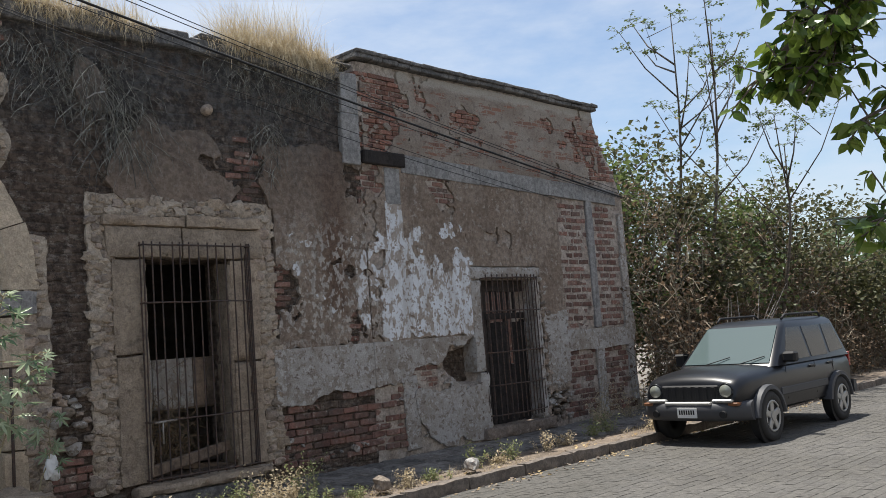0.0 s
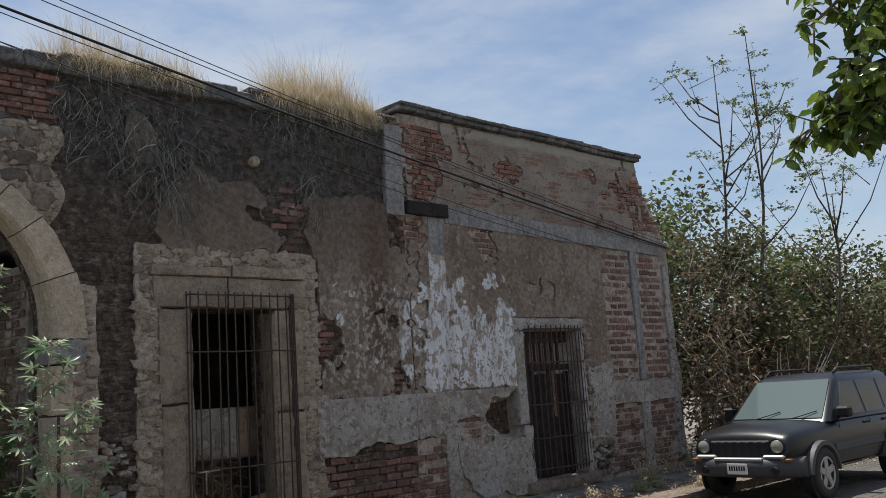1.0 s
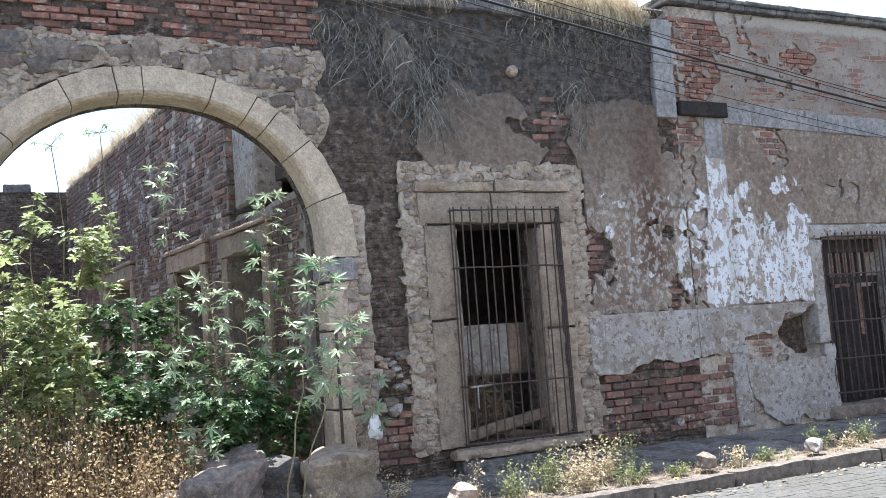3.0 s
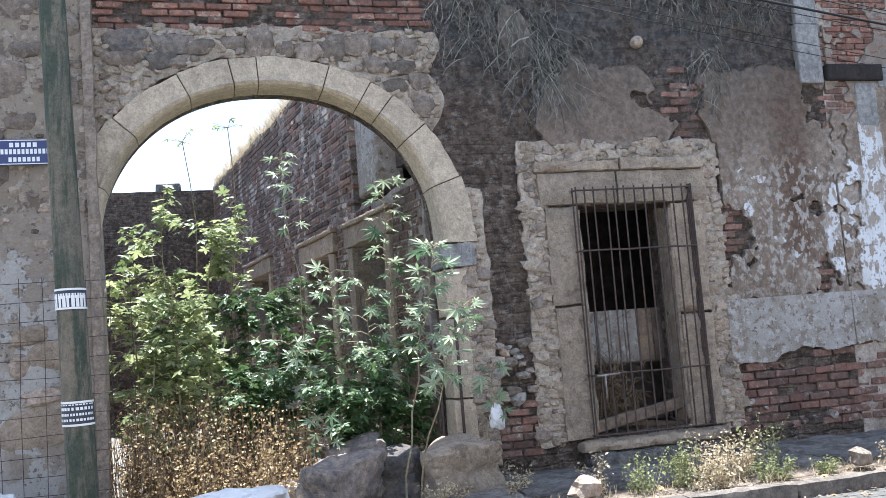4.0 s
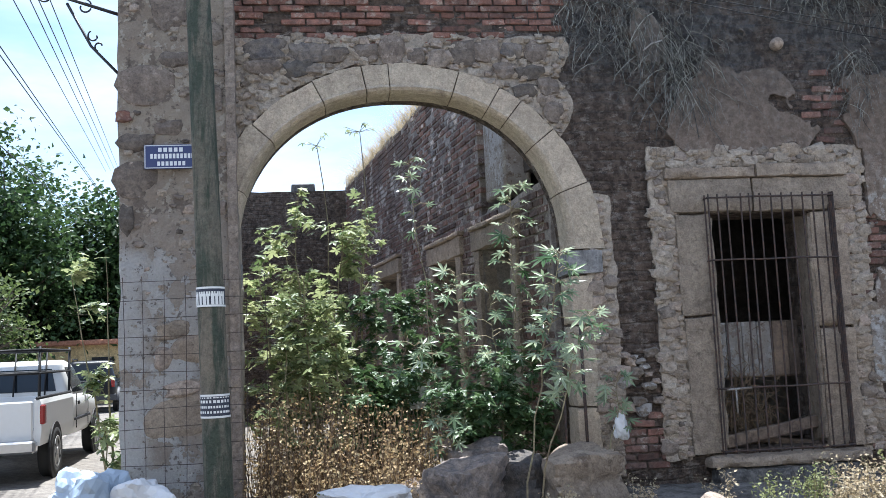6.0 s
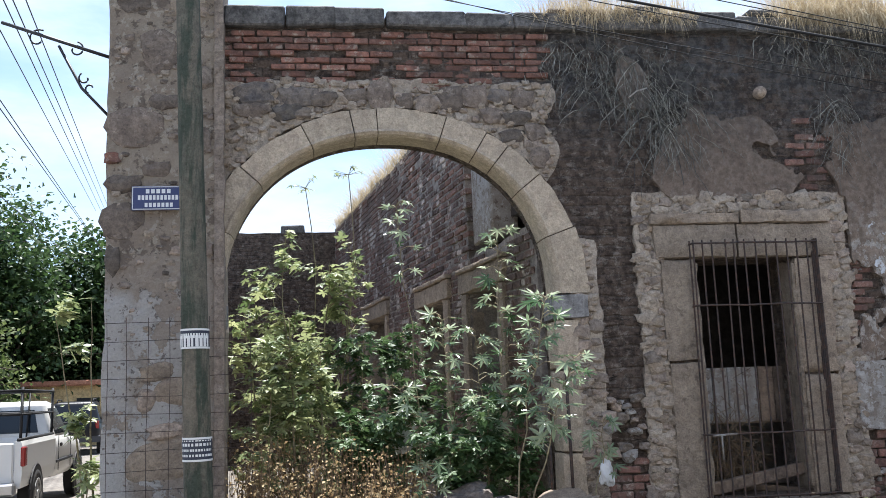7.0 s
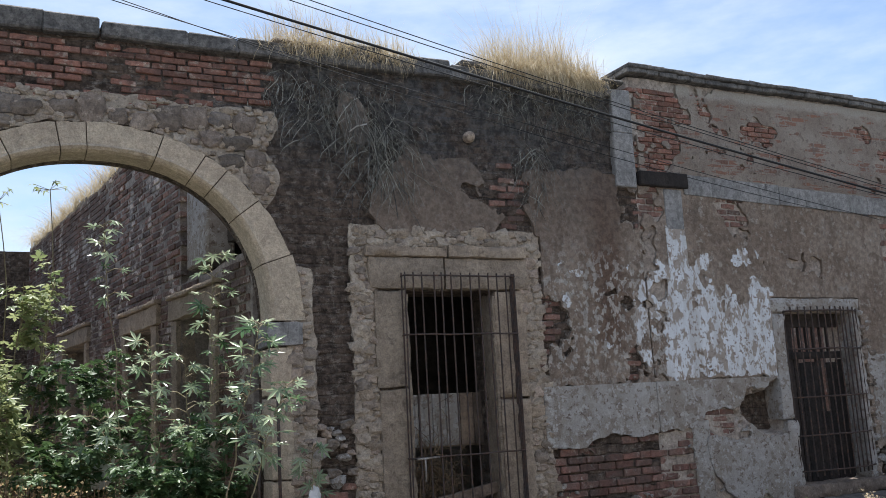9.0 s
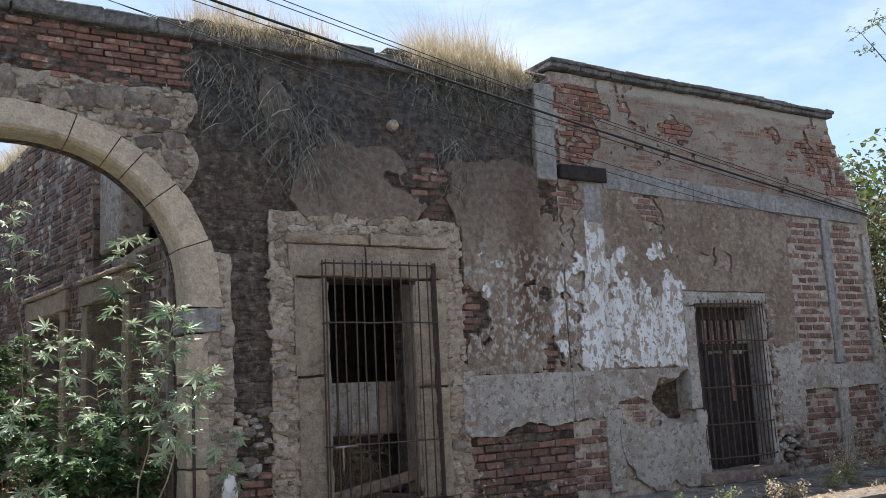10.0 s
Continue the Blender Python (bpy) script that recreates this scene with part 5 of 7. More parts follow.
def shrub(name, label, spots, leaves, size, material, stem_material, seed, lobed=True, twist=0.5, thin=0.014, category="shrub", spread=0.45, tilt=40):
    """A many-stemmed bush: stems from the ground, side twigs, leaves round the twigs."""
    rng = random.Random(seed)
    bush = thing(name, (0, 0, 0), label, category)
    wood, crown = Soup(), Soup()
    forms = [palmate(1.0, 5, 0.42, 0.2, rng) for _ in range(3)] if lobed else [small_leaf(1.0, 0.3)]
    total = sum(s[5] for s in spots)
    for bx, by, tx, ty, tz, weight in spots:
        n = 8
        pts = [Vector((bx + (tx - bx) * (k / n) ** 1.3 + rng.uniform(-0.04, 0.04) * twist, by + (ty - by) * (k / n) + rng.uniform(-0.04, 0.04) * twist, 0.0 + tz * k / n)) for k in range(n + 1)]
        wood.tube(pts, [thin * (1.25 - k / n) for k in range(n + 1)], 5)
        count = int(leaves * weight / total)
        twigs = []
        for _ in range(max(4, count // 14)):
            t = rng.uniform(0.25, 1.0) * n
            i = min(int(t), n - 1)
            s = pts[i].lerp(pts[i + 1], t - i)
            d = Vector((rng.gauss(0, 1), rng.gauss(0, 1), rng.uniform(0.1, 1.2))).normalized() * rng.uniform(0.25, 1.0) * spread
            wood.tube([s, s + d * 0.5 + Vector((0, 0, 0.02)), s + d], [thin * 0.4, thin * 0.3, thin * 0.18], 3)
            twigs.append((s, d))
        for _ in range(count):
            s, d = rng.choice(twigs)
            p = s + d * rng.uniform(0.3, 1.12) + Vector((rng.gauss(0, 0.06), rng.gauss(0, 0.06), rng.gauss(0, 0.05)))
            sc = size * rng.uniform(0.6, 1.25)
            crown.add(*placed(rng.choice(forms), leaf_pose(p, rng, tilt, d) @ Matrix.Diagonal((sc, sc, sc, 1))))
    put("stalk", wood.mesh("stalk"), stem_material, bush)
    put("foliage", crown.mesh("foliage"), material, bush)
    return bush


castor()
shrub("shrub", "light green leafy shrub crowding the patio behind the arch",
      [(0.1, 1.2, -0.1, 1.0, 2.7, 2), (0.4, 1.6, 0.3, 1.7, 3.3, 3), (0.7, 2.2, 0.9, 2.0, 3.45, 3), (0.9, 2.6, 1.25, 2.4, 3.6, 2), (0.3, 2.5, 0.1, 2.8, 3.3, 2), (0.2, 0.9, 0.2, 0.7, 1.9, 2),
       (0.8, 1.0, 0.75, 0.9, 2.2, 2), (0.5, 1.0, 0.4, 0.9, 2.6, 2)], 2100, 0.115, M_SHRUB, M_STEM, 31, spread=0.62, thin=0.017)
shrub("shrub", "shrub beneath the patio wall, shade put into its dark green",
      [(1.2, 1.6, 1.3, 1.5, 2.3, 3), (1.6, 2.0, 1.7, 1.9, 2.5, 3), (1.5, 1.0, 1.5, 0.9, 1.5, 2), (2.3, 1.0, 2.3, 0.9, 1.6, 2), (2.0, 3.0, 2.0, 3.0, 2.2, 2), (1.1, 0.8, 1.1, 0.7, 1.4, 2), (2.6, 0.55, 2.65, 0.45, 1.5, 3), (3.0, 0.7, 3.0, 0.6, 1.5, 2), (2.2, 0.4, 2.15, 0.3, 1.2, 2)], 3400, 0.10, M_SHRUB_SHADE, M_STEM, 32)
for bx, tx, tz, seed in ((0.78, 0.62, 4.66, 33), (1.12, 1.24, 4.85, 34)):
    rng = random.Random(seed)
    stalk = thing("tree_tobacco", (0, 0, 0), "single thin stalk with a small crown of leaves against the sky", "plant", "tall stalks")
    w, c = Soup(), Soup()
    pts = [Vector((bx + (tx - bx) * k / 8 + 0.05 * math.sin(k * 1.3), 3.0, tz * k / 8)) for k in range(9)]
    w.tube(pts, [0.014 - 0.001 * k for k in range(9)], 5)
    for k in range(9):
        d = Vector((rng.gauss(0, 1), rng.gauss(0, 1), rng.uniform(-0.2, 0.5))).normalized() * rng.uniform(0.1, 0.24)
        w.tube([pts[-1], pts[-1] + d], 0.004, 3)
        c.add(*placed(palmate(0.085, 5, 0.2, 0.4, rng), leaf_pose(pts[-1] + d, rng, 40, d)))
    put("stalk", w.mesh("stalk"), M_STEM, stalk)
    put("foliage", c.mesh("foliage"), M_SHRUB, stalk)
shrub("shrub", "pale leafy branch growing from the pier's side wall",
      [(-1.75, 0.9, -1.75, 0.6, 2.9, 2), (-1.8, 1.0, -2.1, 0.5, 2.7, 2), (-1.75, 0.7, -1.7, 0.4, 1.0, 1)], 170, 0.12, M_SHRUB, M_STEM, 35, spread=0.3)

# ---- dry weeds in the archway ----
def dry_weeds():
    rng = random.Random(41)
    heap = thing("dry_weeds", (0, 0, 0), "tangle of dry brown and straw-coloured weeds in the archway", "weeds", kind="stuff")
    w, c = Soup(), Soup()
    for _ in range(950):
        x, y = rng.uniform(-0.15, 1.8), rng.uniform(-0.25, 1.8)
        h = rng.uniform(0.4, 1.15) * (1.1 - 0.25 * max(0, x - 0.9)) * (0.7 if y < -0.1 else 1)
        b = Vector((x, y, 0.06))
        t = b + Vector((rng.gauss(0, 0.14), rng.gauss(0, 0.14), h))
        mid = b.lerp(t, 0.5) + Vector((rng.gauss(0, 0.04), rng.gauss(0, 0.04), 0))
        w.tube([b, mid, t], [0.005, 0.004, 0.002], 3)
        for _ in range(11):
            p = mid.lerp(t, rng.uniform(-0.6, 1.05)) + Vector((rng.gauss(0, 0.05), rng.gauss(0, 0.05), rng.gauss(0, 0.03)))
            s = rng.uniform(0.025, 0.055)
            c.add(*placed(small_leaf(s, 0.35), leaf_pose(p, rng, 80)))
    put("stalks", w.mesh("stalks"), M_TWIG, heap)
    put("dry_leaves", c.mesh("dry_leaves"), M_DRYLEAF, heap)


dry_weeds()


# ---- plants on the parapet ----
def blade(soup, b, lean_v, length, width, rng, droop):
    """A thin grass blade bending over as it rises."""
    pts = []
    for k in range(5):
        t = k / 4
        pts.append(b + lean_v * (length * t) + Vector((0, 0, length * (t - droop * t * t))))
    side = lean_v.cross(Vector((0, 0, 1)))
    side = (side.normalized() if side.length > 1e-4 else Vector((1, 0, 0))).lerp(Vector((rng.uniform(-1, 1), rng.uniform(-0.3, 0.3), 0)), 0.5).normalized()
    vs = []
    for k, p in enumerate(pts):
        w = width * (1 - 0.85 * k / 4)
        vs += [p - side * w, p + side * w]
    soup.add(vs, [(2 * k, 2 * k + 1, 2 * k + 3, 2 * k + 2) for k in range(4)])


def roof_grass(label, clumps, count, seed, hi):
    rng = random.Random(seed)
    tuft = thing("dry_grass", (0, 0, 0), label, "grass", kind="stuff")
    s = Soup()
    for _ in range(count):
        cx, spread, height = rng.choice(clumps)
        x = rng.gauss(cx, spread)
        front = rng.random()
        y = rng.uniform(-0.10, 0.45)
        ln = height * rng.uniform(0.35, 1.0) * math.exp(-(((x - cx) / (2.2 * spread)) ** 2))
        if front < 0.2:
            v = Vector((rng.gauss(0, 0.45), -rng.uniform(0.2, 0.6), 0))
            blade(s, Vector((x, -0.06, hi - rng.uniform(0, 0.15))), v, ln * 0.8, 0.0045, rng, rng.uniform(0.8, 1.7))
        else:
            v = Vector((rng.gauss(0, 0.4), rng.gauss(0, 0.25), 0))
            blade(s, Vector((x, y, hi)), v, ln, 0.0035, rng, rng.uniform(0.0, 0.5))
    put("blades", s.mesh("blades"), M_STRAW, tuft)


roof_grass("dry straw-coloured grass growing on the parapet", [(3.75, 0.25, 0.85), (4.2, 0.28, 0.75), (4.95, 0.2, 0.6), (4.5, 0.4, 0.45)], 2200, 51, 6.03)
roof_grass("thick clump of tall dry grass on the parapet", [(6.65, 0.28, 0.95), (7.15, 0.32, 1.15), (7.6, 0.28, 1.0), (7.95, 0.15, 0.5)], 4200, 52, 6.03)
box("root_pad", (3.45, -0.05, 6.0), (5.2, 0.45, 6.08), M_SOIL, wall_left, "soil held by grass roots", 0.03, 0.02)
box("root_pad", (6.35, -0.05, 6.0), (8.0, 0.45, 6.1), M_SOIL, wall_left, "", 0.03, 0.02)


def hanging(label, clumps, count, seed):
    rng = random.Random(seed)
    mat_ob = thing("hanging_roots", (0, 0, 0), label, "roots", kind="stuff")
    s = Soup()
    for _ in range(count):
        cx, spread, top, length = rng.choice(clumps)
        p = Vector((rng.gauss(cx, spread), rng.uniform(-0.02, 0.03), top - rng.uniform(0, 0.75) * length))
        pts, d = [p], Vector((rng.gauss(0, 0.8), -rng.uniform(0, 0.4), -rng.uniform(0.0, 1))).normalized()
        ln = length * rng.uniform(0.15, 0.5)
        for k in range(4):
            d = (d + Vector((rng.gauss(0, 0.3), rng.gauss(0, 0.1), -0.35))).normalized()
            q = pts[-1] + d * ln / 4
            q.y = min(max(q.y, -0.12), 0.03)
            pts.append(q)
        r = rng.choice((0.002, 0.0025, 0.003, 0.005))
        s.tube(pts, [r, r, r, r * 0.8, r * 0.5], 3)
    put("strands", s.mesh("strands"), M_ROOT, mat_ob)


hanging("dark grey mat of dead roots hanging down the wall", [(3.8, 0.25, 5.75, 0.9), (4.4, 0.3, 5.7, 1.1), (4.75, 0.25, 5.5, 1.5), (4.9, 0.15, 5.2, 1.1)], 620, 61)
hanging("dead grey roots hanging below the grass clump", [(6.5, 0.3, 5.9, 0.6), (7.2, 0.35, 5.9, 0.8), (7.0, 0.15, 5.1, 1.1), (7.8, 0.25, 5.9, 0.7)], 480, 62)
tube("pale_twig", [(4.35, -0.12, 4.98), (4.45, -0.13, 5.06), (4.58, -0.12, 5.1)], 0.009, M_DADO, wall_left, "pale broken twig")


# ---- weeds along the pavement ----
def weeds():
    rng = random.Random(71)
    for x, y, h, n in ((4.25, -1.55, 0.4, 9), (4.7, -1.75, 0.36, 14), (5.1, -1.7, 0.44, 18), (5.45, -1.6, 0.5, 20), (5.8, -1.65, 0.46, 20), (6.15, -1.5, 0.55, 14), (5.3, -1.95, 0.3, 16), (5.95, -1.95, 0.26, 14), (6.55, -1.95, 0.2, 8), (7.4, -1.95, 0.28, 9),
                       (7.9, -1.9, 0.16, 8), (8.8, -1.75, 0.42, 9), (9.2, -1.8, 0.2, 8), (9.55, -1.7, 0.3, 10), (10.4, -1.7, 0.34, 9), (11.0, -1.6, 0.24, 10), (11.9, -1.5, 0.3, 12), (12.4, -1.4, 0.34, 12),
                       (13.3, -0.6, 0.5, 14), (13.8, -0.35, 0.9, 16), (14.4, -0.5, 0.6, 14), (3.7, -0.95, 0.3, 8), (2.9, -1.15, 0.35, 10), (0.6, -0.95, 0.3, 9), (13.0, -1.9, 0.3, 12), (14.6, -1.7, 0.35, 14)):
        weed = thing("weed", (x, y, 0.08), "small dusty green weed in the pavement verge", "weed", "verge weeds")
        w, c = Soup(), Soup()
        for _ in range(n):
            d = Vector((rng.gauss(0, 0.35), rng.gauss(0, 0.35), 1)).normalized() * h * rng.uniform(0.5, 1.1)
            b = Vector((rng.gauss(0, 0.07), rng.gauss(0, 0.05), 0))
            w.tube([b, b + d * 0.5, b + d], [0.004, 0.003, 0.002], 3)
            for _ in range(28):
                p = b + d * rng.uniform(0.1, 1.05) + Vector((rng.gauss(0, 0.03), rng.gauss(0, 0.03), 0))
                c.add(*placed(small_leaf(rng.uniform(0.02, 0.05), 0.3), leaf_pose(p, rng, 60)))
        put("stalk", w.mesh("stalk"), M_STEM, weed)["kind"] = "stuff"
        put("foliage", c.mesh("foliage"), M_WEED if rng.random() < 0.75 else M_STRAW, weed)


weeds()

# straw on top of the patio wall
rng = random.Random(53)
wall_grass = thing("dry_grass", (0, 0, 0), "dry straw-coloured grass along the patio wall top", "grass", kind="stuff")
sp = Soup()
for _ in range(3000):
    b = PATIO @ Vector((rng.uniform(4.5, 14.0), rng.uniform(-0.35, 0.05), 6.05 + rng.uniform(0, 0.15)))
    blade(sp, b, Vector((rng.gauss(-0.3, 0.4), rng.gauss(0, 0.3), 0)), rng.uniform(0.25, 0.75), 0.006, rng, rng.uniform(0.2, 1.2))
put("blades", sp.mesh("blades"), M_STRAW, wall_grass)


# ---- vehicles ----
M_BLACKPAINT = plain("dark_car_paint", (0.008, 0.009, 0.012), 0.3, 0.0, 0.4, 0.25)
M_CLAD = plain("grey_cladding", (0.042, 0.044, 0.05), 0.6)
M_TYRE = plain("tyre_rubber", (0.022, 0.022, 0.022), 0.85)
M_RIM = plain("dusty_alloy", (0.36, 0.36, 0.35), 0.45, 0.5)
M_VOID = plain("black_plastic", (0.008, 0.008, 0.009), 0.7)
M_WHITECAR = plain("white_car_paint", (0.68, 0.68, 0.66), 0.3, 0.0, 0.5, 0.05)
M_CHROME = plain("dull_chrome", (0.45, 0.45, 0.45), 0.3, 0.9)
M_LAMP = plain("lamp_lens", (0.20, 0.21, 0.18), 0.15, 0.0, 0.8)
M_AMBER, M_RED = plain("amber_lens", (0.17, 0.07, 0.03), 0.3), plain("red_lens", (0.25, 0.015, 0.012), 0.25)
M_PLATE = plain("plate_white", (0.62, 0.62, 0.60), 0.5)
M_SEAT = plain("seat_cloth", (0.12, 0.115, 0.11), 0.9)


def glass(name, tint, rough=0.03, clear=0.75):
    s = Surface(name)
    s.bsdf.inputs["Base Color"].default_value = (*tint, 1)
    s.bsdf.inputs["Roughness"].default_value = rough
    s.bsdf.inputs["Transmission Weight"].default_value = clear
    s.bsdf.inputs["IOR"].default_value = 1.5
    return s.mat


# windscreen is opaque: grey-teal base stands in for reflections and the cabin behind
M_WINDSCREEN, M_TINTED = glass("windscreen_glass", (0.085, 0.115, 0.115), 0.05, 0.0), glass("tinted_glass", (0.012, 0.014, 0.017), 0.12, 0.0)


def loft(name, rings, material, parent, label="", smooth=False, bevel=0.0):
    """Joins closed rings of equal length."""
    n = len(rings[0])
    verts = [p for r in rings for p in r]
    faces = []
    for i in range(len(rings) - 1):
        for k in range(n):
            a, b = i * n + k, i * n + (k + 1) % n
            faces.append((a, b, b + n, a + n))
    faces += [tuple(range(n))[::-1], tuple((len(rings) - 1) * n + k for k in range(n))]
    bm = bmesh.new()
    vs = [bm.verts.new(v) for v in verts]
    for f in faces:
        bm.faces.new([vs[i] for i in f])
    bmesh.ops.recalc_face_normals(bm, faces=bm.faces)
    if bevel:
        sharp = [e for e in bm.edges if len(e.link_faces) == 2 and e.calc_face_angle(0) > 0.5]
        bmesh.ops.bevel(bm, geom=sharp, offset=bevel, segments=2, affect="EDGES", profile=0.5)
    ob = part(name, bm, material, parent, label, smooth)
    if smooth:
        ob.data.set_sharp_from_angle(angle=radians(42))
    return ob


def pane(name, quad, material, parent, off, label=""):
    """A thin glass plate set just proud of the body."""
    pts = [Vector(p) for p in quad]
    nrm = (pts[1] - pts[0]).cross(pts[3] - pts[0]).normalized() * off
    verts = [p + nrm for p in pts] + [p - nrm * 0.4 for p in pts]
    faces = [(0, 1, 2, 3), (7, 6, 5, 4), (0, 4, 5, 1), (1, 5, 6, 2), (2, 6, 7, 3), (3, 7, 4, 0)]
    return put(name, mesh_from(name, verts, faces), material, parent, label)


def wheel(parent, x, y, r, side, material=M_RIM):
    w = new("wheel")
    w.parent = parent
    w.matrix_basis = pose(x, y, r)
    width = 0.22
    prof_t = [(r * 0.62, 0), (r * 0.93, 0), (r, 0.03), (r, width - 0.03), (r * 0.93, width), (r * 0.62, width)]
    n = 28
    rings = []
    for k in range(n):
        a = 2 * math.pi * k / n
        rings.append([(q * math.cos(a), -side * (d - 0.02), q * math.sin(a)) for q, d in prof_t])
    p = len(prof_t)
    verts = [v for rr in rings for v in rr]
    faces = [(k * p + i, k * p + (i + 1) % p, ((k + 1) % n) * p + (i + 1) % p, ((k + 1) % n) * p + i) for k in range(n) for i in range(p)]
    put("tyre", mesh_from("tyre", verts, faces, True), M_TYRE, w)
    bm = bmesh.new()
    bmesh.ops.create_cone(bm, cap_ends=True, segments=24, radius1=r * 0.63, radius2=r * 0.63, depth=0.05, matrix=pose(0, -side * 0.03, 0, 90))
    part("rim_back", bm, M_VOID, w)
    bm = bmesh.new()
    for k in range(5):
        add_box(bm, (-r * 0.13, -0.018, 0.02), (r * 0.13, 0.018, r * 0.60), 0.01, pose(0, side * 0.002, 0) @ pose(0, 0, 0, 0, 72 * k, 0))
    bmesh.ops.create_cone(bm, cap_ends=True, segments=16, radius1=r * 0.2, radius2=r * 0.17, depth=0.05, matrix=pose(0, side * 0.005, 0, 90))
    part("rim", bm, material, w)
    ring = [(r * 0.6 * math.cos(2 * math.pi * k / 20), side * 0.012, r * 0.6 * math.sin(2 * math.pi * k / 20)) for k in range(21)]
    tube("rim_edge", ring, 0.018, material, w, sides=5)


def flare(parent, x, y, r, side, material):
    """An arched wheel-arch lip."""
    rings = []
    for k in range(13):
        a = radians(6 + 168 * k / 12)
        c, s = math.cos(a), math.sin(a)
        rings.append([(x + q * c, y + side * d, r * 0.92 + q * s) for q, d in ((r * 1.12, -0.14), (r * 1.12, 0.05), (r * 1.17, 0.075), (r * 1.32, 0.065), (r * 1.36, 0.0), (r * 1.36, -0.14))])
    loft("wheel_flare", rings, material, parent, "grey plastic wheel-arch flare", True)


def suv():
    car = thing("suv", (0, 0, 0), "dark compact off-road car parked at the kerb", "car")
    R = 0.365

    def ring(x, w, lo, sh, top, crown=0.0):
        half = [(w - 0.14, lo), (w - 0.03, lo + 0.05), (w, lo + 0.18), (w + 0.012, (lo + sh) / 2 + 0.06), (w, sh - 0.08), (w - 0.025, sh - 0.01), (w - 0.075, (sh + top) / 2 + 0.01),
                (w * 0.80, top), (w * 0.5, top + crown * 0.75), (w * 0.18, top + crown)]
        return [(x, -y, z) for y, z in half] + [(x, y, z) for y, z in half[::-1]]

    stations = [(-2.14, 0.70, 0.50, 0.98, 1.08), (-2.10, 0.78, 0.45, 1.0, 1.10), (-1.95, 0.84, 0.42, 1.02, 1.12), (-0.8, 0.865, 0.40, 1.02, 1.12), (0.6, 0.865, 0.40, 1.02, 1.10), (0.95, 0.855, 0.40, 1.0, 1.07, 0.03), (1.35, 0.845, 0.42, 0.975, 1.045, 0.05), (1.7, 0.82, 0.44, 0.95, 1.01, 0.055),
                (1.88, 0.79, 0.46, 0.92, 0.975, 0.05), (1.98, 0.76, 0.48, 0.88, 0.935, 0.045), (2.03, 0.73, 0.5, 0.83, 0.88, 0.03), (2.045, 0.70, 0.52, 0.78, 0.81, 0.02)]
    loft("body", [ring(*s) for s in stations], M_BLACKPAINT, car, "", True)

    def house(z, x0, x1, w, soft=0.12):
        pts = []
        for cx, cy, sx, sy in ((x1, -w, -1, 1), (x1, w, -1, -1), (x0, w, 1, -1), (x0, -w, 1, 1)):
            arc = [(cx + sx * soft * (1 - math.cos(a)), cy + sy * soft * (1 - math.sin(a))) for a in (0.0, 0.4, 0.8, 1.2, 1.5708)]
            turn_back = (cx == x1) == (cy > 0)
            pts += arc if turn_back else arc[::-1]
        return [(x, y, z) for x, y in pts]

    loft("cabin", [house(1.06, -2.08, 0.92, 0.83), house(1.40, -1.963, 0.505, 0.74), house(1.62, -1.89, 0.237, 0.682), house(1.69, -1.86, 0.12, 0.655), house(1.735, -1.8, 0.0, 0.60), house(1.76, -1.66, -0.16, 0.50), house(1.768, -1.4, -0.4, 0.3)], M_BLACKPAINT, car, "", True)

    def wall_pt(x, z, s):
        w = 0.83 - 0.17 * (z - 1.06) / 0.64 + 0.004
        return (x, s * w, z)

    for s in (1, -1):
        for name, quad in (("front_window", ((0.50, 1.12), (-0.42, 1.12), (-0.42, 1.62), (0.06, 1.62))), ("rear_window", ((-0.50, 1.12), (-1.16, 1.12), (-1.20, 1.62), (-0.50, 1.62))), ("quarter_window", ((-1.26, 1.14), (-1.86, 1.17), (-1.72, 1.62), (-1.29, 1.62)))):
            q = [wall_pt(x, z, s) for x, z in quad]
            pane(name, q if s < 0 else q[::-1], M_TINTED, car, 0.006, "dark tinted glass")
        tube("roof_rail", [(-1.62, s * 0.56, 1.76), (-1.5, s * 0.57, 1.83), (-0.2, s * 0.57, 1.83), (-0.08, s * 0.56, 1.76)], 0.02, M_VOID, car, sides=8)
        mirror = box("mirror", (0.42, s * 0.86 - 0.06, 1.10), (0.58, s * 0.98 + s * 0.03, 1.26), M_VOID, car, "", 0.03)
        for x in (-0.36, -1.1):
            box("door_handle", (x - 0.1, s * 0.862 - 0.02, 0.96), (x + 0.1, s * 0.862 + 0.02, 1.0), M_VOID, car, "", 0.01)
        box("door_strip", (-0.9, s * 0.868 - 0.015, 0.62), (0.86, s * 0.868 + 0.015, 0.74), M_CLAD, car, "", 0.012)
        for x in (0.62, -0.46, -1.2):
            box("door_gap", (x - 0.004, s * 0.8605 - 0.004, 0.55), (x + 0.004, s * 0.8605 + 0.004, 1.06), M_VOID, car)
        for x in (1.325, -1.325):
            # black disc in place of a shaded wheel well; the body has no cutout
            bm = bmesh.new()
            bmesh.ops.create_cone(bm, cap_ends=True, segments=28, radius1=R * 1.14, radius2=R * 1.14, depth=0.03, matrix=pose(x, s * 0.858, R * 0.95, 90))
            part("wheel_well_shade", bm, M_VOID, car)
            wheel(car, x, s * 0.90, R, s)
            flare(car, x, s * 0.86, R, s, M_CLAD)
        bm = bmesh.new()
        bmesh.ops.create_cone(bm, cap_ends=True, segments=20, radius1=0.105, radius2=0.088, depth=0.09, matrix=pose(2.03, s * 0.58, 0.80, 0, 90))
        lamp = part("headlight", bm, M_LAMP, car, "round clear headlight", True)
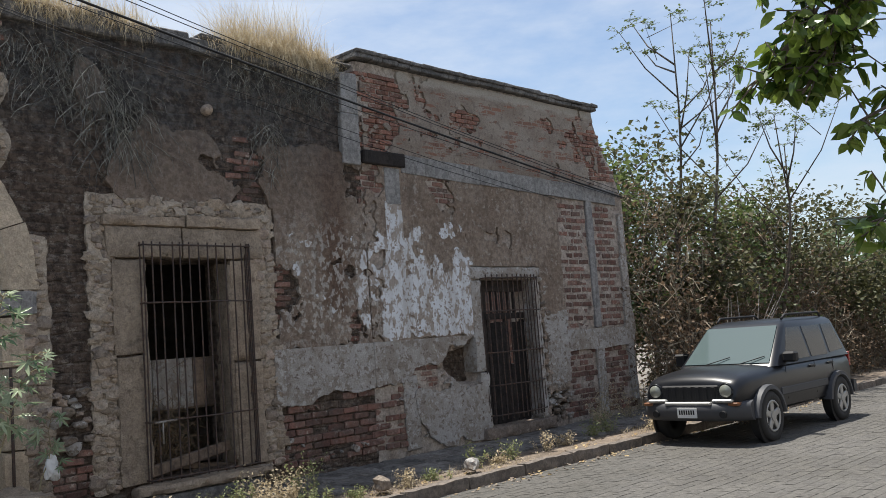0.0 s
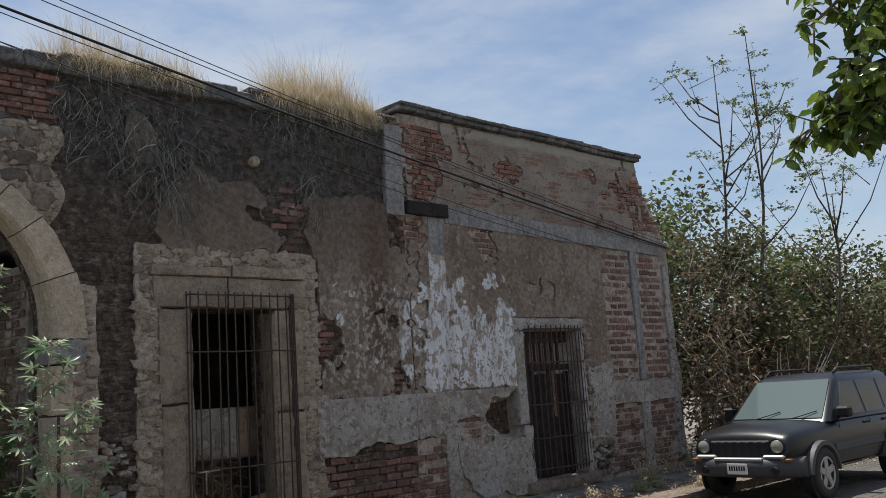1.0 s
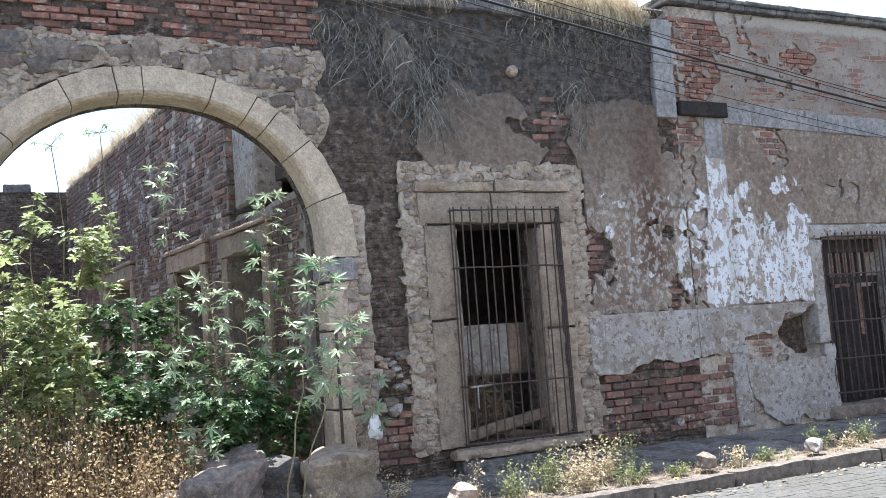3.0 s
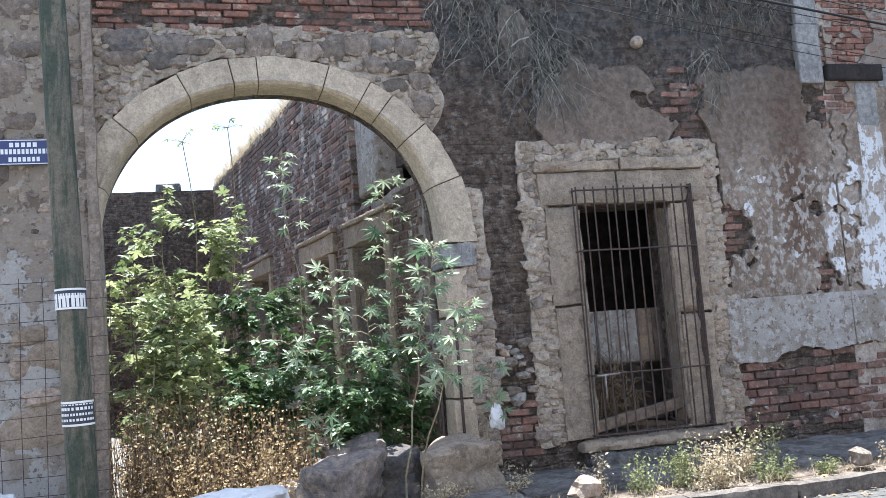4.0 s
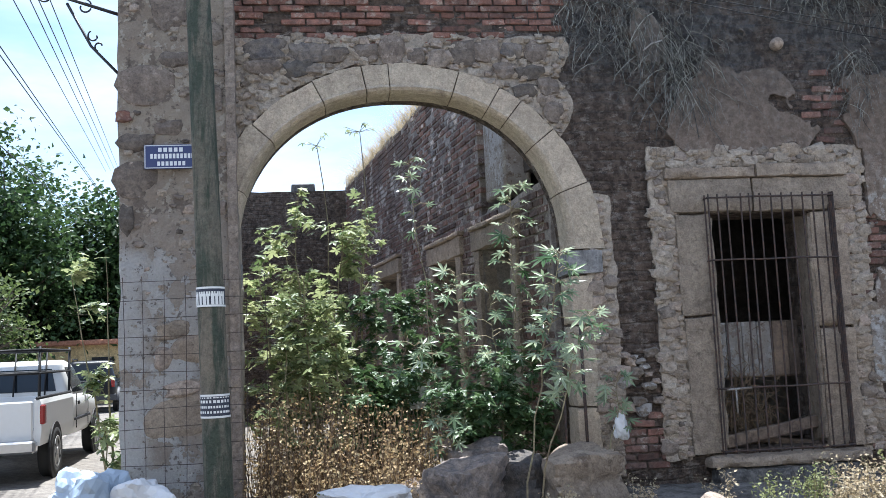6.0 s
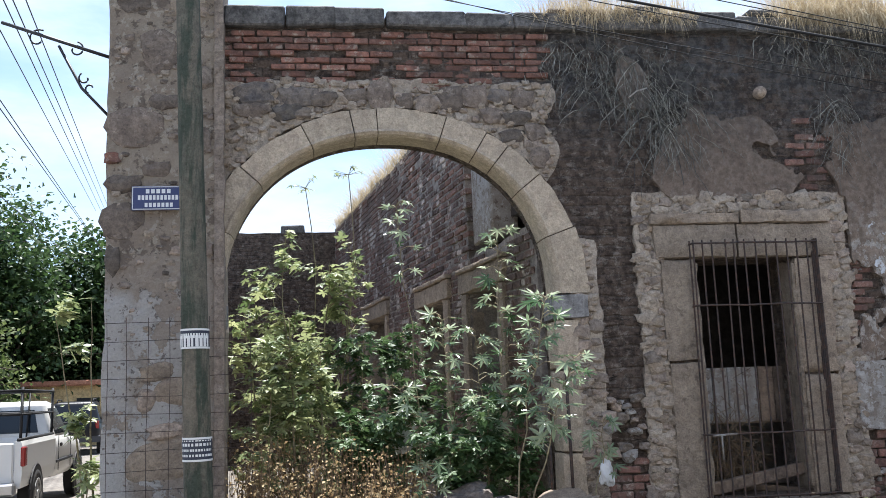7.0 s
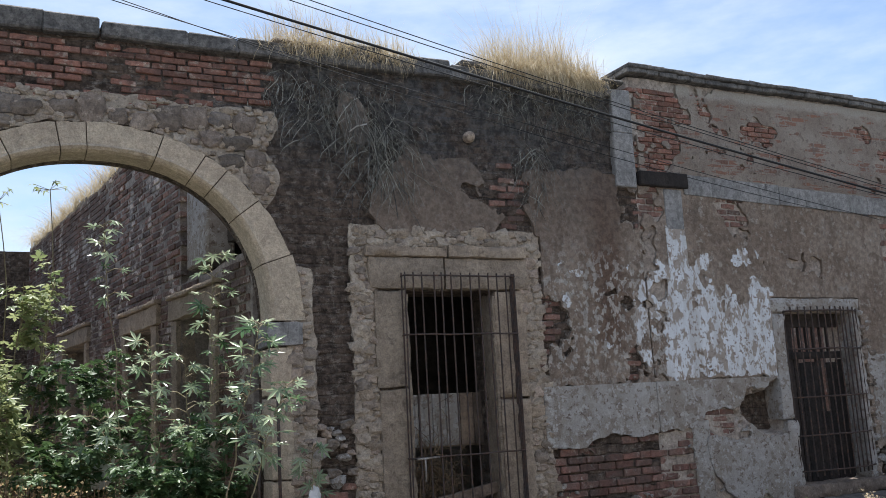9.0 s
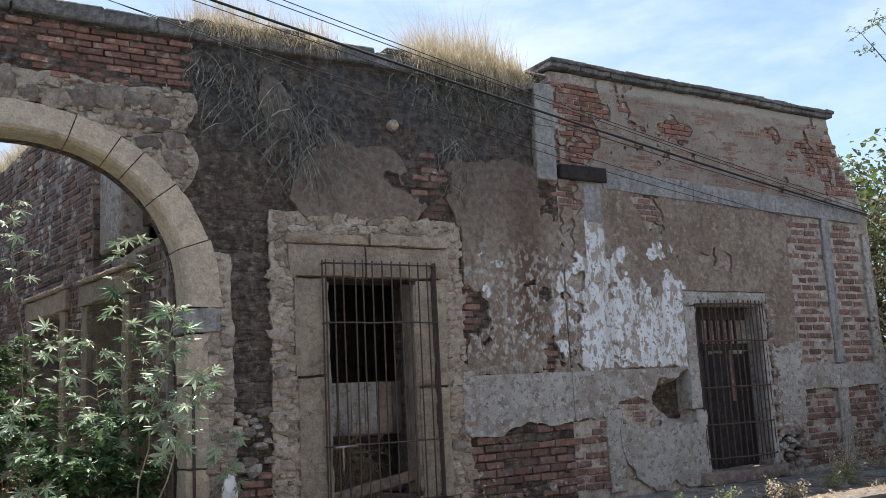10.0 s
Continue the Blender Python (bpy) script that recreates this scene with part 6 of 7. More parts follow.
        tube("headlight_ring", [(2.05, s * 0.58 + 0.105 * math.cos(a * 0.3142), 0.80 + 0.105 * math.sin(a * 0.3142)) for a in range(21)], 0.014, M_BLACKPAINT, lamp, sides=5)
        box("turn_signal", (1.94, s * 0.7 - 0.09, 0.585), (2.09, s * 0.7 + 0.07, 0.635), M_AMBER, car, "", 0.012)
        box("tail_light", (-2.14, s * 0.74 - 0.06, 0.85), (-2.08, s * 0.74 + 0.06, 1.1), M_RED, car, "", 0.01)
    pane("windscreen", [(0.862, -0.72, 1.11), (0.862, 0.72, 1.11), (0.19, 0.6, 1.66), (0.19, -0.6, 1.66)], M_WINDSCREEN, car, 0.012, "windscreen with a pale reflection put into its base colour")
    pane("rear_screen", [(-2.06, 0.62, 1.15), (-2.06, -0.62, 1.15), (-1.89, -0.52, 1.6), (-1.89, 0.52, 1.6)], M_TINTED, car, 0.02)
    for y in (-0.3, 0.28):
        tube("wiper", [(0.94, y, 1.115), (0.78, y + 0.34, 1.215)], 0.008, M_VOID, car, sides=5)
    bm = bmesh.new()
    add_box(bm, (2.0, -0.47, 0.64), (2.062, 0.47, 0.885), 0.02)
    part("grille", bm, M_VOID, car, "black radiator grille")
    for k in range(7):
        box("grille_bar", (2.06, -0.42 + k * 0.13, 0.67), (2.075, -0.36 + k * 0.13, 0.86), M_VOID, car, "", 0.004)
    loft("front_bumper", [[(1.8, y, 0.37)] + [(q - 0.26 * (abs(y) / 0.87) ** 4, y, z) for q, z in ((2.05, 0.36), (2.12, 0.38), (2.16, 0.43), (2.175, 0.5), (2.17, 0.57), (2.14, 0.62), (2.08, 0.645))] + [(1.8, y, 0.65)] for y in (-0.87, -0.82, -0.74, -0.62, -0.4, -0.2, 0.0, 0.2, 0.4, 0.62, 0.74, 0.82, 0.87)], M_CLAD, car, "grey plastic bumper", True)
    for s in (1, -1):
        box("bumper_guard", (1.98, s * 0.53 - 0.16, 0.63), (2.12, s * 0.53 + 0.16, 0.685), M_RIM, car, "pale dusty bumper top", 0.02)
        bm = bmesh.new()
        bmesh.ops.create_cone(bm, cap_ends=True, segments=14, radius1=0.055, radius2=0.05, depth=0.04, matrix=pose(2.14, s * 0.55, 0.47, 0, 90))
        part("fog_lamp", bm, M_VOID, car)
    box("bumper_lip", (2.08, -0.38, 0.60), (2.165, 0.38, 0.65), M_RIM, car, "", 0.015)
    num = box("number_plate", (2.175, -0.16, 0.42), (2.19, 0.16, 0.57), M_PLATE, car, "white number plate with dark bars", 0.004)
    for k in range(7):
        box("plate_bar", (2.19, -0.13 + k * 0.038, 0.47), (2.192, -0.105 + k * 0.038, 0.535), M_VOID, num)
    loft("rear_bumper", [[(-2.08, y, 0.4), (-2.2, y, 0.42), (-2.2, y, 0.6), (-2.08, y, 0.62)] for y in (-0.84, 0.84)], M_CLAD, car)
    for y in (-0.38, 0.38):
        box("seat", (-0.5, y - 0.24, 0.9), (-0.25, y + 0.24, 1.5), M_SEAT, car, "", 0.04)
    box("dashboard", (0.4, -0.65, 1.0), (0.8, 0.65, 1.14), M_SEAT, car, "", 0.03)
    return car


jeep = suv()
jeep.matrix_basis = pose(14.0, -3.27, 0.0, 0, 0, 180.0)


def pickup():
    car = thing("pickup_truck", (0, 0, 0), "white pickup truck with black rack on its bed", "pickup truck")
    R, half = 0.38, 1.83

    def ring(x, w, lo, mid, top):
        return [(x, -w + 0.08, lo), (x, -w, lo + 0.14), (x, -w - 0.015, mid - 0.12), (x, -w, mid), (x, -w + 0.05, top), (x, w - 0.05, top), (x, w, mid), (x, w + 0.015, mid - 0.12), (x, w, lo + 0.14), (x, w - 0.08, lo)]

    loft("cab_body", [ring(x, w, lo, mid, top) for x, w, lo, mid, top in ((-0.32, 0.95, 0.5, 1.1, 1.2), (0.95, 0.95, 0.48, 1.1, 1.18), (1.3, 0.95, 0.48, 1.06, 1.14), (2.2, 0.92, 0.5, 1.0, 1.06), (2.65, 0.86, 0.52, 0.92, 0.98), (2.78, 0.8, 0.55, 0.85, 0.92))], M_WHITECAR, car, "", True, 0.02)

    def house(z, x0, x1, w):
        return [(x1, -w + 0.06, z), (x1, w - 0.06, z), (x1 - 0.12, w, z), (x0 + 0.05, w, z), (x0, w - 0.05, z), (x0, -w + 0.05, z), (x0 + 0.05, -w, z), (x1 - 0.12, -w, z)]

    loft("cab", [house(1.16, -0.32, 1.28, 0.91), house(1.72, -0.22, 0.68, 0.74), house(1.79, -0.12, 0.5, 0.64)], M_WHITECAR, car, "", True, 0.02)
    for s in (1, -1):
        q = [(0.98, s * 0.90, 1.22), (-0.1, s * 0.90, 1.22), (-0.1, s * 0.765, 1.66), (0.62, s * 0.765, 1.66)]
        pane("side_window", q if s < 0 else q[::-1], M_TINTED, car, 0.012)
        side = loft("bed_side", [[(x, s * 0.93, 0.55), (x, s * 0.955, 0.75), (x, s * 0.955, 1.15), (x, s * 0.93, 1.22), (x, s * 0.85, 1.22), (x, s * 0.85, 0.55)] for x in (-2.8, -2.4, -1.2, -0.36)], M_WHITECAR, car)
        tube("bed_rim", [(-2.8, s * 0.9, 1.235), (-0.36, s * 0.9, 1.235)], 0.03, M_VOID, car, sides=6)
        box("tail_light", (-2.82, s * 0.95 - 0.05, 0.86), (-2.68, s * 0.95 + 0.016, 1.14), M_RED, car, "red tail light", 0.015)
        box("door_handle", (0.0, s * 0.955 - 0.02, 1.0), (0.18, s * 0.955 + 0.02, 1.06), M_VOID, car, "", 0.01)
        box("side_strip", (-0.3, s * 0.965 - 0.012, 0.74), (1.2, s * 0.965 + 0.012, 0.79), M_CLAD, car, "", 0.008)
        box("mirror", (0.82, s * 1.02 - 0.08, 1.2), (0.96, s * 1.02 + 0.08, 1.38), M_VOID, car, "", 0.03)
        for x in (-0.12, 1.02):
            box("door_gap", (x - 0.005, s * 0.962 - 0.006, 0.6), (x + 0.005, s * 0.962 + 0.006, 1.2), M_VOID, car)
        for x in (half, -half):
            # flat black disc drawn as the well's shade, no opening behind it
            bm = bmesh.new()
            bmesh.ops.create_cone(bm, cap_ends=True, segments=28, radius1=R * 1.2, radius2=R * 1.2, depth=0.03, matrix=pose(x, s * 0.957, R * 1.0, 90))
            part("wheel_well_shade", bm, M_VOID, car)
            wheel(car, x, s * 0.965, R, s, M_RIM)
        for x in (-2.7, -0.45):
            tube("rack_post", [(x, s * 0.9, 1.22), (x + 0.25, s * 0.86, 2.0)], 0.022, M_VOID, car, sides=6)
        tube("rack_rail", [(-2.5, s * 0.87, 1.95), (-0.2, s * 0.87, 1.95)], 0.022, M_VOID, car, sides=6)
        tube("rack_rail", [(-2.6, s * 0.89, 1.6), (-0.3, s * 0.89, 1.6)], 0.016, M_VOID, car, sides=6)
    for x, z in ((-0.2, 1.95), (-0.3, 1.6), (-2.5, 1.95), (-2.6, 1.6)):
        tube("rack_bar", [(x, -0.87, z), (x, 0.87, z)], 0.02, M_VOID, car, sides=6)
    for y in (-0.5, 0.0, 0.5):
        tube("rack_bar", [(-0.42, y, 1.2), (-0.2, y, 1.95)], 0.015, M_VOID, car, sides=6)
    pane("rear_window", [(-0.30, 0.66, 1.26), (-0.30, -0.66, 1.26), (-0.235, -0.58, 1.64), (-0.235, 0.58, 1.64)], M_TINTED, car, 0.012)
    box("bed_floor", (-2.78, -0.9, 0.55), (-0.34, 0.9, 0.65), M_CLAD, car)
    box("tailgate", (-2.84, -0.84, 0.62), (-2.77, 0.84, 1.2), M_WHITECAR, car, "", 0.02)
    box("rear_bumper", (-3.0, -0.9, 0.46), (-2.82, 0.9, 0.64), M_CHROME, car, "dull steel bumper", 0.03)
    box("front_bumper", (2.76, -0.88, 0.46), (2.92, 0.88, 0.68), M_CHROME, car, "", 0.04)
    pane("windscreen", [(1.27, -0.78, 1.2), (1.27, 0.78, 1.2), (0.70, 0.66, 1.68), (0.70, -0.66, 1.68)], M_WINDSCREEN, car, 0.015)
    return car


truck = pickup()
truck.matrix_basis = pose(-4.76, 6.9, 0.0, 0, 0, 95.4)
far_car = copy_thing(jeep, pose(-7.9, 24.0, 0.0, 0, 0, 100))
tagged(far_car, "dark car parked far down the side street", "car")


# ---- overhead cables ----
def cable(label, pts, r, sag=0.0, mat=M_VOID):
    a, b = Vector(pts[0]), Vector(pts[1])
    line = [a.lerp(b, k / 14) - Vector((0, 0, sag * 4 * (k / 14) * (1 - k / 14))) for k in range(15)]
    ob = tube("cable", line, r, mat, None, sides=5)
    tagged(ob, label, "cable", "overhead cables")


cable("thick black overhead cable along the street front", ((-0.5, -0.95, 6.62), (15.62, -0.06, 4.47)), 0.017, 0.10)
cable("thin black overhead wire along the street front", ((-0.2, -0.95, 6.86), (15.62, -0.06, 4.52)), 0.006, 0.10)
cable("thin black overhead wire along the street front", ((-0.8, -0.95, 6.64), (15.62, -0.06, 4.44)), 0.006, 0.16)
cable("thin black overhead wire along the street front", ((-0.1, -0.95, 6.98), (15.62, -0.06, 4.6)), 0.006, 0.16)
cable("thin grey drop wire across the wall", ((-0.5, -0.9, 6.3), (13.4, -0.05, 4.3)), 0.005, 0.1)
cable("thin grey drop wire across the wall", ((-0.5, -0.9, 6.45), (12.3, -0.05, 4.38)), 0.005, 0.22)
cable("grey overhead wire running down the side street", ((-0.09, -13.0, 4.44), (-9.44, 32.0, 10.28)), 0.008, 0.0, M_CLAD)
cable("grey overhead wire running down the side street", ((0.11, -13.0, 4.43), (-9.24, 32.0, 10.33)), 0.008, 0.0, M_CLAD)
cable("grey overhead wire running down the side street", ((0.19, -13.0, 4.38), (-9.09, 32.0, 10.44)), 0.008, 0.0, M_CLAD)
cable("grey overhead wire running down the side street", ((0.32, -13.0, 4.35), (-8.92, 32.0, 10.48)), 0.008, 0.0, M_CLAD)
cable("grey overhead wire running down the side street", ((-0.4, -13.0, 4.29), (-8.99, 32.0, 8.27)), 0.008, 0.0, M_CLAD)
cable("grey overhead wire running down the side street", ((-0.45, -13.0, 4.22), (-8.89, 32.0, 8.09)), 0.008, 0.0, M_CLAD)
cable("grey overhead wire running down the side street", ((0.15, -13.0, 2.71), (-10.09, 32.0, 7.78)), 0.008, 0.0, M_CLAD)

# ---- trees ----
def leaf_sheet(soup, p, rng, size, tilt, wide):
    soup.add(*placed(small_leaf(size * rng.uniform(0.6, 1.3), wide), leaf_pose(p, rng, tilt)))


def tree(name, label, base, height, crown_r, leaves, size, leaf_mat, seed, trunk_r=0.18, clear=0.3, clumps=26, wide=0.34, flat=0.8, group="", category="tree"):
    """A tapered trunk, forking limbs and a ragged crown of leaf clumps."""
    rng = random.Random(seed)
    t = thing(name, base, label, category, group)
    wood, crown = Soup(), Soup()
    top = Vector((rng.gauss(0, 0.06) * height, rng.gauss(0, 0.06) * height, height * 0.72))
    trunk = [Vector((0, 0, -0.1)).lerp(top, k / 6) + Vector((rng.gauss(0, 0.02), rng.gauss(0, 0.02), 0)) * height * (0.3 if k else 0) for k in range(7)]
    wood.tube(trunk, [trunk_r * (1 - 0.75 * k / 6) for k in range(7)], 7)
    ends = []
    for _ in range(clumps):
        i = rng.uniform(clear * 6, 6)
        k = min(int(i), 5)
        s = trunk[k].lerp(trunk[k + 1], i - k)
        a, el = rng.uniform(0, 2 * math.pi), rng.uniform(-0.15, 1.2)
        reach = crown_r * rng.uniform(0.35, 1.05)
        e = s + Vector((math.cos(a) * math.cos(el), math.sin(a) * math.cos(el), math.sin(el) * flat)) * reach
        mid = s.lerp(e, 0.5) + Vector((0, 0, 0.08 * reach))
        r = trunk_r * 0.3
        wood.tube([s, mid, e], [r, r * 0.6, r * 0.2], 5)
        ends.append((s, mid, e))
        for _ in range(2):
            e2 = mid.lerp(e, rng.uniform(0.2, 0.8)) + Vector((rng.gauss(0, 1), rng.gauss(0, 1), rng.gauss(0.2, 0.8))) * crown_r * 0.22
            wood.tube([mid, e2], [r * 0.4, r * 0.12], 4)
            ends.append((mid, mid.lerp(e2, 0.5), e2))
    for _ in range(leaves):
        s, mid, e = rng.choice(ends)
        c = mid.lerp(e, rng.uniform(0.2, 1.1))
        sp_r = crown_r * 0.15
        leaf_sheet(crown, c + Vector((rng.gauss(0, sp_r), rng.gauss(0, sp_r), rng.gauss(0, sp_r * 0.75))), rng, size, 60, wide)
    put("trunk", wood.mesh("trunk", True), M_BARK, t)
    put("crown", crown.mesh("crown"), leaf_mat, t)
    return t


def thicket():
    rng = random.Random(81)
    spots = ((17.2, 1.8, 6.9, 2.2), (18.4, 0.4, 5.6, 2.0), (19.6, 3.0, 7.6, 2.6), (20.8, 0.6, 5.8, 2.2), (22.4, 3.6, 7.6, 2.8), (23.6, 0.5, 6.0, 2.3), (26.0, 2.8, 6.2, 2.6), (26.8, 0.0, 5.0, 2.3), (30.0, 0.6, 5.4, 2.6), (33.5, -0.2, 5.6, 2.8), (37.5, 0.0, 6.0, 3.0), (42.0, -0.6, 6.2, 3.2))
    for n, (x, y, h, r) in enumerate(spots):
        tree("thicket_tree", "tangled dusty green scrub tree overgrown with vines", (x, y, 0), h, r, 3600 if x < 27 else 1700, 0.15 if x < 27 else 0.22, M_THICKET if n % 3 else M_TREE_L, 200 + n, 0.09, 0.12, 26, 0.36, 0.9, "roadside thicket")
    dry = thing("dry_brush", (0, 0, 0), "brown dry vines and twigs tangled along the roadside", "brush", kind="stuff")
    w, c = Soup(), Soup()
    for _ in range(6500):
        x = rng.uniform(15.75, 30.0)
        y = -1.25 + 0.05 * (x - 16) + rng.gauss(0, 0.35) + 0.9 * rng.random()
        z = abs(rng.gauss(0, 1.9)) * (1 if x < 26 else 0.7)
        p = Vector((x, y + 0.25 * z, min(z, 4.6)))
        d = Vector((rng.gauss(0, 1), rng.gauss(0, 0.6), rng.gauss(0.2, 1))).normalized() * rng.uniform(0.3, 0.9)
        w.tube([p, p + d * 0.5 + Vector((0, 0, rng.uniform(-0.12, 0.05))), p + d + Vector((0, 0, -0.12))], [0.012, 0.009, 0.004], 3)
        for _ in range(4):
            leaf_sheet(c, p + d * rng.random() + Vector((rng.gauss(0, 0.12), rng.gauss(0, 0.12), rng.gauss(0, 0.12))), rng, 0.09, 80, 0.4)
    put("twigs", w.mesh("twigs"), M_GREYTWIG, dry)
    put("dry_leaves", c.mesh("dry_leaves"), M_DRYVINE, dry)
    sticks = thing("branch_pile", (0, 0, 0), "bundle of pale bare branches leaning out of the thicket", "branches")
    for _ in range(14):
        w = Soup()
        b = Vector((17.2 + rng.gauss(0, 0.2), -1.3 + rng.gauss(0, 0.2), 0.3))
        t = b + Vector((rng.gauss(0.5, 0.4), rng.gauss(-0.7, 0.3), rng.uniform(1.3, 2.2)))
        w.tube([b, b.lerp(t, 0.5) + Vector((0.05, 0, 0)), t], [0.022, 0.015, 0.005], 4)
        put("stick", w.mesh("stick"), M_DADO, sticks)


thicket()


def slender(base, top, seed, tips):
    """A thin young tree, bare below, with feathery leaf sprays at its twig ends."""
    rng = random.Random(seed)
    t = thing("slender_tree", (0, 0, 0), "tall slender tree with sparse feathery leaf sprays", "tree", "slender trees")
    wood, crown = Soup(), Soup()
    b, e = Vector(base), Vector(top)
    line = [b.lerp(e, k / 8) + Vector((0, 0.10 * math.sin(k * 0.9), 0)) for k in range(9)]
    wood.tube(line, [0.075 - 0.0078 * k for k in range(9)], 6)
    sprays = [e]
    for k in range(tips):
        i = rng.uniform(4.0, 7.3)
        j = int(i)
        s = line[j].lerp(line[min(j + 1, 8)], i - j)
        a = rng.uniform(0, 2 * math.pi)
        d = Vector((math.cos(a), math.sin(a), rng.uniform(0.6, 1.6))).normalized() * rng.uniform(1.2, 2.9)
        wood.tube([s, s + d * 0.45 + Vector((math.cos(a), math.sin(a), 0)) * 0.2, s + d], [0.026, 0.018, 0.008], 4)
        sprays += [s + d, s + d * 0.75 + Vector((rng.gauss(0, 0.25), rng.gauss(0, 0.25), 0.15))]
        if rng.random() < 0.6:
            q = s + d * 0.6
            e2 = q + Vector((rng.gauss(0, 0.5), rng.gauss(0, 0.5), rng.uniform(0.4, 1.0)))
            wood.tube([q, e2], [0.012, 0.005], 4)
            sprays.append(e2)
    for p in sprays:
        for _ in range(6):
            d = Vector((rng.gauss(0, 1), rng.gauss(0, 1), rng.uniform(-0.1, 0.7))).normalized() * rng.uniform(0.2, 0.42)
            wood.tube([p, p + d], [0.005, 0.003], 3)
            for k in range(6):
                leaf_sheet(crown, p + d * rng.uniform(0.2, 1.05) + Vector((rng.gauss(0, 0.03),) * 3), rng, 0.085, 50, 0.32)
    put("trunk", wood.mesh("trunk", True), M_BARK, t)
    put("crown", crown.mesh("crown"), M_TREE_L, t)


slender((20.0, 1.5, -0.1), (20.0, 0.75, 9.6), 91, 9)
slender((20.2, 0.8, -0.1), (20.1, -0.25, 9.1), 92, 9)
slender((21.5, -0.4, -0.1), (21.6, -1.1, 6.0), 93, 7)

# street tree beside the camera: trunk out of view, leafy bough reaching in
def bough():
    rng = random.Random(95)
    t = thing("citrus_tree", (0, 0, 0), "street tree with a bough of large glossy green leaves", "tree")
    wood, crown = Soup(), Soup()
    wood.tube([Vector((5.3, -10.9, -0.05)), Vector((5.2, -10.8, 1.6)), Vector((5.0, -10.4, 3.0)), Vector((4.6, -9.8, 4.2))], [0.14, 0.12, 0.10, 0.06], 8)
    form = oval(1.0, 0.24, 0.18)
    boughs = [((5.0, -10.4, 3.0), (4.1, -9.3, 3.5), (3.5, -8.72, 2.98)), ((4.6, -9.8, 4.2), (3.9, -9.1, 3.8), (3.5, -8.66, 3.32)), ((4.9, -10.2, 3.1), (4.1, -9.5, 2.95), (3.55, -8.98, 2.62)),
              ((5.0, -10.4, 2.8), (4.2, -9.6, 2.5), (3.6, -9.0, 2.22)), ((4.6, -9.8, 4.2), (4.2, -9.2, 4.4), (3.9, -8.7, 4.0)), ((4.1, -9.3, 3.5), (3.75, -9.0, 3.2), (3.52, -8.78, 2.78)),
              ((4.9, -10.2, 3.1), (4.4, -9.9, 2.8), (3.75, -9.25, 2.45)), ((4.1, -9.3, 3.5), (3.7, -8.9, 3.05), (3.5, -8.6, 2.88)), ((4.6, -9.8, 4.2), (3.8, -9.0, 3.5), (3.55, -8.85, 3.1))]
    for s, m, e in boughs:
        s, m, e = Vector(s), Vector(m), Vector(e)
        wood.tube([s, m, e], [0.03, 0.018, 0.006], 5)
        for _ in range(30):
            q = m.lerp(e, rng.uniform(0.15, 1.0))
            d = Vector((rng.gauss(0, 1), rng.gauss(0, 1), rng.gauss(-0.1, 0.8))).normalized() * rng.uniform(0.08, 0.26)
            wood.tube([q, q + d], [0.006, 0.003], 4)
            for k in range(7):
                p = q + d * rng.uniform(0.3, 1.05)
                o = Vector((rng.gauss(0, 1), rng.gauss(0, 1), 0)) + d * 2
                sc = rng.uniform(0.055, 0.105)
                m4 = pose(p.x, p.y, p.z, rng.gauss(-38, 28), rng.gauss(0, 35), math.degrees(math.atan2(-o.x, o.y)))
                crown.add(*placed(form, m4 @ Matrix.Diagonal((sc, sc, sc, 1))))
    put("trunk", wood.mesh("trunk", True), M_BARK, t)
    put("crown", crown.mesh("crown"), M_CITRUS, t)


bough()

# down the side street
for n, (x, y, h, r, mat) in enumerate(((-12.5, 30, 10.3, 4.6, M_TREE_D), (-8.6, 33, 10.2, 4.2, M_TREE_D), (-16.5, 27, 8.4, 4.2, M_TREE_D), (-10.5, 40, 10.0, 4.5, M_TREE_D), (-10.3, 19, 5.6, 2.2, M_TREE_L), (-11.2, 34, 6.5, 4.0, M_TREE_D), (-7.2, 37, 7.0, 4.0, M_TREE_D))):
    tree("street_tree", "leafy street tree beside the side street" if n != 4 else "bright light green street tree", (x, y, 0), h, r, 19000 if n != 4 else 3400, 0.27 if n != 4 else 0.17, mat, 300 + n, 0.22, 0.1, 38, 0.36, 0.85, "side street trees")
house = thing("house", (0, 0, 0), "low yellow house with a tiled roof down the side street", "house")
M_YELLOW, M_TILE = grainy("yellow_render", (0.55, 0.42, 0.22), (0.50, 0.37, 0.19), 1.2, 30, None), grainy("roof_tile", (0.42, 0.20, 0.13), (0.34, 0.16, 0.10), 2.0, 30, None)
box("wall", (-11.5, 29.0, -0.1), (-7.4, 33.0, 2.4), M_YELLOW, house)
box("roof", (-11.8, 28.6, 2.4), (-7.2, 33.4, 2.62), M_TILE, house, "", 0.05)
window = box("window", (-9.3, 28.97, 1.0), (-8.4, 29.05, 1.9), M_VOID, house)
box("window_frame", (-9.36, 28.95, 0.94), (-8.34, 28.975, 1.0), M_WHITECAR, window)
back_trees = tagged(new("backdrop"), label="distant dark line of trees", category="trees", kind="structure")
rng = random.Random(99)
sp = Soup()
for _ in range(5200):
    a = rng.uniform(-0.4, 2.1)
    d = rng.uniform(75, 95)
    z = rng.random() ** 0.7 * (5.5 + 2.0 * math.sin(a * 9) + 1.2 * math.sin(a * 31))
    leaf_sheet(sp, Vector((d * math.cos(a), d * math.sin(a), z)), rng, 1.4, 70, 0.5)
put("far_foliage", sp.mesh("far_foliage"), M_TREE_D, back_trees)


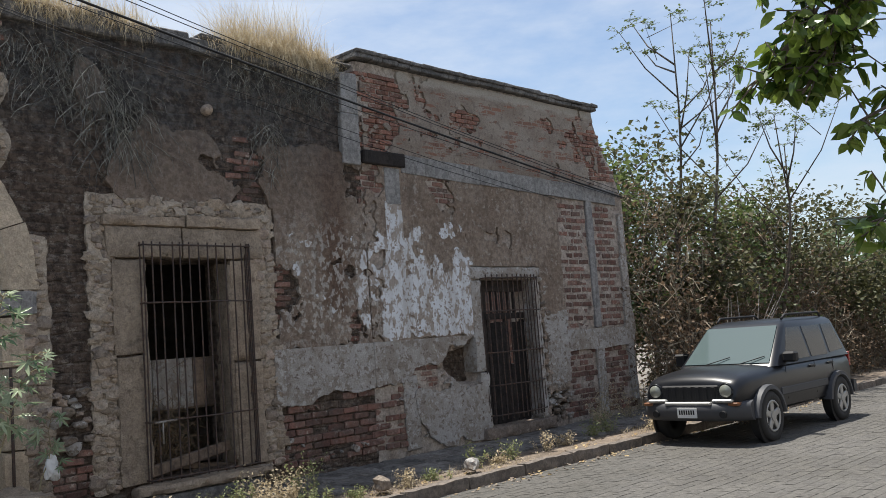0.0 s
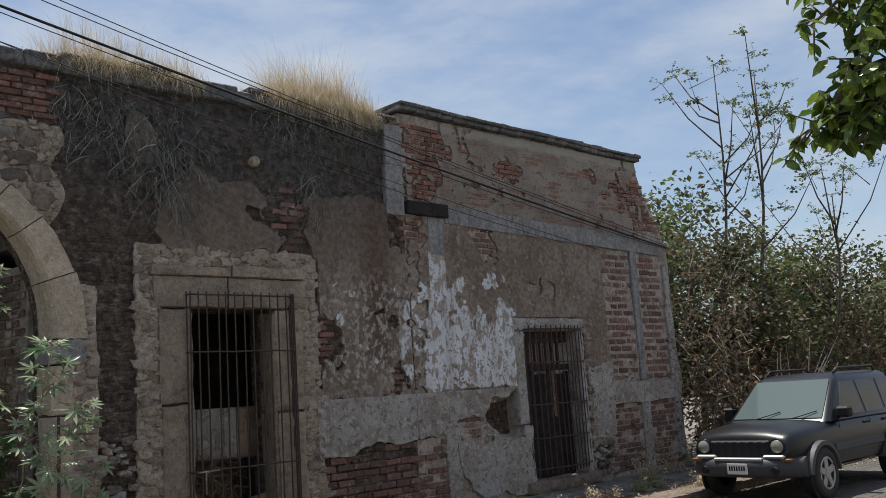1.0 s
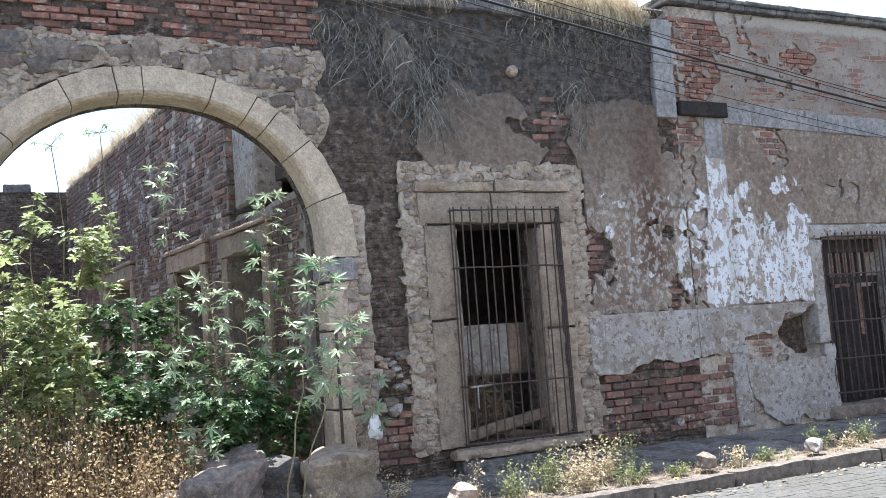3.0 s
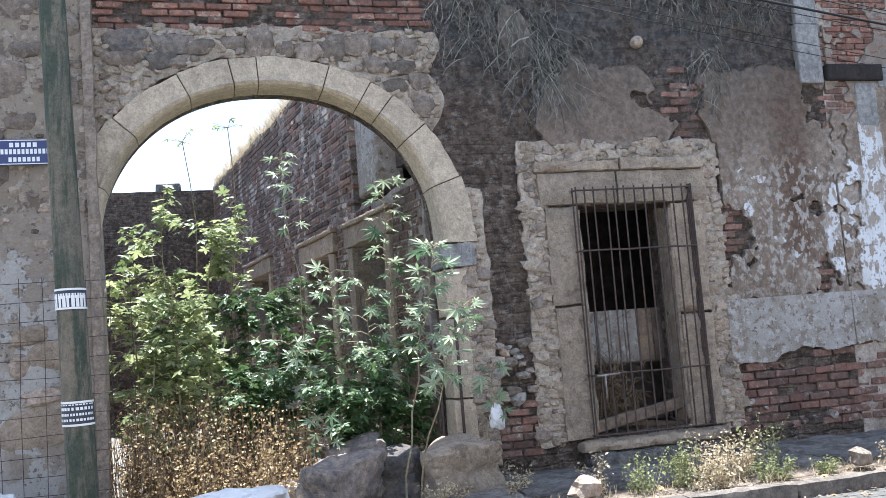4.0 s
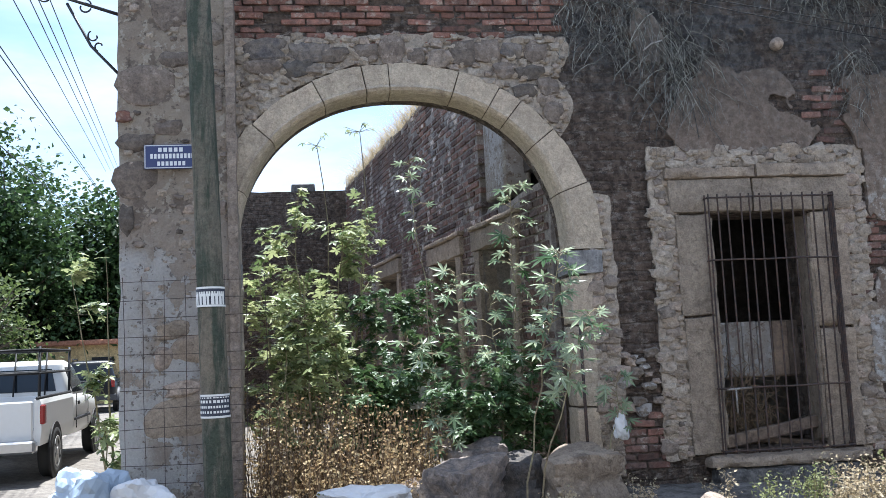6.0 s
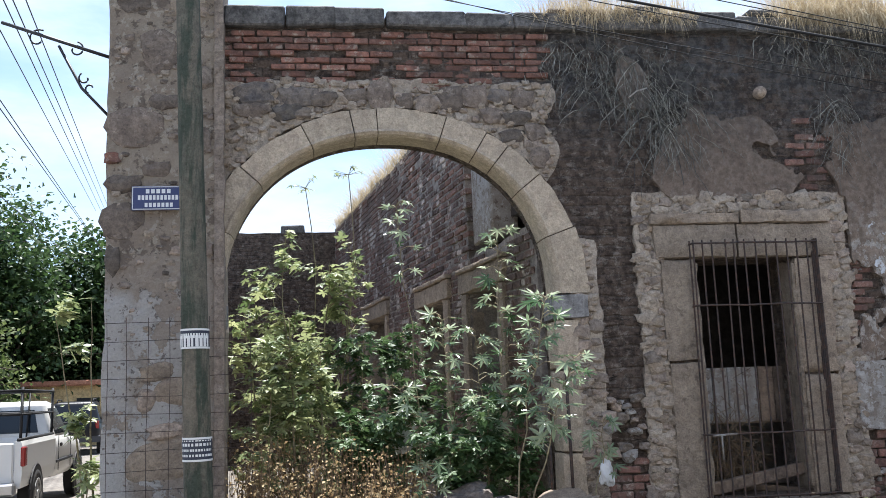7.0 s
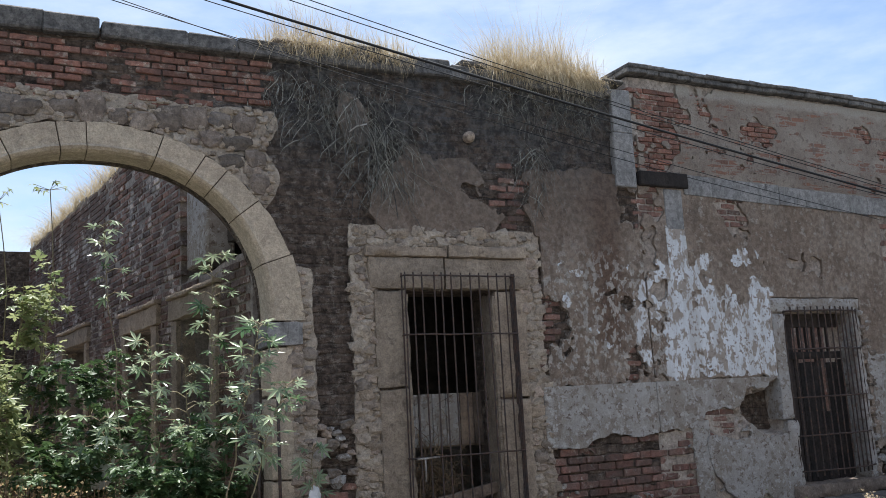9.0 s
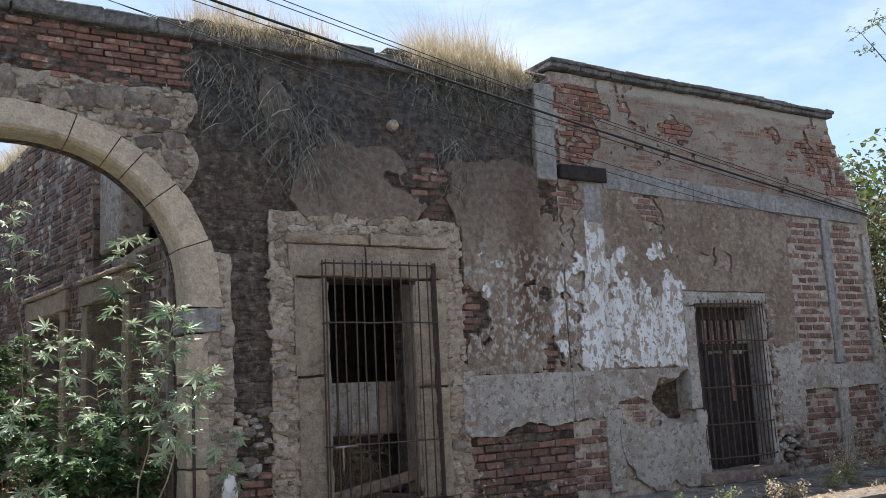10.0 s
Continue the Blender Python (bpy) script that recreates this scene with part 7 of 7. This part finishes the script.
# ---- bricks, stones, pavers: single pieces last ----
plain_l = lambda x, z: np.maximum(tan_plaster(x, z), dado(x, z))
lay_bricks(wall_left, lambda x, z: np.minimum(brick_arch(x, z), left_core(x, z) - 0.02), -0.3, 3.6, 5.1, 5.86, (0.262, 0.12, 0.064), (0.28, 0.078), 0.074, M_BRICK, 11, None, 0.016, 0.14)
lay_bricks(wall_left, lambda x, z: np.minimum(brick_low(x, z) - 0.02, -dado(x, z) + 0.05), 6.75, 8.62, 0.26, 1.5, (0.27, 0.13, 0.085), (0.285, 0.104), 0.082, M_BRICK_DARK, 12, None, 0.022, 0.14)
lay_bricks(wall_right, lambda x, z: np.minimum(brick_low(x, z) - 0.02, -dado(x, z) + 0.05), 8.64, 9.3, 0.26, 1.5, (0.27, 0.13, 0.085), (0.285, 0.104), 0.082, M_BRICK_DARK, 13, None, 0.022, 0.14)
lay_bricks(wall_right, lambda x, z: brick_pier(x, z) - 0.06, 13.4, 15.6, 1.84, 4.36, (0.285, 0.12, 0.085), (0.32, 0.135), 0.078, M_BRICK_DARK, 14, None, 0.008, 0.0)
lay_bricks(wall_right, lambda x, z: np.minimum(brick_parapet(x, z) - 0.06, -parapet_plaster(x, z) + 0.05), 8.75, 15.5, 4.7, 6.18, (0.265, 0.12, 0.066), (0.28, 0.08), 0.062, M_BRICK, 15, None, 0.007)
lay_bricks(wall_right, lambda x, z: np.minimum(brick_foot(x, z) - 0.03, -dado(x, z) + 0.05), 13.2, 15.5, 0.2, 1.46, (0.27, 0.12, 0.085), (0.285, 0.105), 0.082, M_BRICK_DARK, 16, None, 0.015, 0.1)
lay_bricks(wall_right, lambda x, z: np.minimum(brick_nook(x, z) - 0.03, -plain_l(x, z) + 0.05), 8.65, 10.9, 1.1, 4.6, (0.25, 0.12, 0.07), (0.27, 0.09), 0.08, M_BRICK_DARK, 17, None, 0.012, 0.1)
lay_bricks(wall_left, lambda x, z: np.minimum(np.maximum(rect(x, z, 3.7, 4.5, 0.25, 0.95), np.maximum(rect(x, z, 6.7, 7.15, 2.1, 3.2), disc(x, z, 8.33, 2.12, 0.3, 0.25))), -plain_l(x, z) + 0.03), 3.6, 8.6, 0.2, 3.3, (0.25, 0.12, 0.07), (0.27, 0.09), 0.08, M_BRICK_DARK, 18, None, 0.012, 0.1)
lay_bricks(wall_left, lambda x, z: np.minimum(np.maximum(disc(x, z, 6.42, 4.36, 0.5, 0.45), disc(x, z, 8.1, 4.4, 0.4, 0.35)), -tan_plaster(x, z) + 0.02), 6.4, 8.3, 3.6, 4.9, (0.24, 0.12, 0.075), (0.27, 0.1), 0.085, M_BRICK_DARK, 19, None, 0.012, 0.35)

# patio wall bricks: the near stretch as single bricks
turned = PATIO @ MIRROR
lay_bricks(patio_wall, lambda x, z: np.minimum(patio_field(x, z) - 0.08, z - 3.5), 2.65, 6.6, 3.5, 6.2, (0.27, 0.12, 0.075), (0.30, 0.108), 0.045 - 0.09, M_OLDBRICK, 20, PATIO, 0.012, 0.03)

rest_bricks, rb = Soup(), random.Random(61)
row, z = 0, 0.3
while z < 6.1:
    x = 0.2 + (0.15 if row % 2 else 0)
    while x < 14.1:
        if (z < 3.46 or x > 6.68 or 0 < x < 2.5) and float(patio_field(np.array(x), np.array(z))) > 0.08:
            bm_v = [(x + a * 0.134, -0.035 + b * 0.05 + rb.uniform(-0.012, 0.012), z + c * 0.038) for a in (-1, 1) for b in (-1, 1) for c in (-1, 1)]
            rest_bricks.add([PATIO @ Vector(v) for v in bm_v], [(0, 1, 3, 2), (4, 6, 7, 5), (0, 4, 5, 1), (2, 3, 7, 6), (0, 2, 6, 4), (1, 5, 7, 3)])
        x += 0.30
    z += 0.108
    row += 1
put("far_bricks", rest_bricks.mesh("far_bricks"), M_OLDBRICK, patio_wall)["kind"] = "stuff"

# rubble stones
ROCKS = {}


def rocks(material):
    if material.name not in ROCKS:
        r = random.Random(len(ROCKS) + 40)
        ROCKS[material.name] = []
        for _ in range(5):
            me = rock_mesh("stone", r, 2, 0.5, 0.8)
            me.materials.append(material)
            ROCKS[material.name].append(me)
    return ROCKS[material.name]


def stones(wall, field, x0, x1, z0, z1, size, count, y, mats, seed, gap=0.82, depth=0.06):
    """Field stones packed at random without overlap."""
    rng = random.Random(seed)
    done, tries = [], 0
    while len(done) < count and tries < count * 40:
        tries += 1
        s = rng.uniform(*size)
        x, z = rng.uniform(x0, x1), rng.uniform(z0, z1)
        if float(field(np.array(x), np.array(z))) < 0 or any((x - a) ** 2 + ((z - b) * 1.25) ** 2 < (gap * (s + t)) ** 2 for a, b, t in done):
            continue
        done.append((x, z, s))
        put("stone", rng.choice(rocks(rng.choice(mats))), None, wall, "", pose(x, y, z, 0, rng.uniform(-16, 16), rng.uniform(-6, 6)) @ Matrix.Diagonal((s, depth + 0.12 * s, s * rng.uniform(0.55, 0.85), 1)))


ring_band = lambda x, z: np.minimum(np.minimum(-arch_hole(x, z, 1.02), 5.2 - z), 3.45 + 0.08 * np.sin(z * 9) - x)
for x, z, w, h, mat in ((0.1, 5.03, 0.21, 0.14, M_DARKSTONE), (0.56, 5.02, 0.22, 0.11, M_DARKSTONE), (0.08, 4.85, 0.18, 0.08, M_TANSTONE), (0.44, 4.84, 0.15, 0.09, M_DARKSTONE), (0.86, 4.98, 0.15, 0.08, M_TANSTONE), (1.2, 5.03, 0.13, 0.09, M_TANSTONE),
                         (1.5, 5.02, 0.13, 0.17, M_TANSTONE), (1.76, 4.97, 0.09, 0.10, M_TANSTONE), (2.02, 4.95, 0.13, 0.11, M_RUBBLE), (2.28, 5.0, 0.15, 0.16, M_TANSTONE), (2.56, 5.02, 0.15, 0.15, M_TANSTONE), (2.86, 5.03, 0.12, 0.09, M_DARKSTONE),
                         (3.12, 5.0, 0.12, 0.13, M_TANSTONE), (2.75, 4.8, 0.13, 0.09, M_TANSTONE), (3.05, 4.76, 0.16, 0.08, M_TANSTONE), (3.25, 4.6, 0.13, 0.10, M_TANSTONE), (3.0, 4.56, 0.14, 0.08, M_TANSTONE), (3.3, 4.3, 0.11, 0.12, M_TANSTONE), (0.62, 4.82, 0.1, 0.06, M_RUBBLE)):
    put("stone", RNG.choice(rocks(mat)), None, wall_left, "", pose(x, 0.0, z, 0, RNG.uniform(-10, 10), RNG.uniform(-5, 5)) @ Matrix.Diagonal((w, 0.048, h, 1)))
stones(wall_left, ring_band, -0.25, 3.45, 3.7, 5.2, (0.03, 0.075), 190, 0.012, [M_RUBBLE, M_BED, M_BED, M_FRAME], 22, 0.7, 0.035)
beside = lambda x, z: np.minimum(np.maximum(rect(x, z, 4.38, 4.64, 0.4, 3.75), np.maximum(rect(x, z, 6.68, 6.92, 0.4, 3.7), rect(x, z, 4.4, 6.9, 3.62, 3.84))), 9)
stones(wall_left, beside, 4.38, 6.92, 0.3, 3.85, (0.035, 0.11), 210, 0.014, [M_RUBBLE, M_BED, M_BED, M_FRAME], 23, 0.62, 0.03)
arch_edge = lambda x, z: rect(x, z, 3.62 - 0.0 * z, 3.86 + 0.1 * fbm(x, z, 1, 5), 0.3, 3.3)
stones(wall_left, arch_edge, 3.6, 3.95, 0.3, 3.3, (0.035, 0.10), 80, 0.02, [M_RUBBLE, M_BED, M_FRAME], 24, 0.64, 0.03)
stones(wall_left, lambda x, z: rect(x, z, 3.9, 4.4, 0.9, 1.6), 3.9, 4.4, 0.9, 1.6, (0.04, 0.1), 20, 0.04, [M_RUBBLE, M_DADO], 27, 0.68)
for x, z, w, h, mat in ((-1.14, 4.62, 0.27, 0.21, M_TANSTONE), (-0.92, 4.17, 0.14, 0.09, M_TANSTONE), (-1.27, 4.02, 0.17, 0.10, M_TANSTONE), (-0.85, 4.92, 0.15, 0.10, M_TANSTONE), (-0.9, 5.5, 0.2, 0.24, M_TANSTONE),
                         (-1.26, 3.6, 0.2, 0.19, M_TANSTONE), (-1.38, 4.3, 0.08, 0.07, M_BRICK), (-1.36, 3.2, 0.07, 0.17, M_TANSTONE), (-0.9, 2.02, 0.16, 0.09, M_FRAME), (-0.74, 1.82, 0.17, 0.14, M_FRAME), (-1.0, 1.75, 0.09, 0.12, M_RUBBLE),
                         (-0.88, 1.12, 0.3, 0.2, M_FRAME), (-0.8, 1.42, 0.2, 0.08, M_RUBBLE), (-0.42, 4.5, 0.07, 0.14, M_TANSTONE), (-0.45, 2.0, 0.1, 0.12, M_TANSTONE), (-0.42, 3.3, 0.1, 0.08, M_TANSTONE), (-0.42, 5.2, 0.09, 0.12, M_RUBBLE), (-1.18, 6.1, 0.2, 0.16, M_TANSTONE),
                         (-0.46, 1.3, 0.11, 0.15, M_RUBBLE), (-0.62, 6.0, 0.2, 0.13, M_FRAME)):
    put("stone", RNG.choice(rocks(mat)), None, pier, "", pose(x, -0.088, z, 0, RNG.uniform(-8, 8), RNG.uniform(-3, 3)) @ Matrix.Diagonal((w, 0.045, h, 1)))
stones(pier, lambda x, z: rect(x, z, -1.38, -0.3, 2.9, 6.6), -1.4, -0.3, 2.9, 6.6, (0.025, 0.06), 120, -0.095, [M_RUBBLE, M_BED, M_TANSTONE, M_BED], 26, 0.8, 0.02)
stones(pier, lambda x, z: rect(x, z, -1.38, -0.3, 0.2, 2.9), -1.4, -0.3, 0.2, 2.9, (0.02, 0.045), 50, -0.078, [M_RUBBLE, M_BED], 29, 0.8, 0.02)
east_edge = lambda x, z: np.maximum(rect(x, z, 12.68, 12.9, 0.35, 2.8), rect(x, z, 12.7, 13.4, 0.25, 0.95))
stones(wall_right, east_edge, 12.6, 13.4, 0.25, 2.8, (0.04, 0.1), 60, 0.04, [M_RUBBLE, M_DADO, M_TANSTONE], 28, 0.7)

# lime mortar round the rubble
bed = lambda x, z: np.minimum(np.maximum(np.maximum(ring_band(x, z), beside(x, z) + 0.03), arch_edge(x, z) + 0.05) + 0.14 * fbm(x, z, 4, 33, 5), np.minimum(left_core(x, z), -rect(x, z, 4.64, 6.66, 0, 3.62)))
put("lime_bed", sheet_mesh("lime_bed", bed, -0.3, 7.1, 0.2, 5.3, 0.03, 0.008, 0.05, lambda x, z: 0.03 * fbm(x, z, 3, 34) + 0.04 * fbm(x, z, 9, 35)), M_BED, wall_left, "crumbling pale lime mortar")

# kerb stones
x = SIDE_X
while x < 30:
    w = RNG.uniform(0.85, 1.15)
    put("kerb_stone", worn_block("kerb_stone", (x + 0.004, KERB_Y, -0.2), (x + w - 0.004, KERB_Y + 0.17, 0.14 + RNG.uniform(-0.008, 0.008)), RNG, 0.013), M_KERB, pavement)
    x += w
# pavement slabs, broken towards the verge
x = -2.2
while x < 16:
    w = RNG.uniform(0.9, 1.4)
    a, b = -1.45 + RNG.uniform(-0.18, 0.1), 0.06
    put("slab", worn_block("slab", (x + 0.005, a, 0.0), (x + w - 0.005, -0.7, 0.12 + RNG.uniform(-0.012, 0.012)), RNG, 0.018), M_WALKWAY, pavement)
    if not -0.2 < x < 3.4:
        put("slab", worn_block("slab", (x + 0.005, -0.69, 0.0), (x + w - 0.005, b, 0.125 + RNG.uniform(-0.012, 0.012)), RNG, 0.018), M_WALKWAY, pavement)
    x += w

# litter and gravel along the kerb
rng = random.Random(88)
litter = thing("gutter_litter", (0, 0, 0), "gravel, dry leaves and grit along the kerb", "litter", kind="stuff")
sp, lf = Soup(), Soup()
for _ in range(1500):
    x = rng.uniform(3.0, 20.0)
    on = rng.random() < 0.5
    y, z = (KERB_Y - abs(rng.gauss(0, 0.16)) - 0.03, 0.0) if on else (rng.uniform(-2.25, -1.4), 0.10)
    s = rng.choice((0.012, 0.018, 0.025, 0.04)) * rng.uniform(0.7, 1.2)
    o = [Vector((x + rng.uniform(-s, s), y + rng.uniform(-s, s), z + rng.uniform(0, 0.9 * s))) for _ in range(4)]
    if rng.random() < 0.6:
        sp.add(o, [(0, 1, 2), (0, 2, 3), (0, 3, 1), (1, 3, 2)])
    else:
        lf.add(*placed(small_leaf(s * 2.2, 0.35), leaf_pose((x, y, z + 0.012), rng, 25)))
put("gravel", sp.mesh("gravel"), M_RUBBLE, litter)
put("leaves", lf.mesh("leaves"), M_DRYLEAF, litter)
tufts = thing("dry_grass", (0, 0, 0), "short dry grass along the pavement verge", "grass", kind="stuff")
sp = Soup()
for _ in range(1700):
    x, y = rng.uniform(3.0, 18.0), rng.uniform(-2.25, -1.5)
    if vnoise(np.array(x * 1.3), np.array(y), 5) < 0.45 and x < 12.3:
        continue
    blade(sp, Vector((x, y, 0.08)), Vector((rng.gauss(0, 0.4), rng.gauss(0, 0.4), 0)), rng.uniform(0.06, 0.2), 0.003, rng, 0.4)
put("blades", sp.mesh("blades"), M_STRAW, tufts)

# street pavers: single ones near the kerb, the rest joined
PW, PD = 0.24, 0.14


def paver(w, d, r):
    h, c = 0.0, 0.002
    j = [r.uniform(-0.002, 0.002) for _ in range(4)]
    top = [(-w / 2 + c, -d / 2 + c, h + j[0]), (w / 2 - c, -d / 2 + c, h + j[1]), (w / 2 - c, d / 2 - c, h + j[2]), (-w / 2 + c, d / 2 - c, h + j[3])]
    low = [(-w / 2, -d / 2, -0.03), (w / 2, -d / 2, -0.03), (w / 2, d / 2, -0.03), (-w / 2, d / 2, -0.03)]
    return top + low, [(0, 1, 2, 3), (0, 4, 5, 1), (1, 5, 6, 2), (2, 6, 7, 3), (3, 7, 4, 0)]


rng = random.Random(77)
paver_meshes = []
for _ in range(5):
    me = mesh_from("paver", *paver(PW - 0.003, PD - 0.003, rng))
    me.materials.append(M_PAVER)
    paver_meshes.append(me)
rest, single = Soup(), 0
row, y = 0, KERB_Y - 0.10
while y > -8.9:
    x = 3.0 + (PW / 2 if row % 2 else 0)
    while x < 26:
        m4 = pose(x, y, rng.uniform(-0.002, 0.002), rng.gauss(0, 0.25), rng.gauss(0, 0.2), rng.gauss(0, 0.4))
        if single < 300 and 4.5 < x < 10.5 and y > -4.4:
            put("paver", rng.choice(paver_meshes), None, road, "", m4)
            single += 1
        else:
            rest.add(*placed(paver(PW - 0.003, PD - 0.003, rng), m4))
        x += PW
    y -= PD
    row += 1
put("pavers", rest.mesh("pavers"), M_PAVER, road)
box("far_surface", (26, -9.0, -0.03), (70, KERB_Y - 0.02, 0.0), M_PAVER, road)
box("near_surface", (-60, -9.0, -0.03), (2.9, KERB_Y - 0.02, 0.0), M_PAVER, road)
